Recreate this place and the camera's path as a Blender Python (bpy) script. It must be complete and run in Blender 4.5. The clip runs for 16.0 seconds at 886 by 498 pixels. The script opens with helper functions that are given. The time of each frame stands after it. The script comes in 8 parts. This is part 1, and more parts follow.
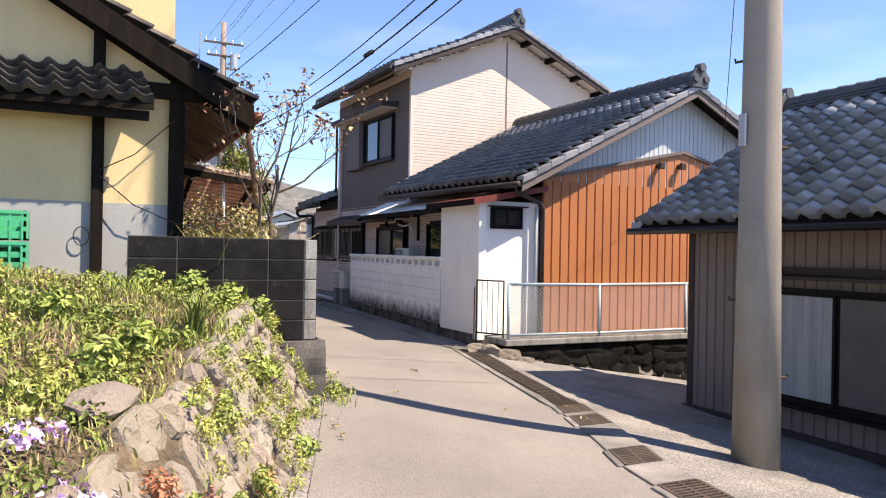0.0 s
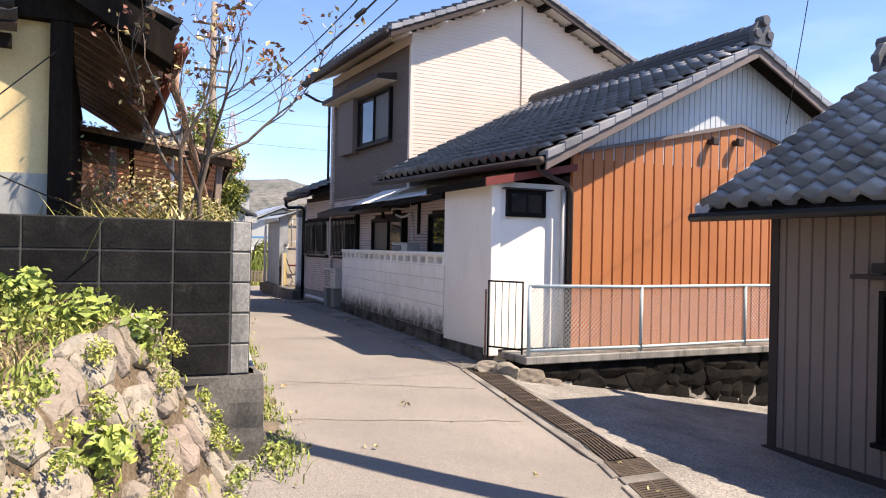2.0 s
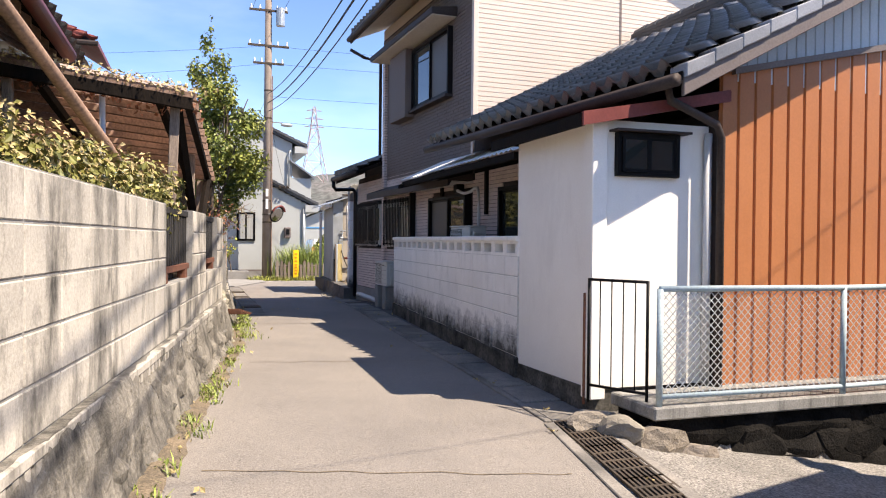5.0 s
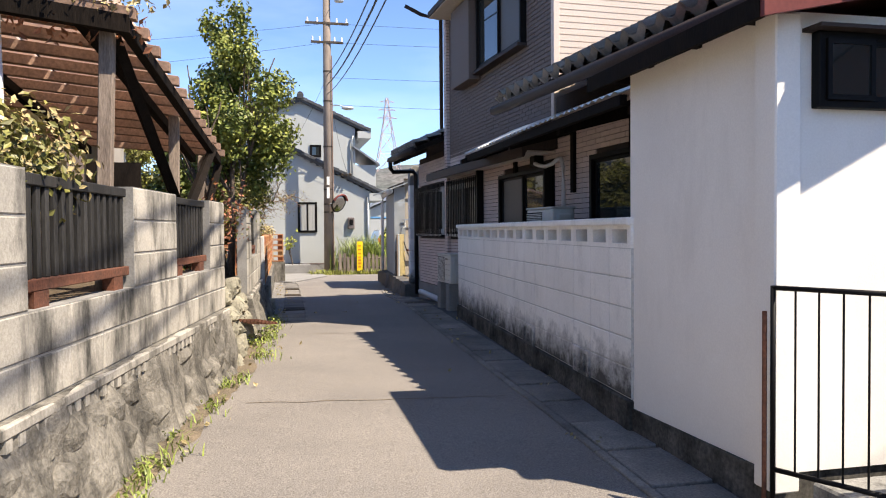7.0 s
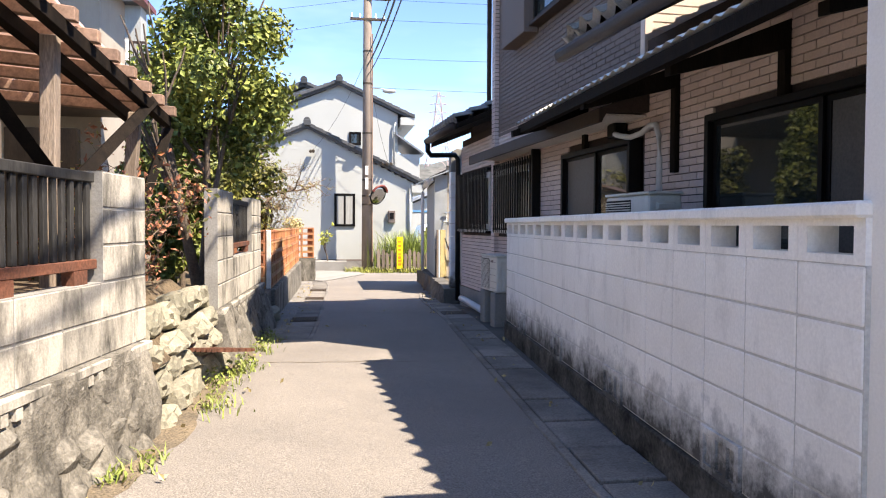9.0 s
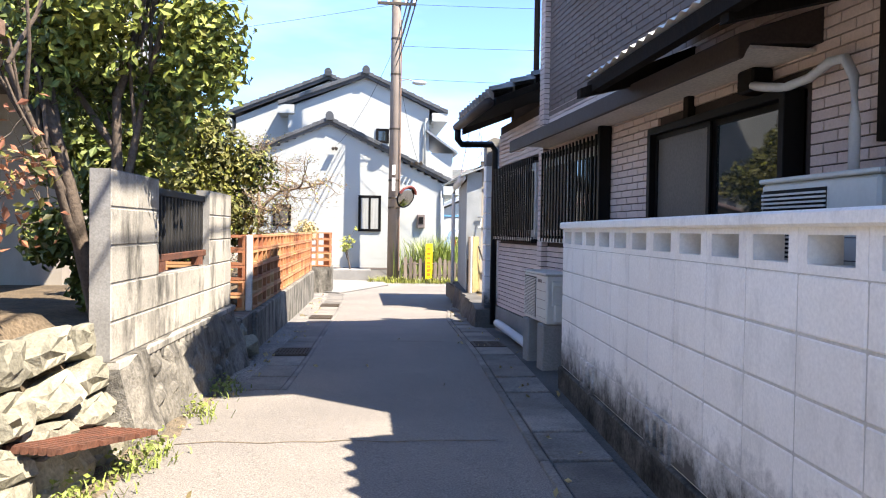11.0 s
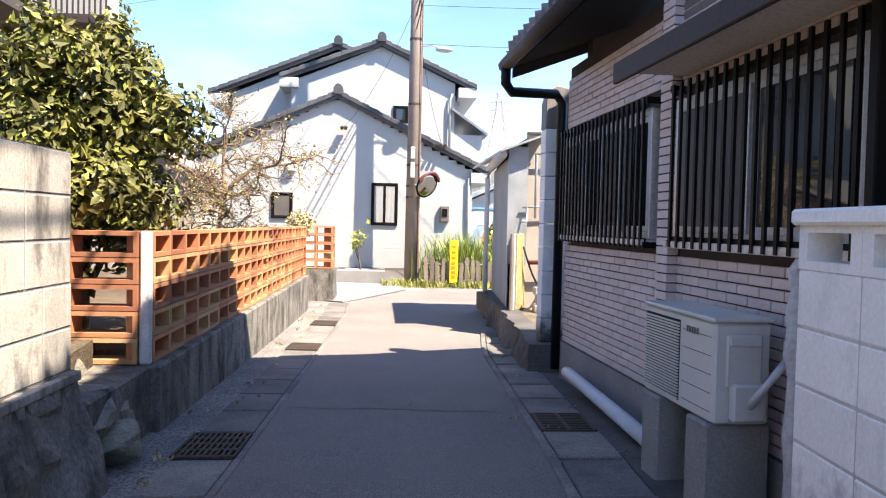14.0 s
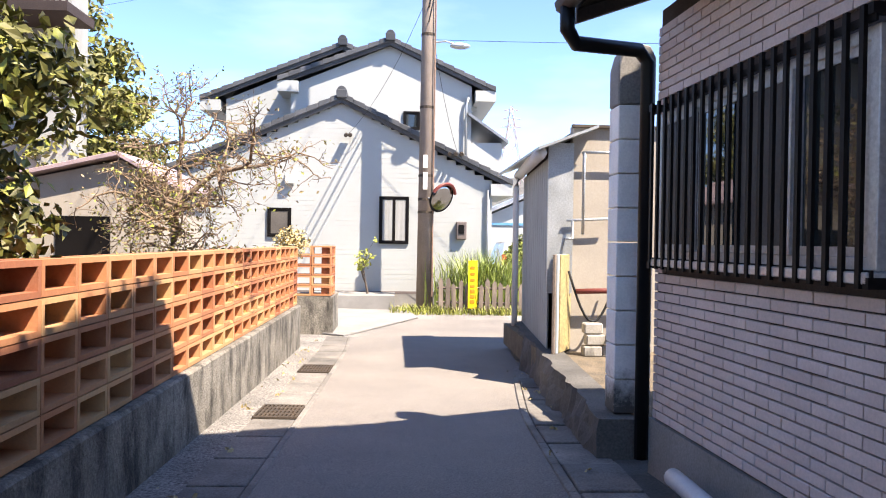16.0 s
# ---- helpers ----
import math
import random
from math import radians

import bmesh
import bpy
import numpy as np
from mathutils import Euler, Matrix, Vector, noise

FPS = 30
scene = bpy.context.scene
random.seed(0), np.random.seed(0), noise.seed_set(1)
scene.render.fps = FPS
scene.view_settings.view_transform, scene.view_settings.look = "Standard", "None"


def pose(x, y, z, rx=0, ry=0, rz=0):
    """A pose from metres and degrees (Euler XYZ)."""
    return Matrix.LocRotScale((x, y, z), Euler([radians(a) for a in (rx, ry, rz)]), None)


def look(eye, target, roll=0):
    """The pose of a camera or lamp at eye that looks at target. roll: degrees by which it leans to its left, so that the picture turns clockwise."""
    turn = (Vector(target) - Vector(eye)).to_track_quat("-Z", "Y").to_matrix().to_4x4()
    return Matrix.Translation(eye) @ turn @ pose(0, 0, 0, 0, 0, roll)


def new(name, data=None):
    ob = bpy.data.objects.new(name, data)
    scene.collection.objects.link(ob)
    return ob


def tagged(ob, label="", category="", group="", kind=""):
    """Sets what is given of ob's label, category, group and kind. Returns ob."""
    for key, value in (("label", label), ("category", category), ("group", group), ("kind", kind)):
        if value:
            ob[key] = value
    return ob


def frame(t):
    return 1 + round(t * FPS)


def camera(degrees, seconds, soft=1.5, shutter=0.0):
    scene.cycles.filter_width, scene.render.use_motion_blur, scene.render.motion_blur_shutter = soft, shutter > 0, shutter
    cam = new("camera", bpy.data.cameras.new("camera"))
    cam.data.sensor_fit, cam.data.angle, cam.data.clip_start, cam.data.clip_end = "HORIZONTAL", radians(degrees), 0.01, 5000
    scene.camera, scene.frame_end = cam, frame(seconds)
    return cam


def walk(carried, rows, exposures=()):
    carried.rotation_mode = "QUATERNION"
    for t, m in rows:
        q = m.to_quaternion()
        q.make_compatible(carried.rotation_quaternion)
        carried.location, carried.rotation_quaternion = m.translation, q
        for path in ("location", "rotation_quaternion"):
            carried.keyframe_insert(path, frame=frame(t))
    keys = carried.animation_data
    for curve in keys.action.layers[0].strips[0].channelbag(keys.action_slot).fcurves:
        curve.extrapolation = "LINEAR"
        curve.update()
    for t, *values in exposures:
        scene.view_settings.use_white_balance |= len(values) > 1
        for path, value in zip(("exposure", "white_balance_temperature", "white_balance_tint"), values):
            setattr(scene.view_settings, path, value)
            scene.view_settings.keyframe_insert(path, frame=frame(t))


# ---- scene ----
from collections import defaultdict

# camera and walk
cam = camera(61.6, 16.0, soft=1.1)
METRES, EYE, TURN = 19.3, 1.66, -25.3
ROWS = [
    (0.0, 0.0, 0.0, 0.0, -0.0, 0.21, -1.08),
    (0.5, 0.0005, 0.0314, -0.0009, 0.05, 0.24, -1.05),
    (1.0, 0.0015, 0.0629, -0.0015, 0.22, 0.2, -1.16),
    (1.5, 0.0016, 0.0945, -0.002, 0.31, 0.13, -1.13),
    (2.0, 0.0025, 0.1259, -0.0031, 0.55, 0.06, -1.19),
    (2.5, 0.0023, 0.1567, -0.0035, 1.03, -0.08, -1.12),
    (3.0, 0.0038, 0.187, -0.0049, 1.88, -0.21, -1.06),
    (3.5, 0.0039, 0.2188, -0.0061, 2.91, -0.31, -0.99),
    (4.0, 0.0054, 0.2493, -0.0066, 4.06, -0.44, -0.93),
    (6.5, -0.0045, 0.4051, -0.0089, 11.31, -1.13, 0.27),
    (7.0, -0.0094, 0.4353, -0.0087, 12.59, -1.49, 0.46),
    (7.5, -0.0149, 0.4669, -0.0097, 13.71, -1.76, 0.5),
    (8.0, -0.0211, 0.4981, -0.0093, 14.68, -1.96, 0.33),
    (8.5, -0.0267, 0.5295, -0.0097, 15.56, -1.88, 0.04),
    (9.0, -0.0339, 0.5608, -0.0093, 16.46, -1.83, -0.27),
    (11.5, -0.0789, 0.7157, -0.0094, 19.83, -1.36, -1.07),
    (12.0, -0.09, 0.7451, -0.0097, 20.44, -1.58, -1.32),
    (12.5, -0.1005, 0.7731, -0.0097, 20.78, -1.81, -1.47),
    (13.0, -0.1122, 0.8028, -0.01, 20.99, -2.01, -1.55),
    (13.5, -0.1249, 0.8314, -0.0096, 20.83, -2.03, -1.44),
    (14.0, -0.1376, 0.8607, -0.0091, 20.9, -1.89, -1.3),
    (14.5, -0.1499, 0.8893, -0.0086, 21.1, -1.68, -1.07),
    (15.0, -0.1617, 0.9178, -0.0086, 21.6, -1.43, -0.94),
    (15.5, -0.1736, 0.944, -0.0081, 21.94, -1.11, -0.92),
    (16.0, -0.1847, 0.9687, -0.0082, 21.86, -0.59, -0.89),
]
walk(cam, [(t, pose(0, 0, EYE, 0, 0, TURN) @ pose(METRES * x, METRES * y, METRES * z, 90 + pitch, roll, yaw))
           for t, x, y, z, yaw, pitch, roll in ROWS], exposures=[(0.0, 1.33, 7650, 16), (4.0, 1.43, 7650, 16), (6.5, 1.2, 7400, 12), (9.0, 1.75, 7500, 13), (11.5, 2.02, 7000, 11), (13.0, 2.0, 7200, 13), (14.5, 1.98, 7350, 15), (16.0, 1.9, 7350, 15)])

# daylight: clear sky and one sun
SUN_EL, SUN_X, SUN_Y = radians(55), 0.77, -0.635
world = bpy.data.worlds.new("sky")
scene.world = world
world.use_nodes = True
wn = world.node_tree.nodes
sky = wn.new("ShaderNodeTexSky")
sky.sky_type, sky.sun_disc = "NISHITA", False
sky.sun_elevation, sky.sun_rotation = SUN_EL, math.atan2(SUN_X, SUN_Y)
sky.air_density, sky.dust_density, sky.ozone_density, sky.altitude = 0.95, 0.0, 6.0, 2500
wn["Background"].inputs["Strength"].default_value = 0.15
# thin cirrus wisps over the blue
wtc = wn.new("ShaderNodeTexCoord")
wmap = wn.new("ShaderNodeMapping")
wmap.inputs["Scale"].default_value = (2.0, 2.0, 7.0)
wno = wn.new("ShaderNodeTexNoise")
wno.inputs["Scale"].default_value, wno.inputs["Detail"].default_value = 2.2, 7.0
wra = wn.new("ShaderNodeMapRange")
for key, val in (("From Min", 0.5), ("From Max", 0.85), ("To Min", 0.0), ("To Max", 0.14)):
    wra.inputs[key].default_value = val
wmx = wn.new("ShaderNodeMix")
wmx.data_type = "RGBA"
wmx.inputs["B"].default_value = (5.0, 5.8, 6.8, 1)
wl = world.node_tree.links
wl.new(wtc.outputs["Generated"], wmap.inputs["Vector"])
wl.new(wmap.outputs["Vector"], wno.inputs["Vector"])
wl.new(wno.outputs["Fac"], wra.inputs["Value"])
wl.new(wra.outputs["Result"], wmx.inputs["Factor"])
# a deep, dry spring blue
wtint = wn.new("ShaderNodeMix")
wtint.data_type, wtint.blend_type = "RGBA", "MULTIPLY"
wtint.inputs["Factor"].default_value = 1.0
wtint.inputs["B"].default_value = (0.77, 0.82, 0.9, 1)
wl.new(sky.outputs["Color"], wtint.inputs["A"])
wl.new(wtint.outputs["Result"], wmx.inputs["A"])
wl.new(wmx.outputs["Result"], wn["Background"].inputs["Color"])

sun_data = bpy.data.lights.new("sun", "SUN")
sun_data.energy, sun_data.angle, sun_data.color = 4.25, radians(0.53), (1.0, 0.95, 0.87)
sun = new("sun", sun_data)
to_sun = Vector((SUN_X * math.cos(SUN_EL), SUN_Y * math.cos(SUN_EL), math.sin(SUN_EL)))
sun.matrix_world = look(to_sun * 60, (0, 0, 0))


# ---------- materials ----------
def mat(name, a, b=None, rough=0.8, metal=0.0, scale=3.0, fine=60.0, bump=0.2, depth=0.004, grain=0.18,
        rand=0.0, streak=0.0, streak_col=(0.03, 0.03, 0.028), spots=0.0, spot_col=(0.02, 0.02, 0.02), stretch=(1, 1, 1), spec=0.3, streak_from=0.5, foot=None, run=(5.0, 5.0, 0.55), tints=None):
    """A weathered surface: two broad tones, fine grain, relief, and if wanted dark runs and spots."""
    m = bpy.data.materials.new(name)
    m.use_nodes = True
    n, l = m.node_tree.nodes, m.node_tree.links
    bsdf = n["Principled BSDF"]
    b = b or tuple(c * 0.75 for c in a)
    geo = n.new("ShaderNodeNewGeometry")
    mp = n.new("ShaderNodeMapping")
    mp.inputs["Scale"].default_value = stretch
    l.new(geo.outputs["Position"], mp.inputs["Vector"])

    def noise_tex(sc, detail=5.0, src=None, rough_=0.6):
        t = n.new("ShaderNodeTexNoise")
        t.inputs["Scale"].default_value, t.inputs["Detail"].default_value = sc, detail
        t.inputs["Roughness"].default_value = rough_
        l.new((src or mp).outputs["Vector"], t.inputs["Vector"])
        return t

    def ramp(src, lo, hi, to0=0.0, to1=1.0):
        r = n.new("ShaderNodeMapRange")
        for key, val in (("From Min", lo), ("From Max", hi), ("To Min", to0), ("To Max", to1)):
            r.inputs[key].default_value = val
        l.new(src, r.inputs["Value"])
        return r.outputs["Result"]

    def mix(fac, c0, c1, kind="MIX"):
        x = n.new("ShaderNodeMix")
        x.data_type, x.blend_type = "RGBA", kind
        for sock, v in (("Factor", fac), ("A", c0), ("B", c1)):
            if isinstance(v, (int, float)):
                x.inputs[sock].default_value = v
            elif isinstance(v, tuple):
                x.inputs[sock].default_value = (*v, 1)
            else:
                l.new(v, x.inputs[sock])
        return x.outputs["Result"]

    broad, small = noise_tex(scale), noise_tex(fine, 4.0)
    col = mix(ramp(broad.outputs["Fac"], 0.32, 0.68), a, b)
    g = ramp(small.outputs["Fac"], 0.3, 0.7, 1 - grain, 1 + grain)
    gc = n.new("ShaderNodeCombineColor")
    for k in ("Red", "Green", "Blue"):
        l.new(g, gc.inputs[k])
    col = mix(1.0, col, gc.outputs["Color"], "MULTIPLY")
    if tints:
        ti = n.new("ShaderNodeObjectInfo")
        cr = n.new("ShaderNodeValToRGB")
        cr.color_ramp.elements[0].color, cr.color_ramp.elements[1].color = (*tints[0], 1), (*tints[-1], 1)
        for k, c in enumerate(tints[1:-1]):
            cr.color_ramp.elements.new((k + 1) / (len(tints) - 1)).color = (*c, 1)
        l.new(ti.outputs["Random"], cr.inputs["Fac"])
        col = mix(0.62, col, cr.outputs["Color"])
    if rand:
        info = n.new("ShaderNodeObjectInfo")
        rv = ramp(info.outputs["Random"], 0, 1, 1 - rand, 1 + rand)
        isl = ramp(geo.outputs["Random Per Island"], 0, 1, 1 - rand, 1 + rand)
        for v in (rv, isl):
            rc = n.new("ShaderNodeCombineColor")
            for k in ("Red", "Green", "Blue"):
                l.new(v, rc.inputs[k])
            col = mix(1.0, col, rc.outputs["Color"], "MULTIPLY")
    if streak:
        sm = n.new("ShaderNodeMapping")
        sm.inputs["Scale"].default_value = run
        l.new(geo.outputs["Position"], sm.inputs["Vector"])
        st = noise_tex(1.6, 6.0, sm, 0.7)
        col = mix(ramp(st.outputs["Fac"], streak_from, streak_from + 0.2, 0.0, streak), col, streak_col)
    if foot:
        # mould creeping up from the damp foot with a ragged edge
        sx = n.new("ShaderNodeSeparateXYZ")
        l.new(geo.outputs["Position"], sx.inputs["Vector"])
        fn = noise_tex(5.0, 8.0, None, 0.75)
        ad = n.new("ShaderNodeMath")
        ad.operation = "MULTIPLY_ADD"
        ad.inputs[1].default_value = -0.75
        l.new(fn.outputs["Fac"], ad.inputs[0])
        l.new(sx.outputs["Z"], ad.inputs[2])
        col = mix(ramp(ad.outputs["Value"], foot[0], foot[1], 0.95, 0.0), col, (0.045, 0.043, 0.038))
    if spots:
        sp = noise_tex(scale * 4.5, 8.0, None, 0.75)
        col = mix(ramp(sp.outputs["Fac"], 0.56, 0.72, 0.0, spots), col, spot_col)
    l.new(col, bsdf.inputs["Base Color"])
    l.new(ramp(broad.outputs["Fac"], 0.3, 0.7, min(1, rough + 0.08), max(0.02, rough - 0.08)), bsdf.inputs["Roughness"])
    bsdf.inputs["Metallic"].default_value = metal
    bsdf.inputs["Specular IOR Level"].default_value = spec
    if bump:
        bp = n.new("ShaderNodeBump")
        bp.inputs["Strength"].default_value, bp.inputs["Distance"].default_value = bump, depth
        l.new(small.outputs["Fac"], bp.inputs["Height"])
        l.new(bp.outputs["Normal"], bsdf.inputs["Normal"])
    return m


def glass_mat(name, tint=(0.02, 0.025, 0.025), rough=0.03):
    m = bpy.data.materials.new(name)
    m.use_nodes = True
    b = m.node_tree.nodes["Principled BSDF"]
    b.inputs["Base Color"].default_value, b.inputs["Roughness"].default_value = (*tint, 1), rough
    b.inputs["IOR"].default_value = 1.52
    b.inputs["Specular IOR Level"].default_value = 0.8
    return m


def leaf_mat(name, a, b, trans=0.25):
    m = mat(name, a, b, rough=0.5, scale=2.5, fine=30, bump=0, grain=0.3, rand=0.35, spec=0.35)
    m.node_tree.nodes["Principled BSDF"].inputs["Transmission Weight"].default_value = 0.0
    m.node_tree.nodes["Principled BSDF"].inputs["Subsurface Weight"].default_value = 0.0
    return m


ASPHALT = mat("old_grey_asphalt", (0.232, 0.208, 0.184), (0.175, 0.158, 0.142), 0.9, scale=0.7, fine=110, bump=0.9, depth=0.006, grain=0.5, streak=0.25, streak_col=(0.27, 0.24, 0.21), run=(0.5, 0.18, 1.0), spots=0.3, spot_col=(0.11, 0.106, 0.1))
APRON = mat("worn_gritty_apron", (0.28, 0.258, 0.232), (0.16, 0.15, 0.137), 0.95, scale=1.4, fine=55, bump=1.0, depth=0.016, grain=0.7, spots=0.45, spot_col=(0.07, 0.066, 0.06))
EARTH = mat("dry_garden_earth", (0.16, 0.12, 0.08), (0.09, 0.07, 0.05), 0.95, scale=2.5, fine=45, bump=0.9, depth=0.02, grain=0.4, spec=0.1)
CONCRETE = mat("grey_concrete", (0.29, 0.278, 0.258), (0.21, 0.2, 0.186), 0.85, scale=1.6, fine=80, bump=0.3, grain=0.2, spots=0.35, spot_col=(0.1, 0.096, 0.088))
COVER = mat("gutter_concrete", (0.22, 0.2, 0.176), (0.1, 0.094, 0.085), 0.88, scale=2.0, fine=70, bump=0.45, grain=0.3, rand=0.2, spots=0.65, spot_col=(0.06, 0.058, 0.052))
POLECONC = mat("pole_concrete", (0.31, 0.28, 0.24), (0.22, 0.198, 0.168), 0.8, scale=1.3, fine=90, bump=0.3, grain=0.15, streak=0.45, streak_col=(0.16, 0.145, 0.122), run=(3.0, 3.0, 0.3), spots=0.2, spot_col=(0.15, 0.135, 0.11))
DARKBLOCK = mat("weathered_block", (0.29, 0.285, 0.265), (0.19, 0.185, 0.175), 0.9, scale=2.6, fine=75, bump=0.55, grain=0.28, rand=0.09, streak=0.85, streak_col=(0.05, 0.05, 0.047), spots=0.35, spot_col=(0.08, 0.078, 0.07), spec=0.2)
# stained block darkened further: the tree shade on the wall front is in this colour
SHADEBLOCK = mat("shade_dark_stained_block", (0.024, 0.0235, 0.023), (0.009, 0.009, 0.0088), 0.92, scale=2.2, fine=75, bump=0.6, grain=0.3, rand=0.15, streak=0.5, streak_col=(0.008, 0.008, 0.0078), run=(2.5, 2.5, 0.8), spots=0.35, spot_col=(0.07, 0.068, 0.062), spec=0.05)
PALEBLOCK = mat("pale_stained_block", (0.5, 0.46, 0.395), (0.3, 0.28, 0.245), 0.9, scale=1.1, fine=75, bump=0.45, grain=0.18, rand=0.12, streak=0.94, streak_from=0.46, streak_col=(0.035, 0.034, 0.03), run=(2.3, 2.3, 0.8), spots=0.65, spot_col=(0.06, 0.057, 0.05))
WHITEBLOCK = mat("painted_white_block", (0.9, 0.87, 0.82), (0.83, 0.8, 0.745), 0.8, scale=1.6, fine=70, bump=0.35, grain=0.07, rand=0.03, streak=0.38, streak_from=0.53, streak_col=(0.4, 0.385, 0.345), run=(2.4, 2.4, 0.9), foot=(0.0, 0.3))
MOSS = mat("black_mould_on_block", (0.022, 0.021, 0.018), (0.13, 0.122, 0.108), 0.95, scale=3.5, fine=40, bump=0.5, grain=0.4, spec=0.1)
WHITEWALL = mat("white_render", (0.86, 0.825, 0.765), (0.8, 0.76, 0.7), 0.8, scale=1.2, fine=90, bump=0.2, grain=0.04, streak=0.2, streak_from=0.55, streak_col=(0.45, 0.42, 0.37), run=(1.6, 1.6, 0.5))
WHITESIDE = mat("white_siding", (0.42, 0.432, 0.415), (0.39, 0.402, 0.386), 0.6, scale=0.8, fine=40, bump=0.1, grain=0.04)
# mortar darkened to go with the shade put into the front blocks
SHADEJOINT = mat("shade_dark_joint", (0.085, 0.083, 0.078), (0.045, 0.044, 0.042), 0.95, scale=4, fine=80, bump=0.3, spec=0.1)
JOINT = mat("mortar_joint", (0.3, 0.29, 0.27), (0.2, 0.19, 0.175), 0.95, scale=4, fine=80, bump=0.3)
TILE_GREY = mat("silver_grey_roof_tile", (0.25, 0.25, 0.255), (0.14, 0.142, 0.147), 0.32, scale=1.6, fine=60, bump=0.1, grain=0.16, rand=0.25, spec=0.7)
TILE_BLUE = mat("glazed_grey_roof_tile", (0.33, 0.345, 0.37), (0.17, 0.18, 0.195), 0.32, scale=1.6, fine=60, bump=0.1, grain=0.16, rand=0.35, spec=1.0)
TILE_DARK = mat("charcoal_roof_tile", (0.085, 0.088, 0.093), (0.055, 0.057, 0.06), 0.45, scale=1.6, fine=50, bump=0.1, grain=0.15, rand=0.2)
TILE_OLD = mat("old_brown_grey_tile", (0.12, 0.1, 0.085), (0.06, 0.055, 0.05), 0.7, scale=3, fine=50, bump=0.3, grain=0.3, rand=0.3, spots=0.3, spot_col=(0.2, 0.19, 0.16), spec=0.2)
TILE_RED = mat("red_roof_tile", (0.26, 0.07, 0.05), (0.17, 0.05, 0.04), 0.5, scale=2, fine=50, bump=0.2, rand=0.15)
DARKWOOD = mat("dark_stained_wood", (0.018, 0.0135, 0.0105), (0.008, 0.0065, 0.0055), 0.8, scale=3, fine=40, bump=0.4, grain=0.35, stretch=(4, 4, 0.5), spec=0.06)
OLDWOOD = mat("silvered_old_wood", (0.24, 0.19, 0.15), (0.13, 0.1, 0.08), 0.85, scale=3, fine=40, bump=0.5, grain=0.35, stretch=(4, 4, 0.6), rand=0.2)
RAFTER = mat("reddish_rafter_wood", (0.3, 0.19, 0.135), (0.17, 0.11, 0.08), 0.8, scale=3, fine=40, bump=0.4, grain=0.3, rand=0.15)
YELLOW = mat("ochre_plaster", (0.68, 0.53, 0.28), (0.6, 0.46, 0.245), 0.92, scale=1.2, fine=60, bump=0.3, grain=0.07, streak=0.12, streak_col=(0.42, 0.33, 0.19))
BAREPLASTER = mat("bare_clay_plaster", (0.44, 0.35, 0.21), (0.36, 0.28, 0.17), 0.95, scale=1.5, fine=50, bump=0.4, grain=0.12)
GREYPLASTER = mat("pale_grey_dado", (0.36, 0.365, 0.345), (0.3, 0.305, 0.288), 0.9, scale=1.4, fine=60, bump=0.25, grain=0.08, streak=0.3, streak_col=(0.2, 0.2, 0.185))
PINKSIDE = mat("beige_pink_siding", (0.68, 0.575, 0.495), (0.63, 0.53, 0.456), 0.72, scale=0.8, fine=50, bump=0.2, grain=0.06)
BRICKTILE = mat("mauve_beige_brick_tile", (0.62, 0.505, 0.463), (0.53, 0.425, 0.392), 0.55, scale=2.0, fine=70, bump=0.25, grain=0.1, rand=0.07)
FACADE = mat("taupe_brick_tile", (0.155, 0.124, 0.111), (0.13, 0.103, 0.092), 0.7, scale=0.9, fine=50, bump=0.2, grain=0.07, rand=0.06)
BEIGE = mat("weathered_beige_render", (0.4, 0.355, 0.295), (0.33, 0.29, 0.24), 0.9, scale=1.2, fine=60, bump=0.2, grain=0.06, streak=0.3, streak_col=(0.2, 0.17, 0.14), run=(2.0, 2.0, 0.6))
DIRT = mat("brown_gritty_dirt", (0.2, 0.155, 0.105), (0.11, 0.09, 0.065), 0.95, scale=5, fine=70, bump=0.9, depth=0.012, grain=0.5)
BRICKJOINT = mat("dark_brick_joint", (0.085, 0.066, 0.06), (0.06, 0.047, 0.043), 0.95, scale=4, fine=80, bump=0.2, spec=0.1)
ORANGE = mat("orange_brown_steel_siding", (0.45, 0.17, 0.065), (0.39, 0.145, 0.056), 0.55, scale=0.9, fine=50, bump=0.08, grain=0.06, streak=0.14, streak_col=(0.26, 0.09, 0.045))
PALEBLUE = mat("pale_blue_steel_siding", (0.5, 0.54, 0.56), (0.44, 0.48, 0.5), 0.55, scale=1, fine=50, bump=0.08, grain=0.06)
BROWNSIDE = mat("taupe_steel_siding", (0.23, 0.175, 0.145), (0.195, 0.15, 0.125), 0.6, scale=0.9, fine=50, bump=0.08, grain=0.08, streak=0.15, streak_col=(0.12, 0.09, 0.075))
BROWNTRIM = mat("brown_painted_trim", (0.06, 0.045, 0.04), (0.045, 0.034, 0.03), 0.6, scale=2, fine=50, bump=0.15, spec=0.15)
GREYTRIM = mat("taupe_painted_barge_board", (0.17, 0.138, 0.126), (0.14, 0.113, 0.103), 0.6, scale=2, fine=50, bump=0.15)
SOFFIT = mat("pale_soffit_board", (0.64, 0.59, 0.53), (0.56, 0.51, 0.46), 0.8, scale=2, fine=50, bump=0.1)
BLACKMETAL = mat("black_coated_metal", (0.011, 0.0105, 0.0105), (0.007, 0.0068, 0.0068), 0.5, scale=2, fine=60, bump=0.05, spec=0.1)
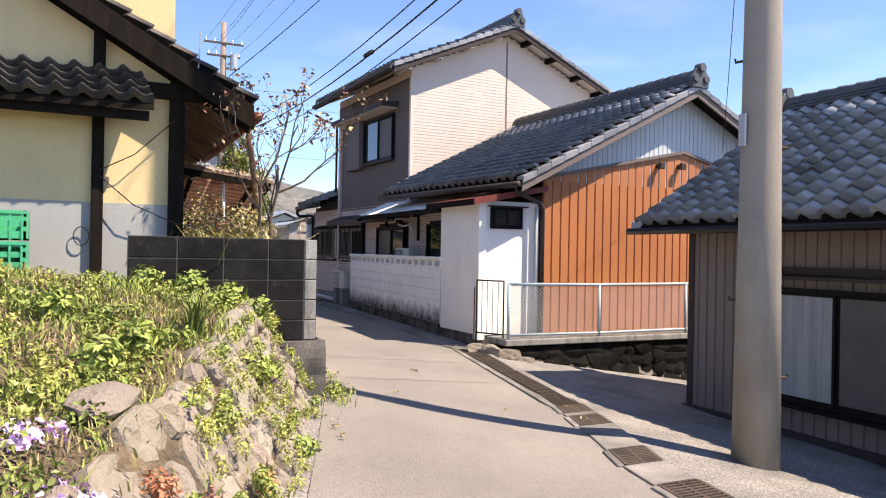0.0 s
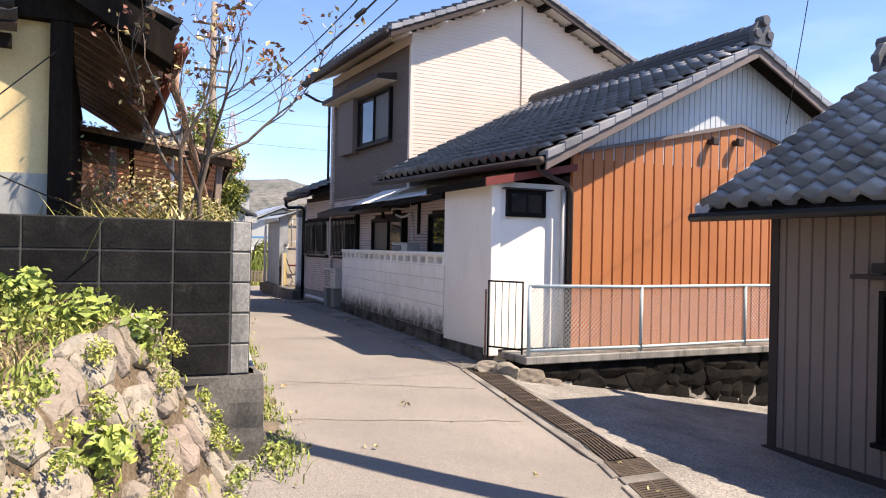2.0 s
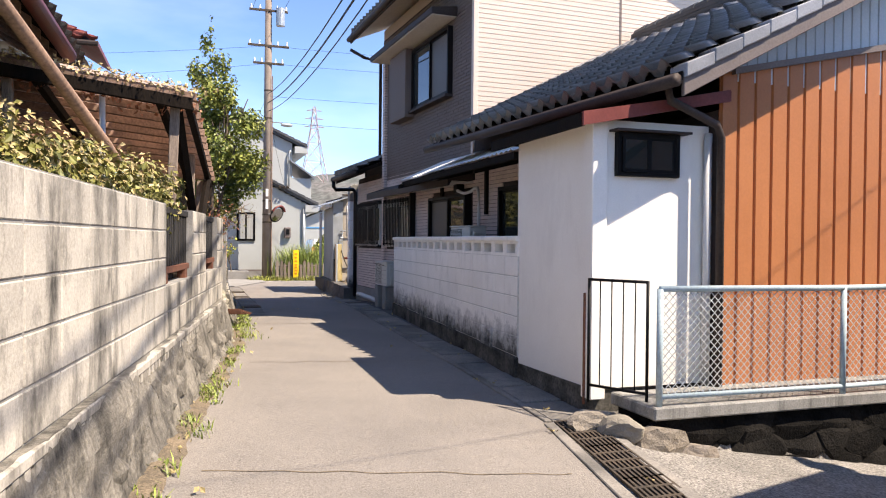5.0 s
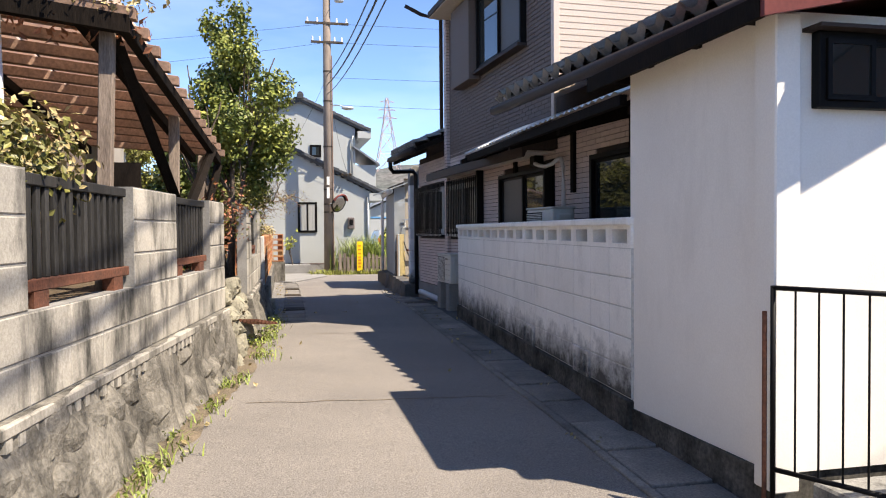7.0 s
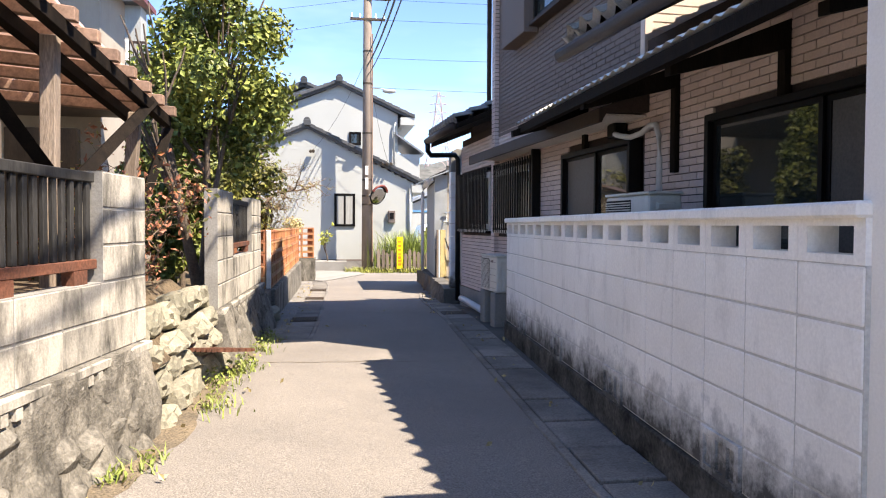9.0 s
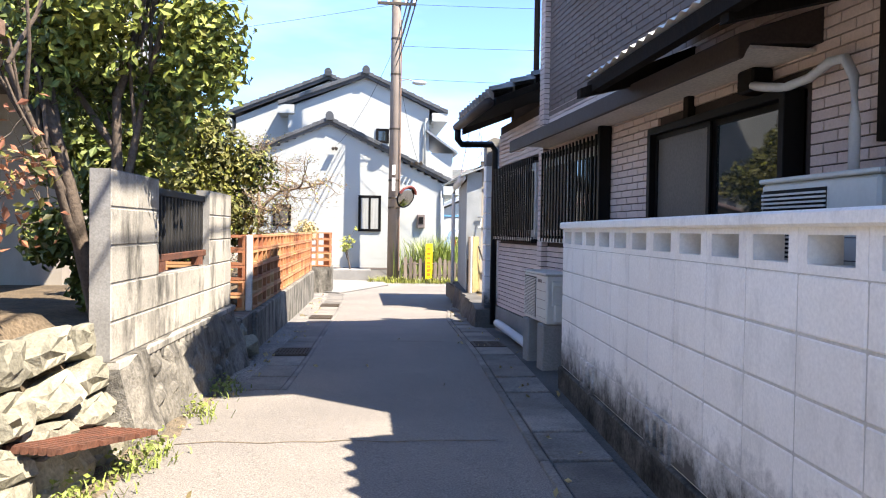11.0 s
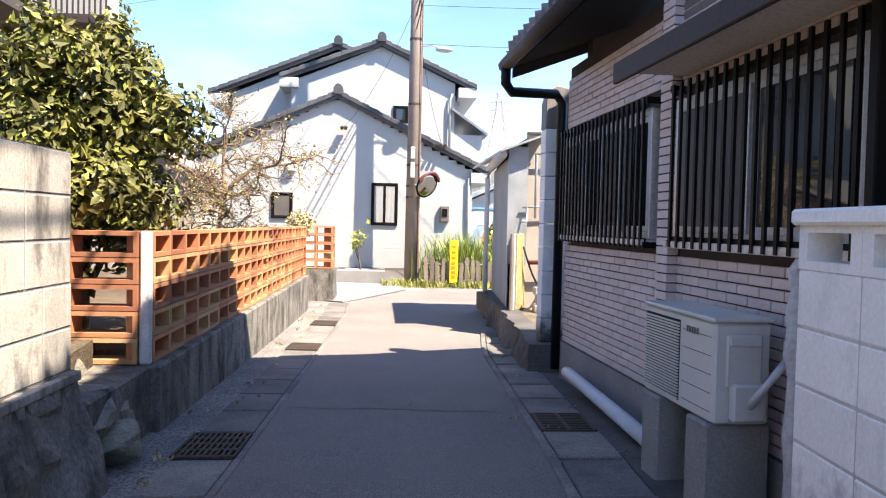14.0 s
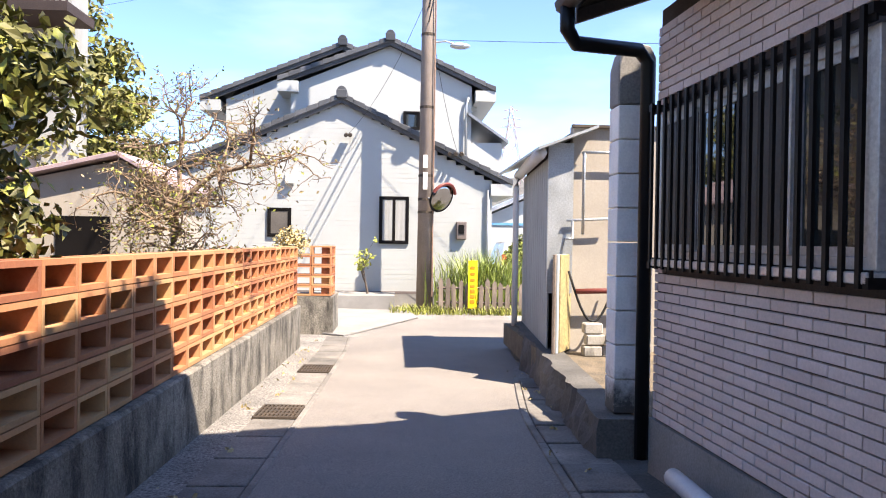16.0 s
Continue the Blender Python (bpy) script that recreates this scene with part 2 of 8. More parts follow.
FENCEMETAL = mat("weathered_dark_fence_slats", (0.045, 0.043, 0.041), (0.018, 0.0175, 0.017), 0.65, scale=4, fine=40, bump=0.2, grain=0.3, stretch=(3, 3, 0.5), rand=0.2, spec=0.2)
RUST = mat("rusty_iron", (0.17, 0.065, 0.038), (0.09, 0.042, 0.028), 0.9, scale=6, fine=60, bump=0.5, grain=0.35)
IRON = mat("old_grate_iron", (0.1, 0.075, 0.055), (0.06, 0.05, 0.042), 0.75, metal=0.4, scale=5, fine=60, bump=0.3, grain=0.3)
GALV = mat("galvanised_pipe", (0.5, 0.52, 0.52), (0.4, 0.42, 0.42), 0.45, metal=0.6, scale=3, fine=60, bump=0.1)
BLUERAIL = mat("faded_pale_blue_paint", (0.42, 0.5, 0.52), (0.33, 0.42, 0.45), 0.6, scale=3, fine=50, bump=0.15, spots=0.25, spot_col=(0.25, 0.13, 0.08))
REDBROWN = mat("red_brown_roof_sheet", (0.2, 0.045, 0.035), (0.13, 0.032, 0.026), 0.5, scale=2, fine=50, bump=0.1, grain=0.15)
ALU = mat("aluminium_frame", (0.56, 0.56, 0.55), (0.48, 0.48, 0.47), 0.4, metal=0.5, scale=2, fine=50, bump=0.05)
BRONZE = mat("dark_bronze_window_frame", (0.009, 0.0075, 0.0068), (0.006, 0.0052, 0.005), 0.5, scale=2, fine=60, bump=0.05, spec=0.12)
GLASS = glass_mat("dark_window_glass")
CURTAIN = mat("grey_curtain_cloth", (0.36, 0.36, 0.34), (0.26, 0.26, 0.25), 0.95, scale=2, fine=30, bump=0.3, stretch=(8, 8, 0.3))
FROST = mat("dim_frosted_pane", (0.13, 0.115, 0.1), (0.095, 0.085, 0.075), 0.45, scale=1.5, fine=60, bump=0.05, spec=0.2)
ROCK = mat("pinkish_cream_field_stone", (0.27, 0.222, 0.18), (0.155, 0.13, 0.106), 0.9, scale=6, fine=50, bump=0.8, depth=0.014, grain=0.3, rand=0.15, spots=0.5, spot_col=(0.085, 0.076, 0.048), tints=((0.29, 0.255, 0.19), (0.2, 0.16, 0.135), (0.25, 0.235, 0.19), (0.175, 0.13, 0.11)))
GREYROCK = mat("greenish_cream_stone", (0.3, 0.275, 0.21), (0.17, 0.16, 0.122), 0.92, scale=4, fine=50, bump=0.7, depth=0.012, grain=0.25, rand=0.15, spots=0.45, spot_col=(0.09, 0.09, 0.05))
DARKSTONE = mat("stained_rubble_footing", (0.27, 0.247, 0.208), (0.12, 0.11, 0.094), 0.92, scale=2.6, fine=45, bump=0.8, depth=0.015, grain=0.3, streak=0.9, streak_from=0.46, streak_col=(0.028, 0.026, 0.023), run=(3.0, 3.0, 1.2), spots=0.5, spot_col=(0.06, 0.058, 0.04))
FOOTPAVE = mat("dark_blotched_concrete", (0.13, 0.122, 0.11), (0.065, 0.062, 0.056), 0.92, scale=2.2, fine=60, bump=0.5, grain=0.3, spots=0.4, spot_col=(0.035, 0.034, 0.03))
# retaining stone: the shed's shadow is put into this near-black colour
SHADESTONE = mat("shade_black_retaining_stone", (0.016, 0.0145, 0.013), (0.005, 0.0048, 0.0045), 0.92, scale=4, fine=45, bump=0.8, depth=0.015, grain=0.3, rand=0.2, spec=0.05)
TERRA = mat("orange_terracotta_block", (0.45, 0.2, 0.1), (0.32, 0.145, 0.075), 0.85, scale=4, fine=60, bump=0.35, grain=0.2, rand=0.12, spots=0.5, spot_col=(0.2, 0.11, 0.065), tints=((0.3, 0.095, 0.055), (0.46, 0.19, 0.085), (0.5, 0.235, 0.11), (0.47, 0.32, 0.15)))
ACWHITE = mat("aged_white_enamel", (0.6, 0.59, 0.53), (0.54, 0.53, 0.48), 0.4, scale=1.5, fine=50, bump=0.03, grain=0.04, streak=0.15, streak_col=(0.35, 0.32, 0.24))
PVC = mat("grey_white_plastic_pipe", (0.6, 0.6, 0.6), (0.52, 0.52, 0.52), 0.45, scale=2, fine=50, bump=0.05, grain=0.06)
BLACKPVC = mat("black_plastic_pipe", (0.008, 0.008, 0.0085), (0.006, 0.006, 0.0065), 0.4, scale=2, fine=50, bump=0.03, spec=0.2)
TAPE = mat("white_pipe_wrap", (0.66, 0.65, 0.63), (0.56, 0.55, 0.53), 0.6, scale=6, fine=40, bump=0.4)
SHEET = mat("weathered_translucent_sheet", (0.6, 0.45, 0.37), (0.44, 0.33, 0.27), 0.7, scale=3, fine=40, bump=0.2, grain=0.3, rand=0.2)
GREENBOX = mat("green_plastic_crate", (0.05, 0.42, 0.2), (0.04, 0.36, 0.17), 0.45, scale=2, fine=40, bump=0.05)
SIGNYEL = mat("yellow_sign_board", (0.85, 0.6, 0.02), (0.8, 0.55, 0.02), 0.5, scale=2, fine=40, bump=0.03, grain=0.05)
SIGNRED = mat("red_lamp_lens", (0.5, 0.06, 0.03), None, 0.6, bump=0)
SIGNTEXT = mat("orange_sign_lettering", (0.7, 0.26, 0.02), None, 0.6, bump=0)
WHITEMORTAR = mat("pale_cement_joint", (0.62, 0.6, 0.56), (0.5, 0.48, 0.44), 0.92, scale=5, fine=60, bump=0.5, grain=0.15)
CABLE = mat("black_cable", (0.02, 0.02, 0.02), None, 0.6, bump=0)
LATTICE = mat("tower_steel", (0.42, 0.4, 0.4), (0.5, 0.36, 0.34), 0.6, metal=0.3, scale=0.05, bump=0)
TWIG = mat("pale_brown_twig", (0.27, 0.19, 0.12), (0.17, 0.12, 0.085), 0.9, scale=6, fine=50, bump=0.5, grain=0.3)
BARK = mat("grey_brown_bark", (0.16, 0.12, 0.09), (0.09, 0.07, 0.055), 0.9, scale=6, fine=50, bump=0.7, depth=0.01, grain=0.3)
POLEWOOD = mat("brown_grey_pole", (0.27, 0.215, 0.175), (0.2, 0.16, 0.13), 0.8, scale=2, fine=60, bump=0.2, streak=0.4, streak_col=(0.12, 0.09, 0.07))
# tint dimmed in place of the dark surroundings the mirror would reflect
MIRROR = glass_mat("dimmed_mirror", (0.3, 0.29, 0.28), 0.08)
MIRROR.node_tree.nodes["Principled BSDF"].inputs["Metallic"].default_value = 1.0
# distance haze is mixed into the hill colour
HILL = mat("hazy_wooded_hill", (0.15, 0.14, 0.13), (0.085, 0.095, 0.085), 1.0, scale=0.03, fine=0.25, bump=0.0, grain=0.45)
LEAF_DARK = leaf_mat("evergreen_leaf", (0.19, 0.21, 0.04), (0.06, 0.09, 0.022))
LEAF_OLIVE = leaf_mat("olive_hedge_leaf", (0.24, 0.22, 0.055), (0.11, 0.12, 0.036))
LEAF_YEL = leaf_mat("yellow_green_leaf", (0.36, 0.36, 0.07), (0.2, 0.23, 0.045))
SEDUM = leaf_mat("yellow_sedum_leaf", (0.3, 0.3, 0.075), (0.17, 0.2, 0.045))
LEAF_GRASS = leaf_mat("spring_weed_leaf", (0.25, 0.29, 0.065), (0.15, 0.2, 0.045))
LEAF_DRY = leaf_mat("dry_straw_leaf", (0.42, 0.33, 0.15), (0.3, 0.24, 0.12))
LEAF_RED = leaf_mat("russet_bud_leaf", (0.32, 0.13, 0.06), (0.24, 0.1, 0.07))
PETAL = leaf_mat("lilac_petal", (0.6, 0.45, 0.75), (0.65, 0.35, 0.6))
WHITECLOTH = mat("white_plastic_sheet", (0.42, 0.45, 0.46), (0.3, 0.33, 0.33), 0.4, scale=5, fine=25, bump=0.5, depth=0.02)

# the old roofing sheet lets part of the sun through
sn, sl = SHEET.node_tree.nodes, SHEET.node_tree.links
tr = sn.new("ShaderNodeBsdfTranslucent")
tr.inputs["Color"].default_value = (0.75, 0.6, 0.52, 1)
ms = sn.new("ShaderNodeMixShader")
ms.inputs["Fac"].default_value = 0.6
sl.new(sn["Principled BSDF"].outputs["BSDF"], ms.inputs[1])
sl.new(tr.outputs["BSDF"], ms.inputs[2])
sl.new(ms.outputs["Shader"], sn["Material Output"].inputs["Surface"])


# ---------- mesh helpers ----------
def box(bm, x0, x1, y0, y1, z0, z1, m=None):
    c = [Vector((x, y, z)) for z in (z0, z1) for y in (y0, y1) for x in (x0, x1)]
    if m is not None:
        c = [m @ v for v in c]
    v = [bm.verts.new(p) for p in c]
    for f in ((0, 2, 3, 1), (4, 5, 7, 6), (0, 1, 5, 4), (2, 6, 7, 3), (0, 4, 6, 2), (1, 3, 7, 5)):
        bm.faces.new([v[i] for i in f])
    return v


def prism(bm, pts, d):
    """A polygon of points pushed along the vector d."""
    d = Vector(d)
    a = [bm.verts.new(Vector(p)) for p in pts]
    b = [bm.verts.new(Vector(p) + d) for p in pts]
    n = len(a)
    bm.faces.new(a[::-1])
    bm.faces.new(b)
    for i in range(n):
        bm.faces.new((a[i], a[(i + 1) % n], b[(i + 1) % n], b[i]))


def tube(bm, pts, r, n=8, r1=None, caps=True):
    """A round bar along points, tapering from r to r1."""
    pts = [Vector(p) for p in pts]
    rings = []
    up = Vector((0.13, 0.21, 0.97))
    for i, p in enumerate(pts):
        d = (pts[min(i + 1, len(pts) - 1)] - pts[max(i - 1, 0)]).normalized()
        a = d.cross(up)
        if a.length < 0.05:
            a = d.cross(Vector((1, 0, 0)))
        a.normalize()
        b = d.cross(a)
        k = i / max(1, len(pts) - 1)
        rr = r if r1 is None else r + (r1 - r) * k
        rings.append([bm.verts.new(p + (a * math.cos(q) + b * math.sin(q)) * rr) for q in (2 * math.pi * j / n for j in range(n))])
    for s, t in zip(rings, rings[1:]):
        for j in range(n):
            bm.faces.new((s[j], s[(j + 1) % n], t[(j + 1) % n], t[j]))
    if caps:
        bm.faces.new(rings[0][::-1])
        bm.faces.new(rings[-1])


def ring(bm, x0, x1, y0, y1, z0, z1, f, m):
    """A rectangular frame of width f round an opening, in one closed piece; x is its depth."""
    loops = [[bm.verts.new(m @ Vector((x, y, z))) for y, z in ((a, c), (b, c), (b, d), (a, d))]
             for x in (x0, x1) for a, b, c, d in ((y0, y1, z0, z1), (y0 + f, y1 - f, z0 + f, z1 - f))]
    o0, i0, o1, i1 = loops
    for k in range(4):
        j = (k + 1) % 4
        for q in ((o0[k], o0[j], i0[j], i0[k]), (o1[k], i1[k], i1[j], o1[j]), (o0[k], o1[k], o1[j], o0[j]), (i0[k], i0[j], i1[j], i1[k])):
            bm.faces.new(q)


def finish(name, bm, material, bevel=0.0, smooth=False):
    if bevel:
        bmesh.ops.bevel(bm, geom=list(bm.edges), offset=bevel, segments=1, affect="EDGES", clamp_overlap=True)
    bmesh.ops.recalc_face_normals(bm, faces=list(bm.faces))
    me = bpy.data.meshes.new(name)
    bm.to_mesh(me)
    bm.free()
    me.materials.append(material)
    if smooth:
        for f in me.polygons:
            f.use_smooth = True
    return me


def thing(name, label, category, at=(0, 0, 0), group="", kind=""):
    """An empty at the base of a thing that parents its parts."""
    e = new(name)
    e.empty_display_size = 0.2
    e.matrix_world = Matrix.Translation(at) if not isinstance(at, Matrix) else at
    return tagged(e, label, category, group, kind)


def link(name, me, parent=None, label="", m=None, kind=""):
    ob = new(name, me)
    if parent is not None:
        ob.parent = parent
        base, up = Matrix(parent.matrix_basis), parent
        while up.parent is not None:
            base = up.parent.matrix_basis @ up.matrix_parent_inverse @ base
            up = up.parent
        ob.matrix_parent_inverse = base.inverted()
    if m is not None:
        ob.matrix_basis = m
    return tagged(ob, label, kind=kind)


def part(name, bm, material, parent=None, label="", bevel=0.0, smooth=False, kind=""):
    """Links a bmesh, in world metres, as one mesh object under a thing or part."""
    return link(name, finish(name, bm, material, bevel, smooth), parent, label, kind=kind)


def local_part(name, bm, material, parent, label="", bevel=0.0, smooth=False):
    """Like part, but the bmesh is in the parent's own space."""
    ob = new(name, finish(name, bm, material, bevel, smooth))
    ob.parent = parent
    return tagged(ob, label)


def solid(name, bm, material, label, category="", kind="structure", bevel=0.0, smooth=False, group=""):
    return tagged(part(name, bm, material, None, "", bevel, smooth), label, category, group, kind)


def boxes(name, dims, material, parent=None, label="", bevel=0.0):
    bm = bmesh.new()
    for d in dims:
        box(bm, *d)
    return part(name, bm, material, parent, label, bevel)


def lerp_table(t, x):
    for (x0, y0), (x1, y1) in zip(t, t[1:]):
        if x <= x1:
            k = max(0.0, (x - x0) / (x1 - x0))
            return y0 + (y1 - y0) * k
    return t[-1][1]


# ---------- ground ----------
EDGE_L = ((-8, -1.2), (3.6, 0.95), (6.9, 2.05), (14.7, 3.08), (20, 3.3), (29, 3.45), (33, 3.3), (36, 2.5))
EDGE_R = ((-8, 0.98), (4.4, 3.63), (7.3, 4.82), (10.7, 5.3), (13.6, 5.36), (17.9, 5.55), (24.7, 5.86), (27.5, 6.2), (36, 9.0))
LEV_L = ((-8, 0.24), (3, 0.21), (5.4, 0.21), (6.9, 0.29), (14, 0.25), (16.4, 0.25), (20.3, 0.15), (26, 0.0), (31, -0.08), (36, -0.12))
LEV_R = ((-8, 0.12), (3, 0.07), (5.4, 0.03), (7.2, -0.06), (10.5, 0.08), (13, 0.15), (20.5, 0.16), (25.6, -0.04), (31, -0.1), (36, -0.12))


def ground_z(x, y):
    xl, xr = lerp_table(EDGE_L, y), lerp_table(EDGE_R, y)
    l, r = lerp_table(LEV_L, y), lerp_table(LEV_R, y)
    z = l + (r - l) * min(1, max(0, (x - xl) / (xr - xl)))
    if y < 10.16 and x > xr + 0.35:
        z = max(-0.8, r - 0.15 * (x - xr - 0.35))
    return z


def grid_sheet(xs, ys, zf):
    bm = bmesh.new()
    rows = [[bm.verts.new((x, y, zf(x, y))) for x in xs] for y in ys]
    for a, b in zip(rows, rows[1:]):
        for i in range(len(xs) - 1):
            bm.faces.new((a[i], a[i + 1], b[i + 1], b[i]))
    return bm


def steps(a, b, s):
    n = max(1, round((b - a) / s))
    return [a + (b - a) * i / n for i in range(n + 1)]


xs = [-900, -300, -100, -40, -15] + steps(-8, 14, 0.3) + [20, 40, 100, 300, 900]
ys = [-900, -200, -50, -15] + steps(-8, 10.1, 0.3) + [10.17] + steps(10.4, 40, 0.5) + [50, 80, 150, 400, 900]
solid("ground", grid_sheet(xs, ys, ground_z), APRON, "worn gritty grey asphalt and gravel ground", "ground")

# the lane's newer asphalt, a strip between the gutters
bm = bmesh.new()
rows = []
for y in steps(-8, 33.6, 0.4):
    xl, xr = lerp_table(EDGE_L, y), lerp_table(EDGE_R, y)
    if y > 18.2:
        xl += 0.62 * min(1, (y - 18.2) / 0.4)
    if y > 30:
        xl += (y - 30) * 0.35
    rows.append([bm.verts.new((xl + (xr - xl) * k / 10, y, ground_z(xl + (xr - xl) * k / 10, y) + 0.006)) for k in range(11)])
for a, b in zip(rows, rows[1:]):
    for i in range(10):
        bm.faces.new((a[i], a[i + 1], b[i + 1], b[i]))
solid("road", bm, ASPHALT, "narrow village lane of pale grey worn asphalt", "road")

# ---------- roof tiles ----------
def tile_mesh(name, material):
    """One wave-profiled pan tile over a unit square: x across, y up the slope, z out."""
    bm = bmesh.new()
    prof = [(-0.02, 0.02), (0.1, 0.062), (0.24, 0.078), (0.4, 0.045), (0.58, 0.006), (0.8, 0.0), (1.02, 0.02)]
    lo = [bm.verts.new((x, 0.0, z + 0.045)) for x, z in prof]
    hi = [bm.verts.new((x, 1.06, z + 0.004)) for x, z in prof]
    dn = [bm.verts.new((x, 0.12, z - 0.03)) for x, z in prof]
    for i in range(len(prof) - 1):
        bm.faces.new((lo[i], lo[i + 1], hi[i + 1], hi[i])).smooth = True
        bm.faces.new((dn[i], dn[i + 1], lo[i + 1], lo[i]))
    me = bpy.data.meshes.new(name)
    bm.to_mesh(me)
    bm.free()
    me.materials.append(material)
    return me


def tiled(parent, a, b, c, d, cols, rows, material, most=300, first_row=0):
    """Lays tiles over the slope a-b (eave) to d-c (ridge): near ones singly, the rest as one."""
    a, b, c, d = (Vector(p) for p in (a, b, c, d))
    me = tile_mesh("roof_tile", material)
    rest_v, rest_f, made = [], [], 0
    src_v = [v.co.copy() for v in me.vertices]
    src_f = [tuple(p.vertices) for p in me.polygons]

    def at(u, v):
        return (a * (1 - u) + b * u) * (1 - v) + (d * (1 - u) + c * u) * v

    for j in range(rows):
        for i in range(cols):
            u, v = i / cols, j / rows
            o = at(u, v)
            ex, ey = at(u + 1 / cols, v) - o, at(u, v + 1 / rows) - o
            n = ex.cross(ey).normalized()
            if n.z < 0:
                n = -n
            m = Matrix.Identity(4)
            for k in range(3):
                m[k][0], m[k][1], m[k][2], m[k][3] = ex[k], ey[k], n[k], o[k] + n[k] * 0.015
            if made < most:
                link("roof_tile", me, parent, m=m)
                made += 1
            else:
                base = len(rest_v)
                rest_v += [m @ p for p in src_v]
                rest_f += [tuple(base + q for q in f) for f in src_f]
    if rest_v:
        rm = bpy.data.meshes.new("roof_tiles")
        rm.from_pydata(rest_v, [], rest_f)
        rm.materials.append(material)
        for f in rm.polygons:
            f.use_smooth = f.index % 2 == 0
        link("roof_tiles", rm, parent, kind="stuff")


def slope_slab(name, parent, a, b, c, d, thick, material, label=""):
    """The boarded slab that carries the tiles."""
    bm = bmesh.new()
    prism(bm, [a, b, c, d], (0, 0, -thick))
    return part(name, bm, material, parent, label)


def ridge(parent, p, q, material, h=0.2, w=0.13, ornament=True):
    """Stacked flat ridge tiles under a row of round caps, with an end ornament at p."""
    p, q = Vector(p), Vector(q)
    d = (q - p).normalized()
    s = d.cross(Vector((0, 0, 1))).normalized()
    for k in range(3):
        bm = bmesh.new()
        ww = w * (1.25 - 0.12 * k)
        z0 = h * k / 3
        prism(bm, [p + s * ww + Vector((0, 0, z0)), p - s * ww + Vector((0, 0, z0)),
                   p - s * ww + Vector((0, 0, z0 + h / 3 - 0.012)), p + s * ww + Vector((0, 0, z0 + h / 3 - 0.012))], q - p)
        part("ridge_course", bm, material, parent)
    n = max(2, int((q - p).length / 0.28))
    for i in range(n):
        bm = bmesh.new()
        o = p + (q - p) * (i / n)
        e = p + (q - p) * ((i + 1) / n)
        tube(bm, [o + Vector((0, 0, h)), e + Vector((0, 0, h - 0.008))], w * 0.82, 10, w * 0.72)
        part("ridge_cap", bm, material, parent)
    if ornament:
        bm = bmesh.new()
        o = p - d * 0.05
        prism(bm, [o + s * 0.2 + Vector((0, 0, -0.06)), o + s * 0.22 + Vector((0, 0, 0.12)), o + s * 0.12 + Vector((0, 0, 0.27)),
                   o + Vector((0, 0, 0.33)), o - s * 0.12 + Vector((0, 0, 0.27)), o - s * 0.22 + Vector((0, 0, 0.12)),
                   o - s * 0.2 + Vector((0, 0, -0.06))], d * 0.09)
        for k in (-1, 1):
            tube(bm, [o + s * 0.13 * k + Vector((0, 0, 0.1)) - d * 0.03, o + s * 0.13 * k + Vector((0, 0, 0.1)) + d * 0.06], 0.075, 10)
        tube(bm, [o + Vector((0, 0, 0.3)) - d * 0.06, o + Vector((0, 0, 0.3)) + d * 0.1], 0.085, 10)
        part("ridge_end_ornament", bm, material, parent, bevel=0.008)


def ribbed(bm, p, q, z0, z1, pitch, proud, m_out, top=None):
    """Upright ribbed sheet from p to q; m_out is the outward vector. top(k) gives a sloping top."""
    p, q, m_out = Vector((*p, 0)), Vector((*q, 0)), Vector((*m_out, 0)).normalized()
    n = max(1, round((q - p).length / pitch))
    prev = None
    for i in range(n):
        for k, off in ((0, 0.0), (0.05, -proud), (0.14, -proud), (0.19, 0.0), (0.999, 0.0)):
            f = (i + k) / n
            b = p + (q - p) * f + m_out * off
            zt = z1 if top is None else top(f)
            cur = (bm.verts.new((b.x, b.y, z0)), bm.verts.new((b.x, b.y, zt)))
            if prev:
                bm.faces.new((prev[0], cur[0], cur[1], prev[1]))
            prev = cur


# ---------- wing with orange siding ----------
wing = thing("side_building", "single storey wing with orange steel siding and grey tiled roof", "house", (9.8, 12.5, 0.1))
EA, EB = Vector((6.25, 10.3, 2.85)), Vector((5.95, 15.85, 2.92))
RA, RB = Vector((9.95, 10.3, 4.77)), Vector((9.6, 16.1, 4.75))
EC, ED = Vector((13.6, 10.3, 2.93)), Vector((13.4, 16.2, 2.9))


def rake_z(x, drop=0.16):
    return (2.85 + (x - 6.25) * (1.92 / 3.7) if x < 9.95 else 4.77 - (x - 9.95) * 0.5) - drop


def orange_top(x):
    return min(rake_z(x), 3.02 + (x - 7.2) * 0.21 if x < 9.95 else 3.6 - (x - 9.95) * 0.25)


bm = bmesh.new()
ribbed(bm, (6.88, 10.65), (13.1, 10.65), 0.24, 3, 0.178, 0.022, (0, -1), lambda f: orange_top(6.88 + 6.22 * f))
part("wall", bm, ORANGE, wing, "orange-brown ribbed steel siding")
bm = bmesh.new()
ribbed(bm, (6.95, 10.662), (13.05, 10.662), 2.9, 3, 0.105, 0.012, (0, -1), lambda f: rake_z(6.95 + 6.1 * f, 0.1))
part("wall", bm, PALEBLUE, wing, "pale blue ribbed steel gable siding")
bm = bmesh.new()
for x0, x1 in ((7.0, 9.95), (9.95, 13.1)):
    prism(bm, [(x0, 10.6, orange_top(x0) - 0.03), (x1, 10.6, orange_top(x1) - 0.03), (x1, 10.6, orange_top(x1) + 0.025), (x0, 10.6, orange_top(x0) + 0.025)], (0, 0.05, 0))
part("flashing", bm, GREYTRIM, wing, "taupe metal flashing strip")
bm = bmesh.new()
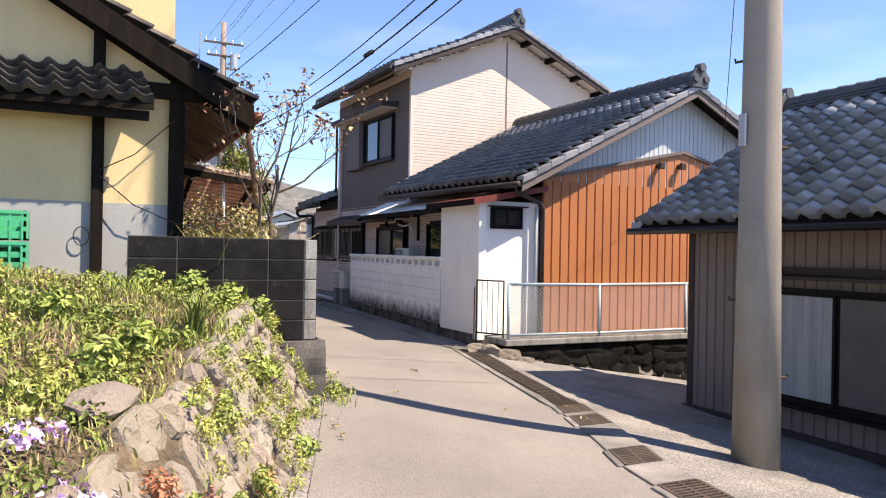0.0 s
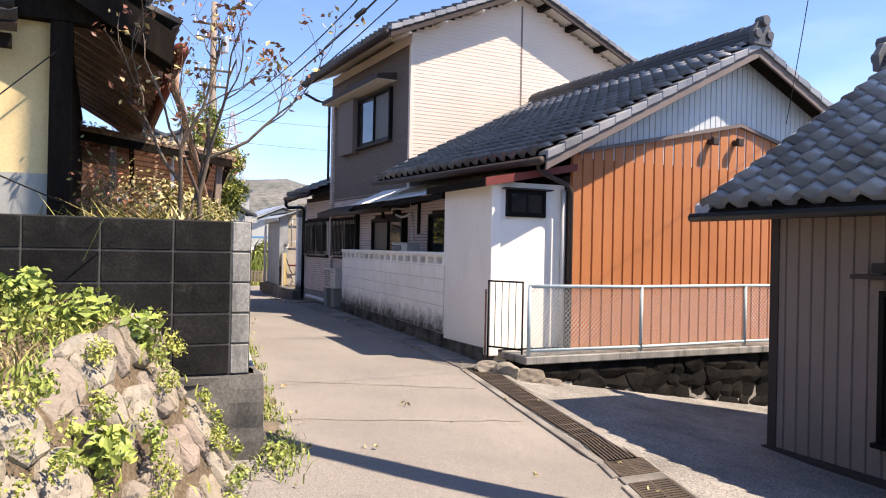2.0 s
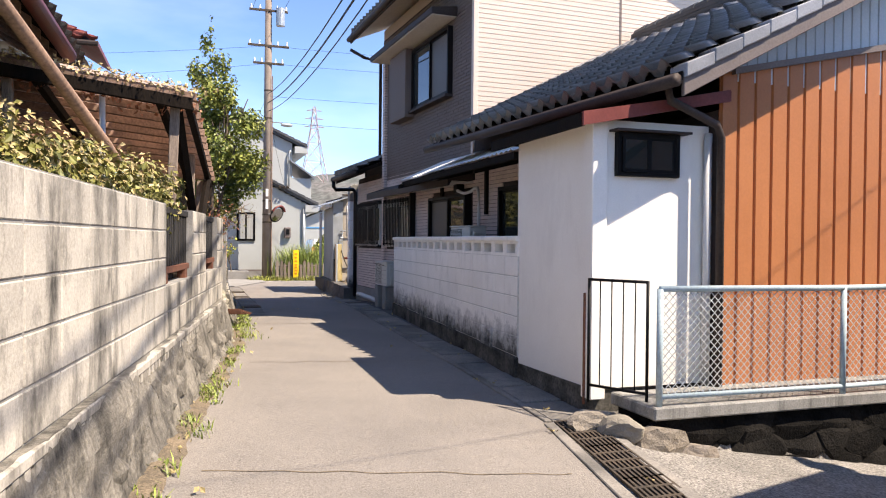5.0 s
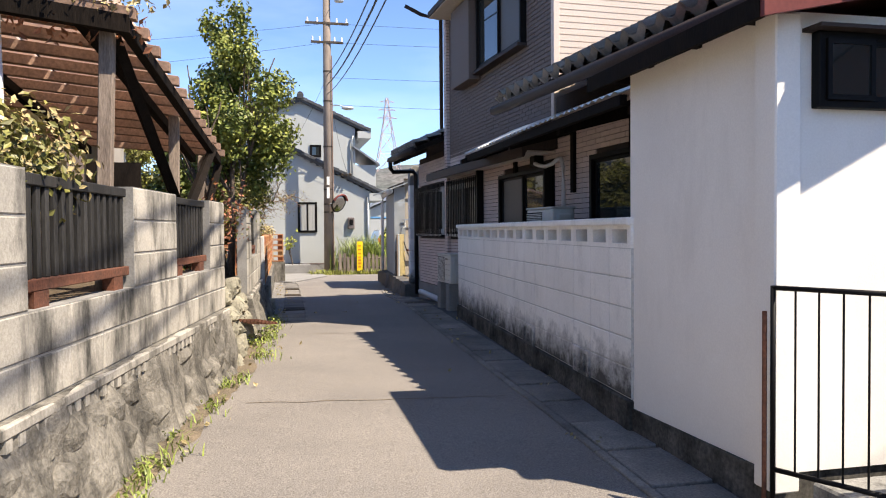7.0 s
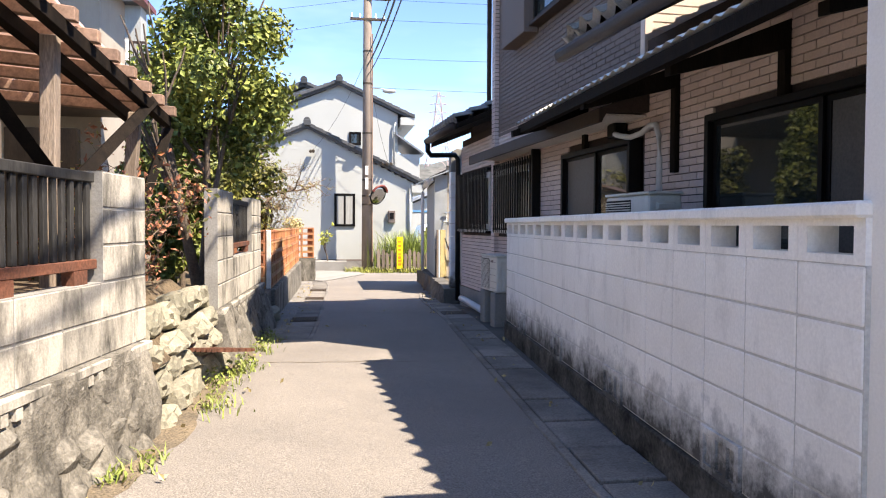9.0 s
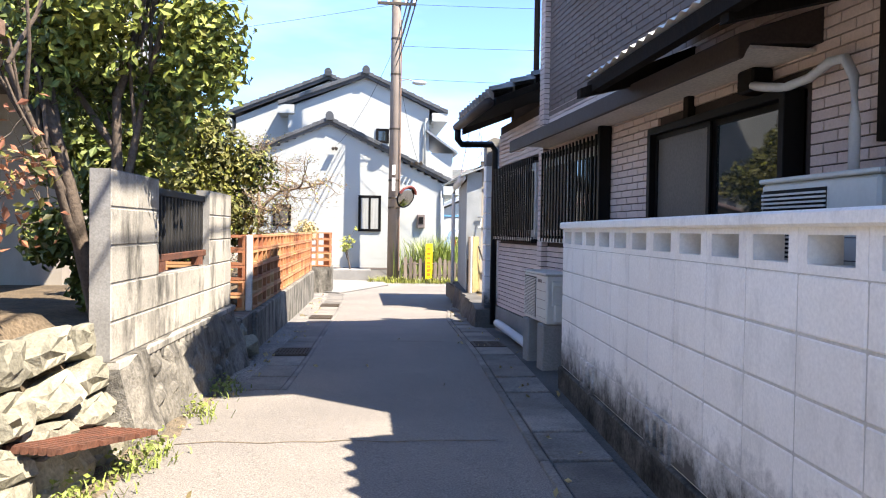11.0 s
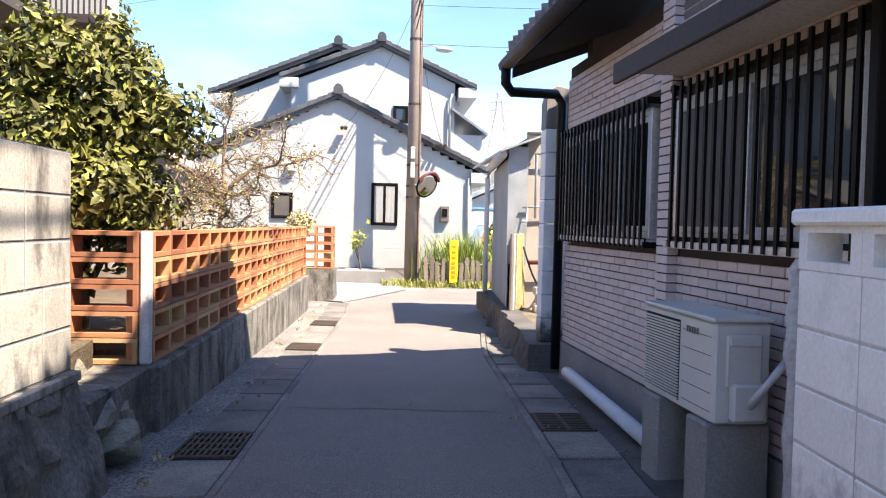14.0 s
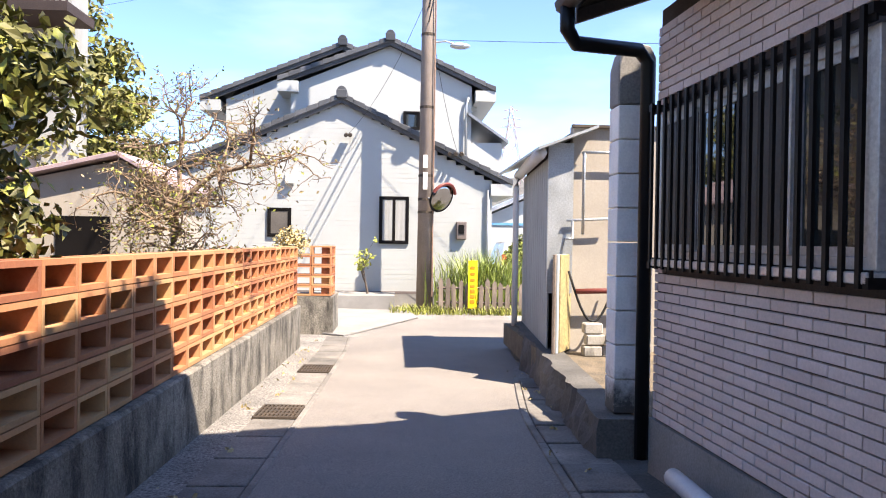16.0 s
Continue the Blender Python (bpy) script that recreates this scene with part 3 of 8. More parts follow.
prism(bm, [(7.6, 12.25, 0.1), (6.95, 12.2, 0.1), (6.9, 10.7, 0.1), (13.1, 10.7, 0.1), (13.1, 16.0, 0.1), (7.6, 16.0, 0.1)], (0, 0, 2.55))
part("core_wall", bm, BRICKJOINT, wing)
bm = bmesh.new()
prism(bm, [(6.95, 10.68, 2.6), (13.05, 10.68, 2.6), (9.86, 10.68, 4.55)], (0, 5.2, 0))
part("core_gable", bm, BRICKJOINT, wing)
slope_slab("roof", wing, EA, EB, RB, RA, 0.07, DARKWOOD)
slope_slab("roof", wing, EC, ED, RB, RA, 0.07, DARKWOOD)
for e, r in ((EA, RA), (EC, RA)):
    bm = bmesh.new()
    prism(bm, [e + Vector((0, -0.02, -0.2)), r + Vector((0, -0.02, -0.2)), r + Vector((0, -0.02, 0.0)), e + Vector((0, -0.02, 0.0))], (0, 0.04, 0))
    part("barge_board", bm, GREYTRIM, wing, "taupe painted barge board", bevel=0.006)
    n = 14
    for i in range(n):
        o, q = e.lerp(r, i / n), e.lerp(r, (i + 1) / n)
        bm = bmesh.new()
        up = Vector((0, 0, 1))
        prism(bm, [o + Vector((0, -0.05, -0.06)), q + Vector((0, -0.05, -0.075)), q + Vector((0, -0.05, 0.03)), o + Vector((0, -0.05, 0.055))], (0, 0.22, 0))
        part("verge_tile", bm, TILE_GREY, wing, bevel=0.008)
tiled(wing, EA + Vector((-0.03, 0.1, 0.0)), EB + Vector((-0.03, 0, 0.0)), RB, RA + Vector((0, 0.1, 0)), 22, 17, TILE_GREY, 300)
tiled(wing, ED, EC + Vector((0, 0.1, 0)), RA + Vector((0, 0.1, 0)), RB, 22, 15, TILE_GREY, 0)
ridge(wing, RA + Vector((0, -0.03, 0.02)), RB, TILE_DARK, 0.2, 0.13)
# flat cover strip where the wing roof meets the tall wall
bm = bmesh.new()
tube(bm, [EB + Vector((0.05, -0.1, 0.1)), RB + Vector((0, -0.15, 0.12))], 0.05, 6)
part("valley_flashing", bm, TILE_GREY, wing)
# gutter along the eave and its downpipe
bm = bmesh.new()
tube(bm, [EA + Vector((-0.07, -0.02, -0.08)), EB + Vector((-0.07, 0, -0.08))], 0.055, 8)
part("eave_gutter", bm, BROWNTRIM, wing, smooth=True)
bm = bmesh.new()
tube(bm, [(6.25, 10.5, 2.78), (6.3, 10.52, 2.66), (6.8, 10.58, 2.5), (6.86, 10.6, 2.4), (6.86, 10.6, 0.3)], 0.035, 8)
part("downpipe", bm, BROWNTRIM, wing, "brown downpipe", smooth=True)
for x, z in ((9.35, 3.3), (9.85, 3.32)):
    bm = bmesh.new()
    tube(bm, [(x, 10.66, z), (x, 10.55, z)], 0.05, 10)
    box(bm, x - 0.06, x + 0.06, 10.5, 10.56, z - 0.06, z + 0.06)
    part("vent_cowl", bm, BROWNTRIM, wing, bevel=0.01)

# ---------- tall house ----------
house = thing("two_storey_house", "beige two storey house with brick tiled lower wall and tiled roof", "house", (9.3, 18.5, 0.1))
U = Vector((-0.05, 1, 0)).normalized()
V = Vector((1, 0.05, 0)).normalized()
C0 = Vector((6.71, 16.1, 0))


def hp(u, v, z):
    return C0 + U * u + V * v + Vector((0, 0, z))


HF = Matrix(((V.x, U.x, 0, C0.x), (V.y, U.y, 0, C0.y), (0, 0, 1, 0), (0, 0, 0, 1)))   # x into the house, y along the front
GW = 5.3


def gable_z(v):
    return 7.1 - abs(v - GW / 2) * 0.43


bm = bmesh.new()
prism(bm, [hp(0, 0, 3.06), hp(0, GW, 3.06), hp(0, GW, gable_z(GW)), hp(0, GW / 2, gable_z(GW / 2)), hp(0, 0, gable_z(0))], U * 4.8)
part("wall", bm, PINKSIDE, house, "beige pink horizontal board siding")
# siding courses: thin raised laps on the sunny gable and on the front
z = 3.0
while z < 7.0:
    bm = bmesh.new()
    half = min(GW / 2, (7.1 - z) / 0.43)
    box(bm, GW / 2 - half + 0.01, GW / 2 + half - 0.01, -0.008, 0.0, z, z + 0.062, HF)
    z += 0.075
    part("siding_board", bm, PINKSIDE, house)
bm = bmesh.new()
box(bm, -0.003, -0.0005, 0.06, 4.8, 2.75, 5.75, HF)
part("tile_backing", bm, BRICKJOINT, house)
tv, tf = [], []
z, j = 2.75, 0
while z < 5.7:
    u = 0.06 - 0.105 * (j % 2)
    while u < 4.8:
        a_, b_ = max(u, 0.06) + 0.004, min(u + 0.21, 4.8) - 0.004
        if b_ - a_ > 0.02:
            n0 = len(tv)
            tv += [HF @ Vector((xx, yy, zz)) for zz in (z + 0.004, z + 0.052) for yy in (a_, b_) for xx in (-0.012, -0.001)]
            tf += [tuple(n0 + q for q in f_) for f_ in ((0, 4, 6, 2), (0, 1, 5, 4), (2, 6, 7, 3), (4, 5, 7, 6), (0, 2, 3, 1))]
        u += 0.21
    z += 0.056
    j += 1
me = bpy.data.meshes.new("brick_tiles")
me.from_pydata(tv, [], tf)
me.materials.append(FACADE)
link("brick_tiles", me, house, "taupe brick tile facing", kind="stuff")
bm = bmesh.new()
box(bm, -0.02, 0.06, -0.02, 0.06, 2.7, 5.75, HF)
part("corner_trim", bm, PINKSIDE, house, bevel=0.005)
bm = bmesh.new()
box(bm, 2.62, 2.66, -0.013, 0, 3.0, 6.95, HF)
part("siding_joint", bm, GREYTRIM, house)
# roof
OV = 0.4
def hr(u, v, base=7.27):
    return hp(u, v, base - abs(v - GW / 2) * 0.43)
for s in (-1, 1):
    v_eave = -0.64 if s < 0 else GW + 0.5
    A_, B_ = hr(-OV, v_eave), hr(5.1, v_eave)
    R1, R2 = hr(-OV, GW / 2), hr(5.1, GW / 2)
    slope_slab("roof", house, A_, B_, R2, R1, 0.09, SOFFIT)
    if s < 0:
        tiled(house, A_, B_, R2, R1, 24, 14, TILE_GREY, 200)
    else:
        tiled(house, B_, A_, R1, R2, 24, 14, TILE_GREY, 0)
    bm = bmesh.new()
    prism(bm, [A_ + Vector((0, -0.02, -0.17)), R1 + Vector((0, -0.02, -0.17)), R1 + Vector((0, -0.02, 0.03)), A_ + Vector((0, -0.02, 0.03))], U * 0.04)
    part("barge_board", bm, BROWNTRIM, house, "brown painted barge board", bevel=0.005)
    for i in range(14):
        o, q = A_.lerp(R1, i / 14), A_.lerp(R1, (i + 1) / 14)
        bm = bmesh.new()
        prism(bm, [o + Vector((0, -0.05, -0.03)), q + Vector((0, -0.05, -0.045)), q + Vector((0, -0.05, 0.05)), o + Vector((0, -0.05, 0.075))], U * 0.2)
        part("verge_tile", bm, TILE_GREY, house, bevel=0.008)
    bm = bmesh.new()
    prism(bm, [A_ + Vector((0, 0, -0.15)), B_ + Vector((0, 0, -0.15)), B_ + Vector((0, 0, 0)), A_ + Vector((0, 0, 0))], V * 0.03 * s)
    part("fascia", bm, BROWNTRIM, house)
    for k in (0.12, 0.36, 0.62, 0.86):
        o = A_.lerp(R1, k) + Vector((0, 0, -0.2))
        bm = bmesh.new()
        prism(bm, [o + V * 0.06, o - V * 0.06, o - V * 0.06 + Vector((0, 0, 0.12)), o + V * 0.06 + Vector((0, 0, 0.12))], U * 0.72)
        part("purlin_end", bm, SOFFIT if s < 0 else DARKWOOD, house, bevel=0.008)
ridge(house, hr(-OV - 0.02, GW / 2) + Vector((0, 0, 0.03)), hr(5.1, GW / 2) + Vector((0, 0, 0.03)), TILE_DARK, 0.22, 0.14)
bm = bmesh.new()
tube(bm, [hr(-OV, -0.7) + Vector((0, 0, -0.05)), hr(5.1, -0.7) + Vector((0, 0, -0.05))], 0.055, 8)
part("eave_gutter", bm, BROWNTRIM, house, smooth=True)
bm = bmesh.new()
tube(bm, [hp(5.0, -0.69, 5.55), hp(4.95, -0.4, 5.4), hp(4.85, -0.06, 5.3), hp(4.85, -0.06, 3.26)], 0.035, 8)
part("downpipe", bm, BROWNTRIM, house, "grey-brown downpipe", smooth=True)


def window(parent, m, w, h, depth=0.09, sashes=2, frame=BRONZE, glass=GLASS, sill=None, f=0.05, name="window"):
    """A sliding window in the plane x=0 of m, y along, z up, facing -x."""
    bm = bmesh.new()
    ring(bm, -depth, 0, 0, w, 0, h, f, m)
    win = part(name, bm, frame, parent, bevel=0.004)
    sw = (w - 2 * f) / sashes
    for i in range(sashes):
        y0 = f + sw * i
        off = -0.055 if i % 2 else -0.03
        bm = bmesh.new()
        s = f * 0.7
        ring(bm, off - 0.02, off, y0, y0 + sw, f, h - f, s, m)
        part("sash", bm, frame, win)
        bm = bmesh.new()
        box(bm, off - 0.012, off - 0.006, y0 + s, y0 + sw - s, f + s, h - f - s, m)
        part("pane", bm, glass[i % len(glass)] if isinstance(glass, (list, tuple)) else glass, win)
    if sill:
        bm = bmesh.new()
        box(bm, -depth - 0.05, -0.0, -0.02, w + 0.02, -0.045, -0.002, m)
        part("sill", bm, sill, win, bevel=0.004)
    return win


def front(u, z, x=0.0):
    """Frame on the house front at u along it and height z, x out of it."""
    return HF @ Matrix.Translation((x, u, z))


window(house, front(0.85, 3.92), 1.85, 1.12, 0.1, 2, BRONZE, (FROST, GLASS), BROWNTRIM)

# ---------- lower front of the house ----------
# u along the front counts from the tall house's near corner; the low front runs on past it both ways
bm = bmesh.new()
holes = [(-3.4, -1.13, 0.9, 2.26), (0.04, 1.68, 0.9, 2.24), (2.72, 4.44, 1.42, 2.26)]
zs = [0.2, 0.9, 1.42, 2.24, 2.26, 3.055]
us = sorted({-3.9, 4.65} | {h for a in holes for h in a[:2]})
for u0, u1 in zip(us, us[1:]):
    for z0, z1 in zip(zs, zs[1:]):
        if not any(a <= u0 and u1 <= b and c <= z0 and z1 <= d for a, b, c, d in holes):
            box(bm, 0.012, 0.16, u0, u1, z0, z1, HF)
bmesh.ops.remove_doubles(bm, verts=list(bm.verts), dist=1e-4)
part("wall", bm, BRICKJOINT, house, "brick tile wall with dark joints")
bm = bmesh.new()
box(bm, 0.6, 0.65, -3.9, 4.6, 0.2, 2.7, HF)
part("inner_wall", bm, BROWNTRIM, house)
window(house, front(-3.4, 0.9), 2.27, 1.36, 0.12, 2, BRONZE, (FROST, GLASS))
window(house, front(0.04, 0.9), 1.64, 1.34, 0.12, 2, BRONZE, (GLASS, FROST))
window(house, front(2.72, 1.42), 1.72, 0.84, 0.06, 2, ALU, (GLASS, FROST), ALU)
# footing
bm = bmesh.new()
box(bm, -0.015, 0.2, 1.5, 6.9, -0.05, 0.42, HF)
part("footing", bm, CONCRETE, house, "grey concrete footing")
# pilaster between the two window bays
bm = bmesh.new()
box(bm, -0.064, 0.05, 4.485, 4.635, 0.3, 5.3, HF)
pil = part("pilaster", bm, BRICKJOINT, house, "narrow brick tile pilaster")
b = bmesh.new()
box(b, -0.074, 0.0, 4.478, 4.642, 0.004, 0.052)
pil_me = finish("brick_tile", b, BRICKTILE, 0.003)
for j in range(86):
    link("brick_tile", pil_me, pil, m=HF @ Matrix.Translation((0, 0, 0.43 + 0.056 * j)))
# annex beyond
bm = bmesh.new()
zs = [0.2, 1.42, 2.28, 2.95]
for u0, u1 in ((4.652, 4.8), (4.8, 6.7), (6.7, 6.86)):
    for z0, z1 in zip(zs, zs[1:]):
        if not (u0 == 4.8 and z0 == 1.42):
            box(bm, 0.012, 0.16, u0, u1, z0, z1, HF)
box(bm, 0.16, 3.5, 6.7, 6.86, 0.2, 3.3, HF)
bmesh.ops.remove_doubles(bm, verts=list(bm.verts), dist=1e-4)
part("wall", bm, BRICKJOINT, house, "brick tile annex wall")
window(house, front(4.8, 1.42), 1.9, 0.86, 0.06, 4, ALU, (GLASS, FROST), ALU)


def bars(u0, u1, z0, z1, count):
    """A barred grille that stands off a window."""
    g = part("window_grille", _bars_frame(u0, u1, z0, z1), BRONZE, house, "dark bronze barred window grille")
    me = None
    for i in range(count):
        u = u0 + 0.05 + (u1 - u0 - 0.1) * i / (count - 1)
        if me is None:
            b = bmesh.new()
            box(b, -0.008, 0.008, -0.012, 0.012, z0, z1)
            me = finish("bar", b, BRONZE)
        link("bar", me, g, m=HF @ Matrix.Translation((-0.11, u, 0)))


def _bars_frame(u0, u1, z0, z1):
    b = bmesh.new()
    for z in (z0 + 0.05, z1 - 0.05):
        box(b, -0.1, -0.09, u0, u1, z - 0.015, z + 0.015, HF)
    for u in (u0, u1 - 0.03):
        box(b, -0.11, 0.0, u, u + 0.03, z0, z0 + 0.04, HF)
        box(b, -0.11, 0.0, u, u + 0.03, z1 - 0.04, z1, HF)
    return b


bars(2.7, 4.42, 1.38, 2.34, 17)
bars(4.77, 6.74, 1.36, 2.34, 21)
# long metal eave over the windows
bm = bmesh.new()
prism(bm, [HF @ Vector(p) for p in ((0.0, -0.1, 2.62), (-0.46, -0.1, 2.46), (-0.46, -0.1, 2.34), (-0.43, -0.1, 2.34), (-0.40, -0.1, 2.42), (0.0, -0.1, 2.44))], U * 4.55)
part("window_eave", bm, BROWNTRIM, house, "brown metal eave over the windows", bevel=0.006)
bm = bmesh.new()
box(bm, -0.4, -0.0, -0.05, 4.42, 2.405, 2.42, HF)
part("eave_soffit", bm, SOFFIT, house)
# annex roof
aA, aB, aC, aD = hp(4.7, -0.56, 2.98), hp(6.76, -0.56, 2.98), hp(7.2, 1.6, 3.85), hp(4.7, 1.6, 3.85)
slope_slab("roof", house, aA, aB, aC, aD, 0.08, DARKWOOD)
tiled(house, aA + Vector((-0.03, 0, 0)), aB + Vector((-0.03, 0, 0)), aC, aD, 11, 9, TILE_GREY, 99)
bm = bmesh.new()
prism(bm, [aB + Vector((0, 0, -0.16)), aC + Vector((0, 0, -0.16)), aC + Vector((0, 0, 0.03)), aB + Vector((0, 0, 0.03))], U * 0.04)
part("barge_board", bm, BROWNTRIM, house)
bm = bmesh.new()
tube(bm, [aA + Vector((-0.08, 0, -0.06)), aB + Vector((-0.08, 0.0, -0.06))], 0.06, 8)
part("eave_gutter", bm, BROWNTRIM, house, smooth=True)
bm = bmesh.new()
e0 = aB + Vector((-0.08, -0.1, -0.1))
w0 = hp(6.93, -0.05, 0)
tube(bm, [e0, e0 + Vector((0.0, 0.0, -0.13)), e0 + Vector((0.06, 0.04, -0.2)), Vector((w0.x - 0.06, w0.y, 2.72)), Vector((w0.x, w0.y, 2.64)), Vector((w0.x, w0.y, 0.15))], 0.045, 10)
part("downpipe", bm, BLACKPVC, house, "black plastic downpipe", smooth=True)
# corrugated lean-to awning on posts
awning = thing("awning", "corrugated plastic lean-to awning on dark wooden brackets", "awning", hp(-0.5, -0.3, 2.4))
bm = bmesh.new()
rows = []
for i in range(71):
    u = -3.3 + 4.6 * i / 70
    dz = 0.012 * (1 if i % 2 else -1)
    rows.append([bm.verts.new(hp(u, 0.02, 2.86 + dz)), bm.verts.new(hp(u, -0.74 - 0.05 * (1.4 - u), 2.5 + dz))])
for a, b in zip(rows, rows[1:]):
    bm.faces.new((a[0], b[0], b[1], a[1]))
part("sheet", bm, WHITEBLOCK, awning, "pale corrugated plastic sheet")
bm = bmesh.new()
prism(bm, [hp(-3.3, -0.96, 2.4), hp(1.3, -0.72, 2.4), hp(1.3, -0.66, 2.4), hp(-3.3, -0.9, 2.4)], (0, 0, 0.08))
part("front_beam", bm, DARKWOOD, awning)
for u in (-3.2, -1.9, -0.6, 1.2):
    bm = bmesh.new()
    prism(bm, [hp(u, 0, 2.74), hp(u, -0.8, 2.42), hp(u, -0.8, 2.36), hp(u, -0.05, 2.55), hp(u, -0.05, 1.9), hp(u, 0, 1.9)], U * 0.07)
    part("bracket", bm, DARKWOOD, awning)

# ---------- white toilet block ----------
hut = thing("outhouse", "white rendered outhouse with red-brown metal roof and small window", "outhouse", (6.3, 11.5, 0.1))
bm = bmesh.new()
prism(bm, [(5.77, 10.79, 0.3), (6.88, 10.79, 0.3), (6.88, 12.2, 0.3), (5.72, 12.2, 0.3)], (0, 0, 2.22))
part("wall", bm, WHITEWALL, hut, "white rendered wall")
boxes("corner_post", [(5.72, 5.86, 10.74, 10.9, 0.22, 2.5)], WHITEWALL, hut, bevel=0.008)
bm = bmesh.new()
prism(bm, [(5.75, 10.81, -0.1), (6.88, 10.81, -0.1), (6.88, 12.18, -0.1), (5.71, 12.18, -0.1)], (0, 0, 0.398))
part("plinth", bm, MOSS, hut, "mould-blackened plinth")
bm = bmesh.new()
prism(bm, [(5.56, 10.6, 2.5), (5.56, 12.5, 2.5), (6.95, 12.5, 2.78), (6.95, 10.6, 2.78)], (0, 0, 0.03))
part("roof", bm, REDBROWN, hut, "red-brown metal roof")
bm = bmesh.new()
prism(bm, [(5.55, 10.59, 2.43), (6.95, 10.59, 2.71), (6.95, 10.59, 2.8), (5.55, 10.59, 2.54)], (0, 0.03, 0))
part("fascia", bm, REDBROWN, hut)
boxes("fascia", [(5.545, 5.575, 10.62, 12.5, 2.43, 2.53)], DARKWOOD, hut)
for y in (10.9, 11.4, 11.9, 12.4):
    boxes("rafter", [(5.58, 6.0, y, y + 0.05, 2.49, 2.53)], DARKWOOD, hut)
m = Matrix.Translation((6.55, 10.79, 2.06)) @ Matrix.Rotation(radians(90), 4, "Z")
window(hut, m, 0.6, 0.36, 0.06, 2, BLACKMETAL, GLASS, f=0.035)
boxes("window_hood", [(5.9, 6.62, 10.66, 10.8, 2.422, 2.44)], BROWNTRIM, hut)
bm = bmesh.new()
tube(bm, [(6.83, 10.73, 0.3), (6.83, 10.73, 2.45)], 0.035, 8)
part("pipe", bm, PVC, hut, "white plastic pipe", smooth=True)

# ---------- shed with taupe siding ----------
shed = thing("shed", "taupe ribbed steel shed with glazed dark tiled roof", "shed", (9.5, 4.5, -0.4))
bm = bmesh.new()
ribbed(bm, (7.35, 7.68), (7.35, 1.0), -0.42, 2.2, 0.15, 0.018, (-1, 0))
ribbed(bm, (7.35, 7.68), (11.6, 7.68), -0.42, 2.2, 0.15, 0.018, (0, 1))
part("wall", bm, BROWNSIDE, shed, "taupe ribbed steel siding")
bm = bmesh.new()
prism(bm, [(7.37, 7.66, 2.1), (11.7, 7.66, 2.1), (9.56, 7.66, 3.75)], (0, -6.6, 0))
part("gable", bm, BROWNSIDE, shed)
boxes("core_wall", [(7.38, 11.6, 1.0, 7.65, -0.4, 2.15)], BRICKJOINT, shed)
boxes("base_rail", [(7.28, 7.36, 1.0, 7.72, -0.42, -0.33), (7.22, 7.36, 1.0, 7.74, -0.6, -0.42)], BROWNTRIM, shed)
sA, sB, sC, sD = Vector((6.62, 8.0, 2.05)), Vector((6.7, 0.5, 2.05)), Vector((9.56, 0.5, 3.85)), Vector((9.56, 8.0, 3.85))
slope_slab("roof", shed, sA, sB, sC, sD, 0.08, DARKWOOD)
slope_slab("roof", shed, (12.5, 8, 2.05), (12.5, 0.5, 2.05), sC, sD, 0.08, DARKWOOD)
tiled(shed, sA + Vector((0, -0.08, 0)), sB, sC, sD + Vector((0, -0.08, 0)), 27, 13, TILE_BLUE, 300)
ridge(shed, sD + Vector((0, 0.02, 0.03)), sC + Vector((0, 0, 0.03)), TILE_DARK, 0.14, 0.12)
for i in range(13):
    o, q = sA.lerp(sD, i / 13), sA.lerp(sD, (i + 1) / 13)
    bm = bmesh.new()
    prism(bm, [o + Vector((0, 0.04, -0.08)), q + Vector((0, 0.04, -0.095)), q + Vector((0, 0.04, 0.04)), o + Vector((0, 0.04, 0.06))], (0, -0.2, 0))
    part("verge_tile", bm, TILE_BLUE, shed, bevel=0.008)
bm = bmesh.new()
tube(bm, [sA + Vector((-0.06, 0.02, -0.07)), sB + Vector((-0.06, 0, -0.07))], 0.045, 8)
part("eave_gutter", bm, BLACKPVC, shed, smooth=True)
window(shed, Matrix.Translation((7.35, 2.47, 0.0)), 4.0, 1.32, 0.1, 4, BRONZE, (FROST, CURTAIN), BRONZE)
boxes("lintel_board", [(7.26, 7.345, 1.5, 6.55, 1.475, 1.56)], BROWNTRIM, shed, bevel=0.004)
boxes("window_hood", [(7.12, 7.345, 1.6, 6.65, 1.42, 1.46)], BROWNTRIM, shed, bevel=0.004)

# ---------- concrete utility pole at the roadside ----------
pole = thing("utility_pole", "tapered grey concrete utility pole standing in gritty asphalt", "utility pole", (5.25, 4.67, -0.2))
bm = bmesh.new()
tube(bm, [(5.25, 4.67, -0.3), (5.25, 4.67, 2), (5.25, 4.67, 5), (5.25, 4.67, 11.5)], 0.205, 28, 0.11)
part("shaft", bm, POLECONC, pole, smooth=True)
for k, z in enumerate((0.62, 1.28, 2.62, 3.4, 4.2, 5.0)):
    a = 1.9 if k % 2 else -0.4
    bm = bmesh.new()
    r = 0.2 - 0.009 * z
    d = Vector((math.cos(a), math.sin(a), 0))
    o = Vector((5.25, 4.67, z))
    tube(bm, [o + d * r * 0.8, o + d * (r + 0.07), o + d * (r + 0.075) + Vector((0, 0, 0.03))], 0.012, 6)
    part("step_bolt", bm, IRON, pole)
bm = bmesh.new()
box(bm, -0.04, 0.04, -0.2, -0.18, 2.62, 2.9, Matrix.Translation((5.25, 4.67, 0)) @ Matrix.Rotation(-1.75, 4, "Z"))
part("number_plate", bm, GALV, pole, "small grey number plate")

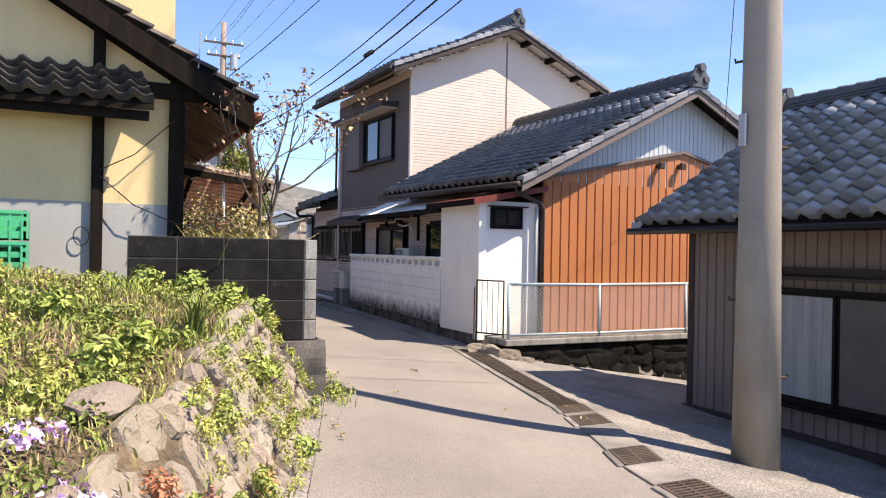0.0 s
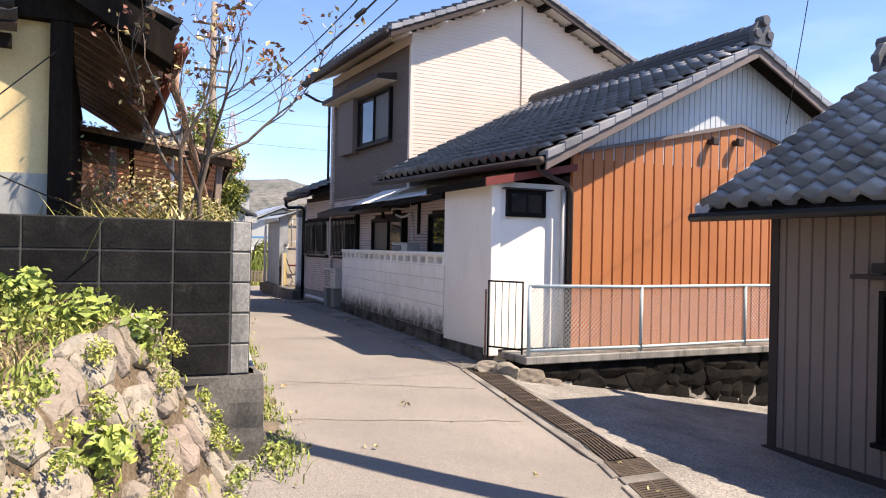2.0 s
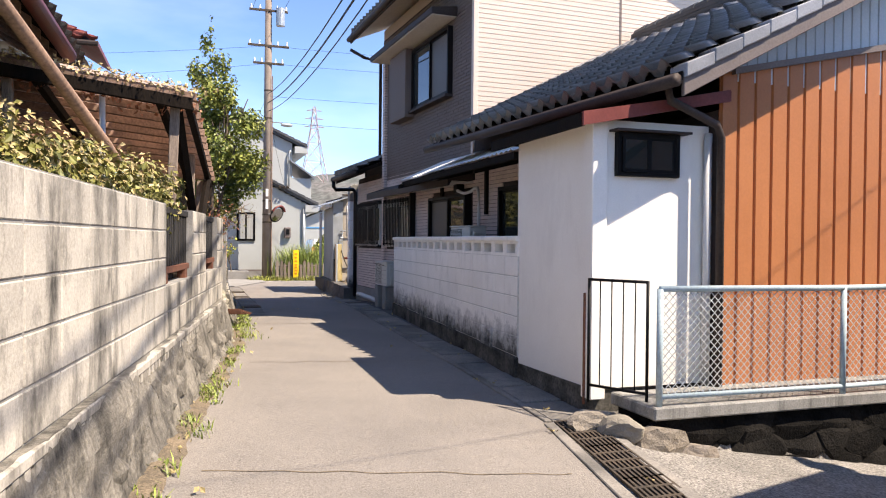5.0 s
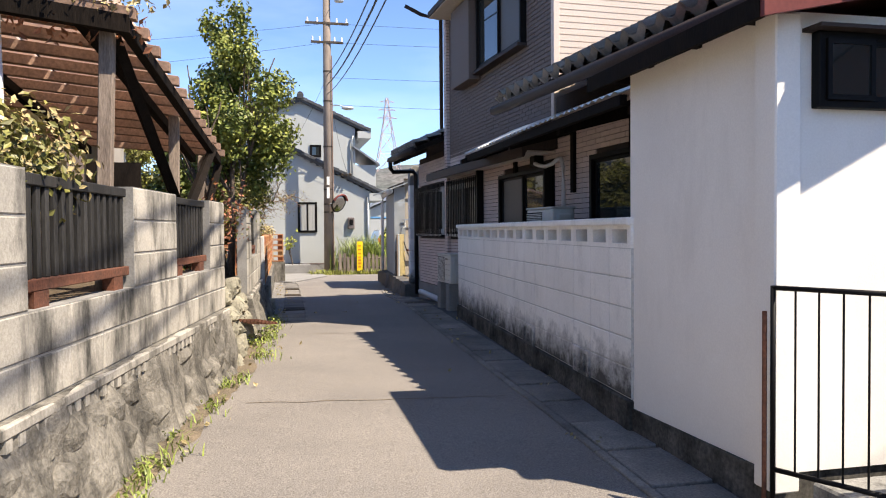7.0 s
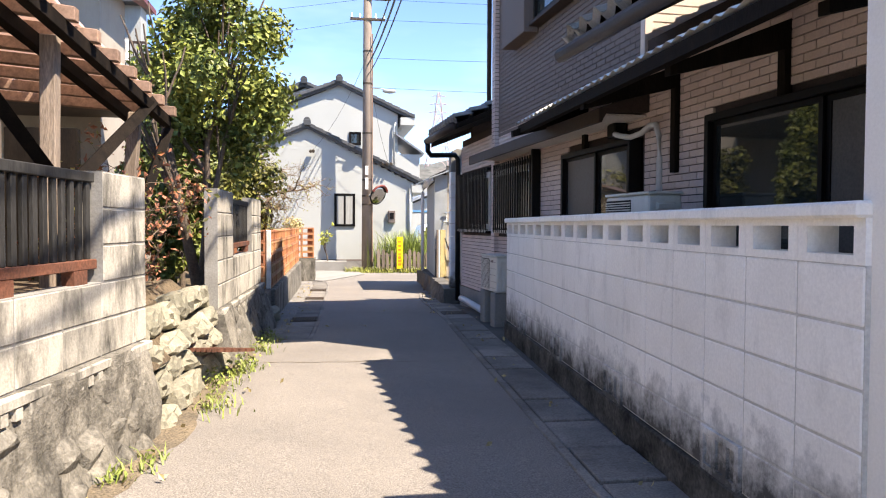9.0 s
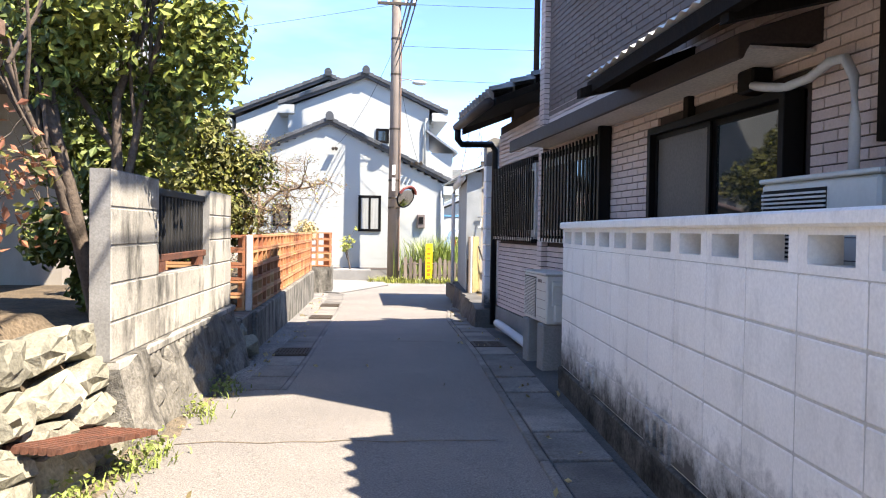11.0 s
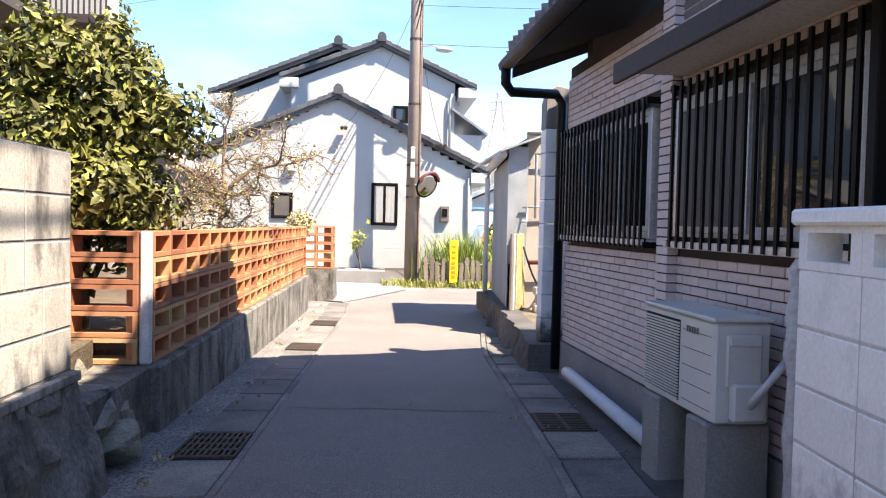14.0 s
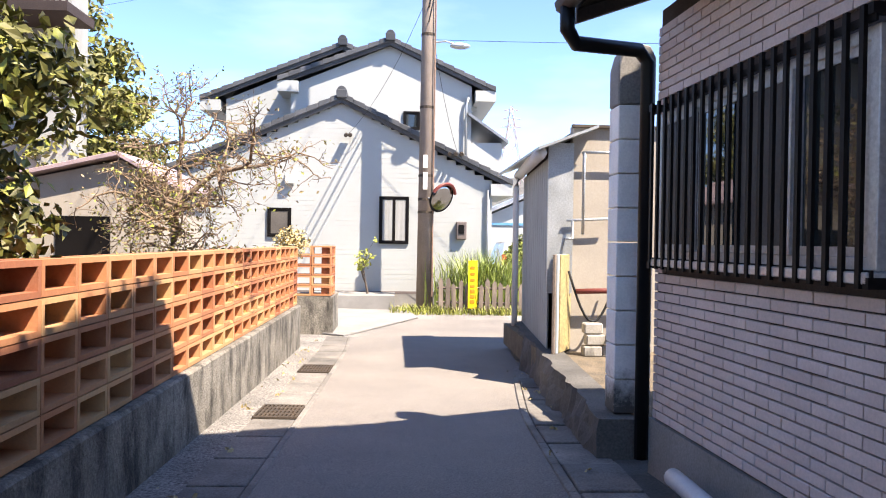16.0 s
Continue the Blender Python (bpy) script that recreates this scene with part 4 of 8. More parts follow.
# ---------- left boundary of dark blocks ----------
LW0, LW1 = Vector((1.94, 6.9, 0)), Vector((2.98, 14.69, 0))
LD = (LW1 - LW0).normalized()
LN = Vector((LD.y, -LD.x, 0))          # towards the lane


def frame_on(p, d):
    """x along d, y to its left (into the garden for walls seen from the lane), z up."""
    d = Vector(d).normalized()
    n = Vector((-d.y, d.x, 0))
    return Matrix(((d.x, n.x, 0, p[0]), (d.y, n.y, 0, p[1]), (0, 0, 1, p[2]), (0, 0, 0, 1)))


def block_mesh(name, w, h, d, material, c=0.006):
    bm = bmesh.new()
    box(bm, 0.004, w - 0.004, 0, d, 0.004, h - 0.004)
    return finish(name, bm, material, c)


def block_wall(parent, f, length, z0, courses, material, d=0.12, h=0.2, w=0.4, bond=False, skip=None, joint=JOINT):
    """Courses of hollow blocks on the frame f with a recessed mortar core."""
    full = block_mesh("block", w, h, d, material)
    n = int(length / w + 1e-6)
    rest = length - n * w
    part_me = block_mesh("block", rest, h, d, material) if rest > 0.04 else None
    core = []
    for j in range(courses):
        for i in range(n + (1 if part_me else 0)):
            if skip and skip(i, j):
                continue
            link("block", full if i < n else part_me, parent, m=f @ Matrix.Translation((i * w, 0, z0 + j * h)))
            core.append((i * w, i * w + (w if i < n else rest), 0.005, d - 0.005, z0 + j * h, z0 + (j + 1) * h))
    bm = bmesh.new()
    for c in core:
        box(bm, *c, f)
    part("mortar", bm, joint, parent)


lwall = thing("block_wall", "weathered grey concrete block garden wall on a rough stone footing", "wall", (1.94, 6.9, 0.3), kind="structure")
FL = frame_on(LW0, LD)
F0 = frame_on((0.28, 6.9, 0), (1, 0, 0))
# front face carries tree shade in its block colour; corner column is lighter
block_wall(lwall, F0, 1.54, 0.8, 5, SHADEBLOCK, d=0.12, h=0.19, joint=SHADEJOINT)
block_wall(lwall, frame_on((1.82, 6.9, 0), (1, 0, 0)), 0.12, 0.8, 5, DARKBLOCK, d=0.12, h=0.19, joint=SHADEJOINT)
block_wall(lwall, frame_on(LW0 + LD * 0.13, LD), 3.9, 0.8, 5, PALEBLOCK, h=0.19, skip=lambda i, j: j == 4 and i == 1)
# two low courses under the railings, then posts
block_wall(lwall, frame_on(LW0 + LD * 4.03, LD), 3.8, 0.8, 2, PALEBLOCK, h=0.19)
for s, w in ((5.33, 0.9), (7.26, 0.57)):
    block_wall(lwall, frame_on(LW0 + LD * s, LD), w, 1.18, 3, PALEBLOCK, h=0.19, w=0.39)


def fence_panel(p, d, length, z0, z1):
    """Corroded railing of upright slats between rails, set in a block wall."""
    f = frame_on(p, d)
    fe = thing("railing_panel", "weathered dark slatted metal railing with rusty bottom rail", "railing", f @ Vector((length / 2, 0, z0)), group="railings in the garden wall")
    bm = bmesh.new()
    box(bm, 0, length, 0.04, 0.08, z1 - 0.05, z1, f)
    part("top_rail", bm, FENCEMETAL, fe, bevel=0.004)
    bm = bmesh.new()
    box(bm, 0, length, 0.03, 0.09, z0, z0 + 0.05, f)
    part("bottom_rail", bm, RUST, fe, "rusty bottom rail", bevel=0.004)
    for x in (0.1, length - 0.25):
        bm = bmesh.new()
        box(bm, x, x + 0.14, 0.03, 0.09, z0 - 0.07, z0, f)
        part("rail_foot", bm, RUST, fe)
    b = bmesh.new()
    box(b, 0, 0.038, 0, 0.022, z0 + 0.05, z1 - 0.05)
    me = finish("slat", b, FENCEMETAL, 0.003)
    n = round(length / 0.085)
    for i in range(n):
        link("slat", me, fe, m=f @ Matrix.Translation((0.015 + (length - 0.08) * i / (n - 1), 0.05, 0)))


fence_panel(LW0 + LD * 4.04, LD, 1.28, 1.25, 1.74)
fence_panel(LW0 + LD * 6.24, LD, 1.01, 1.25, 1.74)


def rough_mass(name, parent, f, length, z0, z1, d0, d1, material, seed, label="", amp=0.05, nx=40, nz=8):
    """A rough battered stone face, from depth d0 proud at its foot to d1 at its top."""
    bm = bmesh.new()
    grid = []
    for j in range(nz + 1):
        k = j / nz
        row = []
        for i in range(nx + 1):
            x = length * i / nx
            z = z0 + (z1 - z0) * k
            q = Vector((x * 2.3 + seed, seed * 0.7, z * 2.3))
            off = noise.noise(q) * amp + noise.noise(q * 3.1) * amp * 0.5
            row.append(bm.verts.new(f @ Vector((x, -(d0 + (d1 - d0) * k) + off, z))))
        row.append(bm.verts.new(f @ Vector((length, 0.25, z))))
        row.insert(0, bm.verts.new(f @ Vector((0, 0.25, z))))
        grid.append(row)
    for a, b in zip(grid, grid[1:]):
        for i in range(len(a) - 1):
            bm.faces.new((a[i], a[i + 1], b[i + 1], b[i]))
    bm.faces.new(grid[-1][::-1])
    return part(name, bm, material, parent, label)


rough_mass("footing", lwall, frame_on((1.05, 6.9, 0), (1, 0, 0)), 0.97, 0.15, 0.8, 0.1, 0.02, FOOTPAVE, 3.0, "cracked dark stone footing", amp=0.05, nx=24)
rough_mass("footing", lwall, frame_on(LW0 + LD * 0.02, LD), 7.7, 0.1, 0.8, 0.16, 0.03, DARKSTONE, 8.0, "stained rough stone footing", nx=110, nz=12)
bm = bmesh.new()
box(bm, 0.0, 7.8, -0.02, 0.2, 0.0, 0.76, FL)
part("footing_core", bm, DARKSTONE, lwall)
bm = bmesh.new()
box(bm, 0.3, 1.95, 6.87, 7.05, 0.74, 0.8)
part("footing_cap", bm, FOOTPAVE, lwall, bevel=0.01)

# second stretch after the rock gap
L2A, L2B = Vector((3.1, 16.72, 0)), Vector((3.19, 19.87, 0))
D2 = (L2B - L2A).normalized()
lwall2 = thing("block_wall", "pale stained concrete block garden wall with railing", "wall", (3.1, 16.72, 0.3), kind="structure")
block_wall(lwall2, frame_on(L2A, D2), 3.15, 0.74, 2, PALEBLOCK, h=0.21, w=0.41)
for s, w in ((0.0, 0.86), (2.28, 0.86)):
    block_wall(lwall2, frame_on(L2A + D2 * s, D2), w, 1.16, 3, PALEBLOCK, h=0.21, w=0.43)
fence_panel(L2A + D2 * 0.87, D2, 1.4, 1.24, 1.74)
rough_mass("footing", lwall2, frame_on(L2A, D2), 3.15, 0.05, 0.74, 0.2, 0.02, DARKSTONE, 15.0, "rough stone footing", nx=50, nz=12)

# ---------- terracotta screen wall ----------
terra = thing("screen_wall", "orange terracotta hollow block screen wall on a concrete base", "wall", (3.24, 21, 0.1), kind="structure")
OA, OB = Vector((3.24, 20.92, 0)), Vector((3.32, 29.2, 0))
OD = (OB - OA).normalized()


def hollow_mesh(w, h, d, material, t=0.03):
    bm = bmesh.new()
    for q in ((0.003, w - 0.003, 0, d, 0.003, t), (0.003, w - 0.003, 0, d, h - t, h - 0.003), (0.003, t, 0, d, t, h - t), (w - t, w - 0.003, 0, d, t, h - t)):
        box(bm, *q)
    return finish("screen_block", bm, material)


def screen(f, n, z0, rows, w=0.36, h=0.168, d=0.17):
    me = hollow_mesh(w, h, d, TERRA)
    for j in range(rows):
        for i in range(n):
            link("screen_block", me, terra, m=f @ Matrix.Translation((i * w, 0, z0 + j * h)))


screen(frame_on(OA + OD * 0.06, OD), 23, 0.56, 5)
screen(frame_on((2.3, 20.92, 0), (1, 0, 0)), 2, 0.56, 5, w=0.43)
boxes("corner_mortar", [(3.163, 3.236, 20.935, 20.985, 0.556, 1.4)], WHITEMORTAR, terra, "pale cement corner joint", bevel=0.012)
bm = bmesh.new()
f = frame_on(OA, OD)
box(bm, 0, 8.3, -0.06, 0.22, -0.2, 0.555, f)
box(bm, -0.95, 0.02, 0.0, 0.94, -0.2, 0.555, f)
part("base", bm, DARKSTONE, terra, "stained concrete base", bevel=0.015)
screen(frame_on((3.0, 30.9, 0), (1, 0, 0)), 2, 0.56, 5, w=0.33)
screen(frame_on((3.66, 30.95, 0), (0, 1, 0)), 2, 0.56, 5)
boxes("base", [(2.96, 3.7, 30.85, 31.9, -0.2, 0.55)], DARKSTONE, terra)

# ---------- white painted block wall before the house ----------
white = thing("white_block_wall", "white painted concrete block wall with pierced top course, mould-black foot", "wall", (5.7, 12.2, 0.1), kind="structure")
WA, WB = Vector((5.70, 12.16, 0)), Vector((6.13, 18.63, 0))
WD = (WB - WA).normalized()
# the frame's y must run into the house side, so it is laid from far to near
FW = frame_on(WB, -WD)
WL = (WB - WA).length
block_wall(white, FW, WL, 0.36, 5, WHITEBLOCK, d=0.12, h=0.2, w=WL / 17, joint=WHITEMORTAR)
bm = bmesh.new()
for q in ((0.001, 0.06, 0, 0.12, 0, 0.15), (WL / 17 - 0.06, WL / 17 - 0.001, 0, 0.12, 0, 0.15), (0.06, WL / 17 - 0.06, 0, 0.12, 0, 0.03), (0.06, WL / 17 - 0.06, 0, 0.12, 0.125, 0.15)):
    box(bm, *q)
me = finish("pierced_block", bm, WHITEBLOCK, 0.0)
for i in range(17):
    link("pierced_block", me, white, m=FW @ Matrix.Translation((i * WL / 17, 0, 1.36)))
bm = bmesh.new()
box(bm, -0.01, WL, -0.03, 0.15, 1.51, 1.565, FW)
part("coping", bm, WHITEBLOCK, white, "white coping", bevel=0.01)
bm = bmesh.new()
box(bm, -0.01, WL, -0.02, 0.14, -0.1, 0.355, FW)
part("footing", bm, MOSS, white, "mould-blackened footing", bevel=0.01)

# ---------- pillar and garage beyond ----------
pillar = thing("gate_pillar", "tall painted concrete block gate pillar with rounded cap", "pillar", (6.37, 23.5, 0.3))
pm = block_mesh("block", 0.26, 0.235, 0.22, WHITEBLOCK)
for j in range(9):
    link("block", pm, pillar, m=Matrix.Translation((6.25, 23.42, 0.34 + j * 0.235)))
bm = bmesh.new()
prism(bm, [(6.25, 23.42, 2.455), (6.51, 23.42, 2.455), (6.51, 23.42, 2.78), (6.47, 23.42, 2.86), (6.36, 23.42, 2.88), (6.28, 23.42, 2.83), (6.25, 23.42, 2.72)], (0, 0.22, 0))
part("cap", bm, CONCRETE, pillar, bevel=0.01)
yard_wall = thing("low_yard_wall", "mossy low concrete yard edging", "wall", (6.3, 25, 0), kind="structure")
rough_mass("edging", yard_wall, frame_on((6.5, 29.4, 0), (-0.06, -1, 0)), 6.1, -0.2, 0.33, 0.08, 0.0, FOOTPAVE, 23.0, amp=0.07, nx=60, nz=8)
boxes("yard_floor", [(6.35, 12, 23.3, 29.4, 0.0, 0.30)], DIRT, yard_wall)
garage = thing("garage", "weathered sheet metal garage with rusty roof edge", "garage", (8, 28, 0.2))
bm = bmesh.new()
ribbed(bm, (6.42, 26.54), (6.62, 29.42), 0.25, 2.45, 0.2, 0.015, (-1, 0))
part("wall", bm, GREYPLASTER, garage, "weathered grey corrugated sheet wall")
boxes("corner_panel", [(6.4, 6.68, 26.5, 26.54, 0.95, 2.6)], GALV, garage, "dented galvanised corner panel")
boxes("back_wall", [(6.68, 11, 26.56, 26.7, 0.3, 2.8)], BEIGE, garage)
boxes("roof", [(6.68, 11.0, 26.72, 29.5, 2.71, 2.74)], IRON, garage)
boxes("core_wall", [(6.66, 11, 26.8, 29.4, 0.25, 2.7)], BRICKJOINT, garage)

# ---------- white house at the lane's end ----------
wh = thing("white_house", "white two storey house with dark tiled gable roofs", "house", (4, 40, -0.1))
bm = bmesh.new()
prism(bm, [(-0.9, 37, -0.2), (7.1, 37, -0.2), (7.1, 37, 2.95), (3.33, 37, 4.88), (-0.9, 37, 2.9)], (0, 5, 0))
part("wall", bm, WHITESIDE, wh, "white lap siding, lower storey")
bm = bmesh.new()
prism(bm, [(1.83, 38.6, 2.5), (6.7, 38.6, 2.5), (6.7, 38.6, 5.72), (4.47, 38.6, 6.75), (1.83, 38.6, 5.62)], (0, 6, 0))
prism(bm, [(-0.05, 39.4, 2.5), (6.3, 39.4, 2.5), (6.3, 39.4, 5.6), (3.2, 39.4, 6.75), (-0.05, 39.4, 5.35)], (0, 6, 0))
part("wall", bm, WHITESIDE, wh, "white lap siding, upper storey")


def gable_roof(parent, p, l, r, depth, th=0.14, mt=TILE_DARK):
    """Two tiled slopes from the peak p down to l and r, running back by depth, with verge tiles."""
    for e in (l, r):
        pts = [Vector(p), Vector(e)]
        bm = bmesh.new()
        prism(bm, [pts[0], pts[1], pts[1] + Vector((0, depth, 0)), pts[0] + Vector((0, depth, 0))], (0, 0, -0.06))
        part("roof", bm, mt, parent)
        n = max(4, int((pts[1] - pts[0]).length / 0.3))
        me = None
        for i in range(n):
            o, q = pts[0].lerp(pts[1], i / n), pts[0].lerp(pts[1], (i + 1) / n)
            bm = bmesh.new()
            prism(bm, [o + Vector((0, -0.04, -0.1)), q + Vector((0, -0.04, -0.1)), q + Vector((0, -0.04, 0.05)), o + Vector((0, -0.04, 0.02))], (0, 0.3, 0))
            part("verge_tile", bm, mt, parent, bevel=0.012)
        bm = bmesh.new()
        prism(bm, [pts[0] + Vector((0, 0.02, -0.2)), pts[1] + Vector((0, 0.02, -0.2)), pts[1] + Vector((0, 0.0, -0.1)), pts[0] + Vector((0, 0.0, -0.1))], (0, 0.05, 0))
        part("barge_board", bm, mt, parent)
        bm = bmesh.new()
        ex = 1 if e[0] > p[0] else -1
        e_ = Vector(e)
        box(bm, min(e_.x, e_.x - 0.55 * ex), max(e_.x, e_.x - 0.55 * ex), e_.y + 0.0, e_.y + depth, e_.z - 0.36, e_.z - 0.07)
        part("boxed_eave", bm, WHITESIDE, parent)
    bm = bmesh.new()
    q = Vector(p)
    tube(bm, [q + Vector((0, -0.08, 0.08)), q + Vector((0, depth, 0.08))], 0.12, 10)
    box(bm, q.x - 0.13, q.x + 0.13, q.y - 0.1, q.y + 0.05, q.z - 0.1, q.z + 0.1)
    part("ridge", bm, mt, parent, bevel=0.015)


gable_roof(wh, (3.33, 36.84, 5.08), (-1.5, 36.84, 2.97), (7.6, 36.84, 3.02), 3)
gable_roof(wh, (4.48, 38.4, 6.93), (1.5, 38.4, 5.78), (7.34, 38.4, 5.65), 6)
gable_roof(wh, (3.15, 39.2, 6.97), (-0.73, 39.2, 5.37), (6.9, 39.2, 5.52), 6)

def face_window(parent, x0, x1, y, z0, z1, sashes=2, frame=BRONZE, glass=GLASS):
    m = Matrix.Translation((x1, y, z0)) @ Matrix.Rotation(radians(90), 4, "Z")
    return window(parent, m, x1 - x0, z1 - z0, 0.06, sashes, frame, glass)

face_window(wh, 4.28, 5.02, 37.0, 1.42, 2.6, 2, BRONZE, CURTAIN)
face_window(wh, 1.54, 2.12, 37.0, 1.55, 2.27, 1, BRONZE, FROST)
face_window(wh, 4.85, 5.3, 38.6, 4.5, 5.0, 1, BRONZE, GLASS)

# ---------- far pole with lamp and mirror ----------
pole2 = thing("utility_pole", "tall brown-grey utility pole with crossarms, street lamp and wires", "utility pole", (5.4, 35.9, -0.15))
bm = bmesh.new()
tube(bm, [(5.4, 35.9, -0.3), (5.4, 35.9, 6), (5.4, 35.9, 12.2)], 0.2, 14, 0.12)
part("shaft", bm, POLEWOOD, pole2, smooth=True)

# ---------- yellow plastered house ----------
yh = thing("old_plaster_house", "old ochre plaster house with dark timber posts and tiled roof", "house", (-2, 11, 0.5))
boxes("wall", [(-6, 0.76, 8.41, 8.55, 2.1, 4.3)], YELLOW, yh, "ochre plaster wall")
boxes("wall", [(-6, 0.76, 8.4, 8.55, 0.3, 2.1)], GREYPLASTER, yh, "grey dado wall")
boxes("post", [(0.72, 0.87, 8.31, 8.47, 0.4, 3.4)], DARKWOOD, yh)
boxes("post", [(-0.02, 0.095, 8.33, 8.45, 0.4, 4.4)], DARKWOOD, yh)
boxes("core_wall", [(-6, 0.8, 8.55, 13, 0.3, 3.2)], BAREPLASTER, yh)
yA, yD = Vector((1.56, 8.15, 3.2)), Vector((-3.2, 8.15, 5.95))
slope_slab("roof", yh, yA, yA + Vector((0, 5.5, 0)), yD + Vector((0, 5.5, 0)), yD, 0.12, DARKWOOD)
tiled(yh, yA, yA + Vector((0, 5.5, 0)), yD + Vector((0, 5.5, 0)), yD, 21, 22, TILE_OLD, 60)

# ---------- hills ----------
bm = bmesh.new()
rows = []
for i in range(121):
    a = radians(-70 + 140 * i / 120)
    h = 46 + 9 * noise.noise(Vector((i * 0.08, 0, 1))) + 3 * noise.noise(Vector((i * 0.5, 3, 1)))
    h *= max(0.25, 1 - abs(math.degrees(a) - 12) / 60)
    rows.append([bm.verts.new((math.sin(a) * r, math.cos(a) * r, z + noise.noise(Vector((i * 0.9, r, z))) * 1.5)) for r, z in ((430, -3), (470, h * 0.5), (520, h * 0.85), (560, h), (700, -3))])
for a, b in zip(rows, rows[1:]):
    for k in range(4):
        bm.faces.new((a[k], a[k + 1], b[k + 1], b[k]))
solid("backdrop_hills", bm, HILL, "hazy wooded hills beyond the village", "hills", smooth=True)

# ---------- plants ----------
def leaf_cloud(name, centres, count, size, material, parent, seed, label="", flat=0.0, long=1.8, kind=""):
    """Many small folded leaves round the given (centre, radii) clumps, as one crown."""
    rng = np.random.default_rng(seed)
    vol = np.array([r[0] * r[1] * r[2] for _, r in centres]) ** 0.8
    pick = rng.choice(len(centres), count, p=vol / vol.sum())
    c = np.array([p for p, _ in centres])[pick]
    r = np.array([q for _, q in centres])[pick]
    d = rng.normal(size=(count, 3))
    d /= np.linalg.norm(d, axis=1)[:, None]
    k = rng.random(count) ** 0.45
    pos = c + d * r * k[:, None] * (0.85 + 0.3 * rng.random((count, 1)))
    out = d + rng.normal(size=(count, 3)) * 0.7 + np.array([0, 0, 0.35])
    out /= np.linalg.norm(out, axis=1)[:, None]
    side = np.cross(out, rng.normal(size=(count, 3)))
    side /= np.linalg.norm(side, axis=1)[:, None]
    tip = np.cross(out, side)
    s = size * (0.6 + 0.8 * rng.random((count, 1)))
    v = np.empty((count, 4, 3))
    v[:, 0] = pos - tip * s * long * 0.5
    v[:, 1] = pos + side * s * 0.5 + out * s * 0.15
    v[:, 2] = pos + tip * s * long * 0.5
    v[:, 3] = pos - side * s * 0.5 + out * s * 0.15
    me = bpy.data.meshes.new(name)
    f = np.arange(count * 4).reshape(-1, 4)
    tri = np.concatenate([f[:, [0, 1, 2]], f[:, [0, 2, 3]]])
    me.from_pydata(v.reshape(-1, 3).tolist(), [], tri.tolist())
    me.materials.append(material)
    return link(name, me, parent, label, kind=kind)


def blades(name, spots, material, parent, seed, h=(0.1, 0.3), w=0.008, lean=0.6, label="", kind="stuff"):
    """Bent grass blades rooted at the given spots."""
    rng = np.random.default_rng(seed)
    n = len(spots)
    p = np.array(spots)
    a = rng.random(n) * 2 * np.pi
    hh = h[0] + (h[1] - h[0]) * rng.random(n)
    d = np.stack([np.cos(a), np.sin(a), np.zeros(n)], 1)
    s = np.stack([-np.sin(a), np.cos(a), np.zeros(n)], 1)
    ln = (lean * (0.3 + rng.random(n)))[:, None]
    v = np.empty((n, 5, 3))
    up = np.array([0, 0, 1.0])
    m = p + up * (hh * 0.6)[:, None] + d * ln * hh[:, None] * 0.3
    t = p + up * (hh * 0.95)[:, None] + d * ln * hh[:, None]
    v[:, 0], v[:, 1] = p - s * w, p + s * w
    v[:, 2], v[:, 3] = m + s * w * 0.8, m - s * w * 0.8
    v[:, 4] = t
    i = np.arange(n)[:, None] * 5
    quad = np.concatenate([i + np.array([[0, 1, 2]]), i + np.array([[0, 2, 3]]), i + np.array([[3, 2, 4]])])
    me = bpy.data.meshes.new(name)
    me.from_pydata(v.reshape(-1, 3).tolist(), [], quad.tolist())
    me.materials.append(material)
    return link(name, me, parent, label, kind=kind)


def branches(bm, p, d, length, r, level, rng, tips, spread=0.6, curl=0.25, kids=3, lift=0.15):
    """A tapering crooked limb and its twigs."""
    pts, q, dd = [Vector(p)], Vector(p), Vector(d).normalized()
    n = 5
    for i in range(n):
        dd = (dd + Vector((rng.gauss(0, curl), rng.gauss(0, curl), rng.gauss(0, curl) + lift * 0.3))).normalized()
        q = q + dd * length / n
        pts.append(q.copy())
    tube(bm, pts, r, 6 if r > 0.012 else 4, r * 0.45, caps=False)
    tips.append(pts[-1])
    if level > 0:
        for k in range(kids):
            o = pts[rng.randint(2, n)]
            side = Vector((rng.gauss(0, 1), rng.gauss(0, 1), rng.gauss(0, 0.6) + lift)).normalized()
            branches(bm, o, dd * (1 - spread) + side * spread, length * rng.uniform(0.5, 0.75), r * 0.5, level - 1, rng, tips, spread, curl, kids, lift)


def rock_mesh(name, sx, sy, sz, seed, material, sub=2, rough=0.22):
    bm = bmesh.new()
    bmesh.ops.create_icosphere(bm, subdivisions=sub, radius=0.68)
    cut_rng = random.Random(seed * 7 + 1)
    cuts = []
    for k in range(11):
        nrm = Vector((cut_rng.gauss(0, 1), cut_rng.gauss(0, 1), cut_rng.gauss(0, 1))).normalized()
        cuts.append((nrm, cut_rng.uniform(0.36, 0.5)))
    for v in bm.verts:
        c = v.co.copy()
        # split faces: push the stone back behind each cutting plane
        for nrm, dist in cuts:
            over = c.dot(nrm) - dist
            if over > 0:
                c -= nrm * over
        c += c.normalized() * noise.noise(c * 4.5 + Vector((seed * 3.7, seed, 0))) * rough * 0.25
        c += c.normalized() * noise.noise(c * 13 + Vector((seed, 0, seed))) * rough * 0.1
        v.co = Vector((c.x * sx, c.y * sy, c.z * sz))
    return finish(name, bm, material)


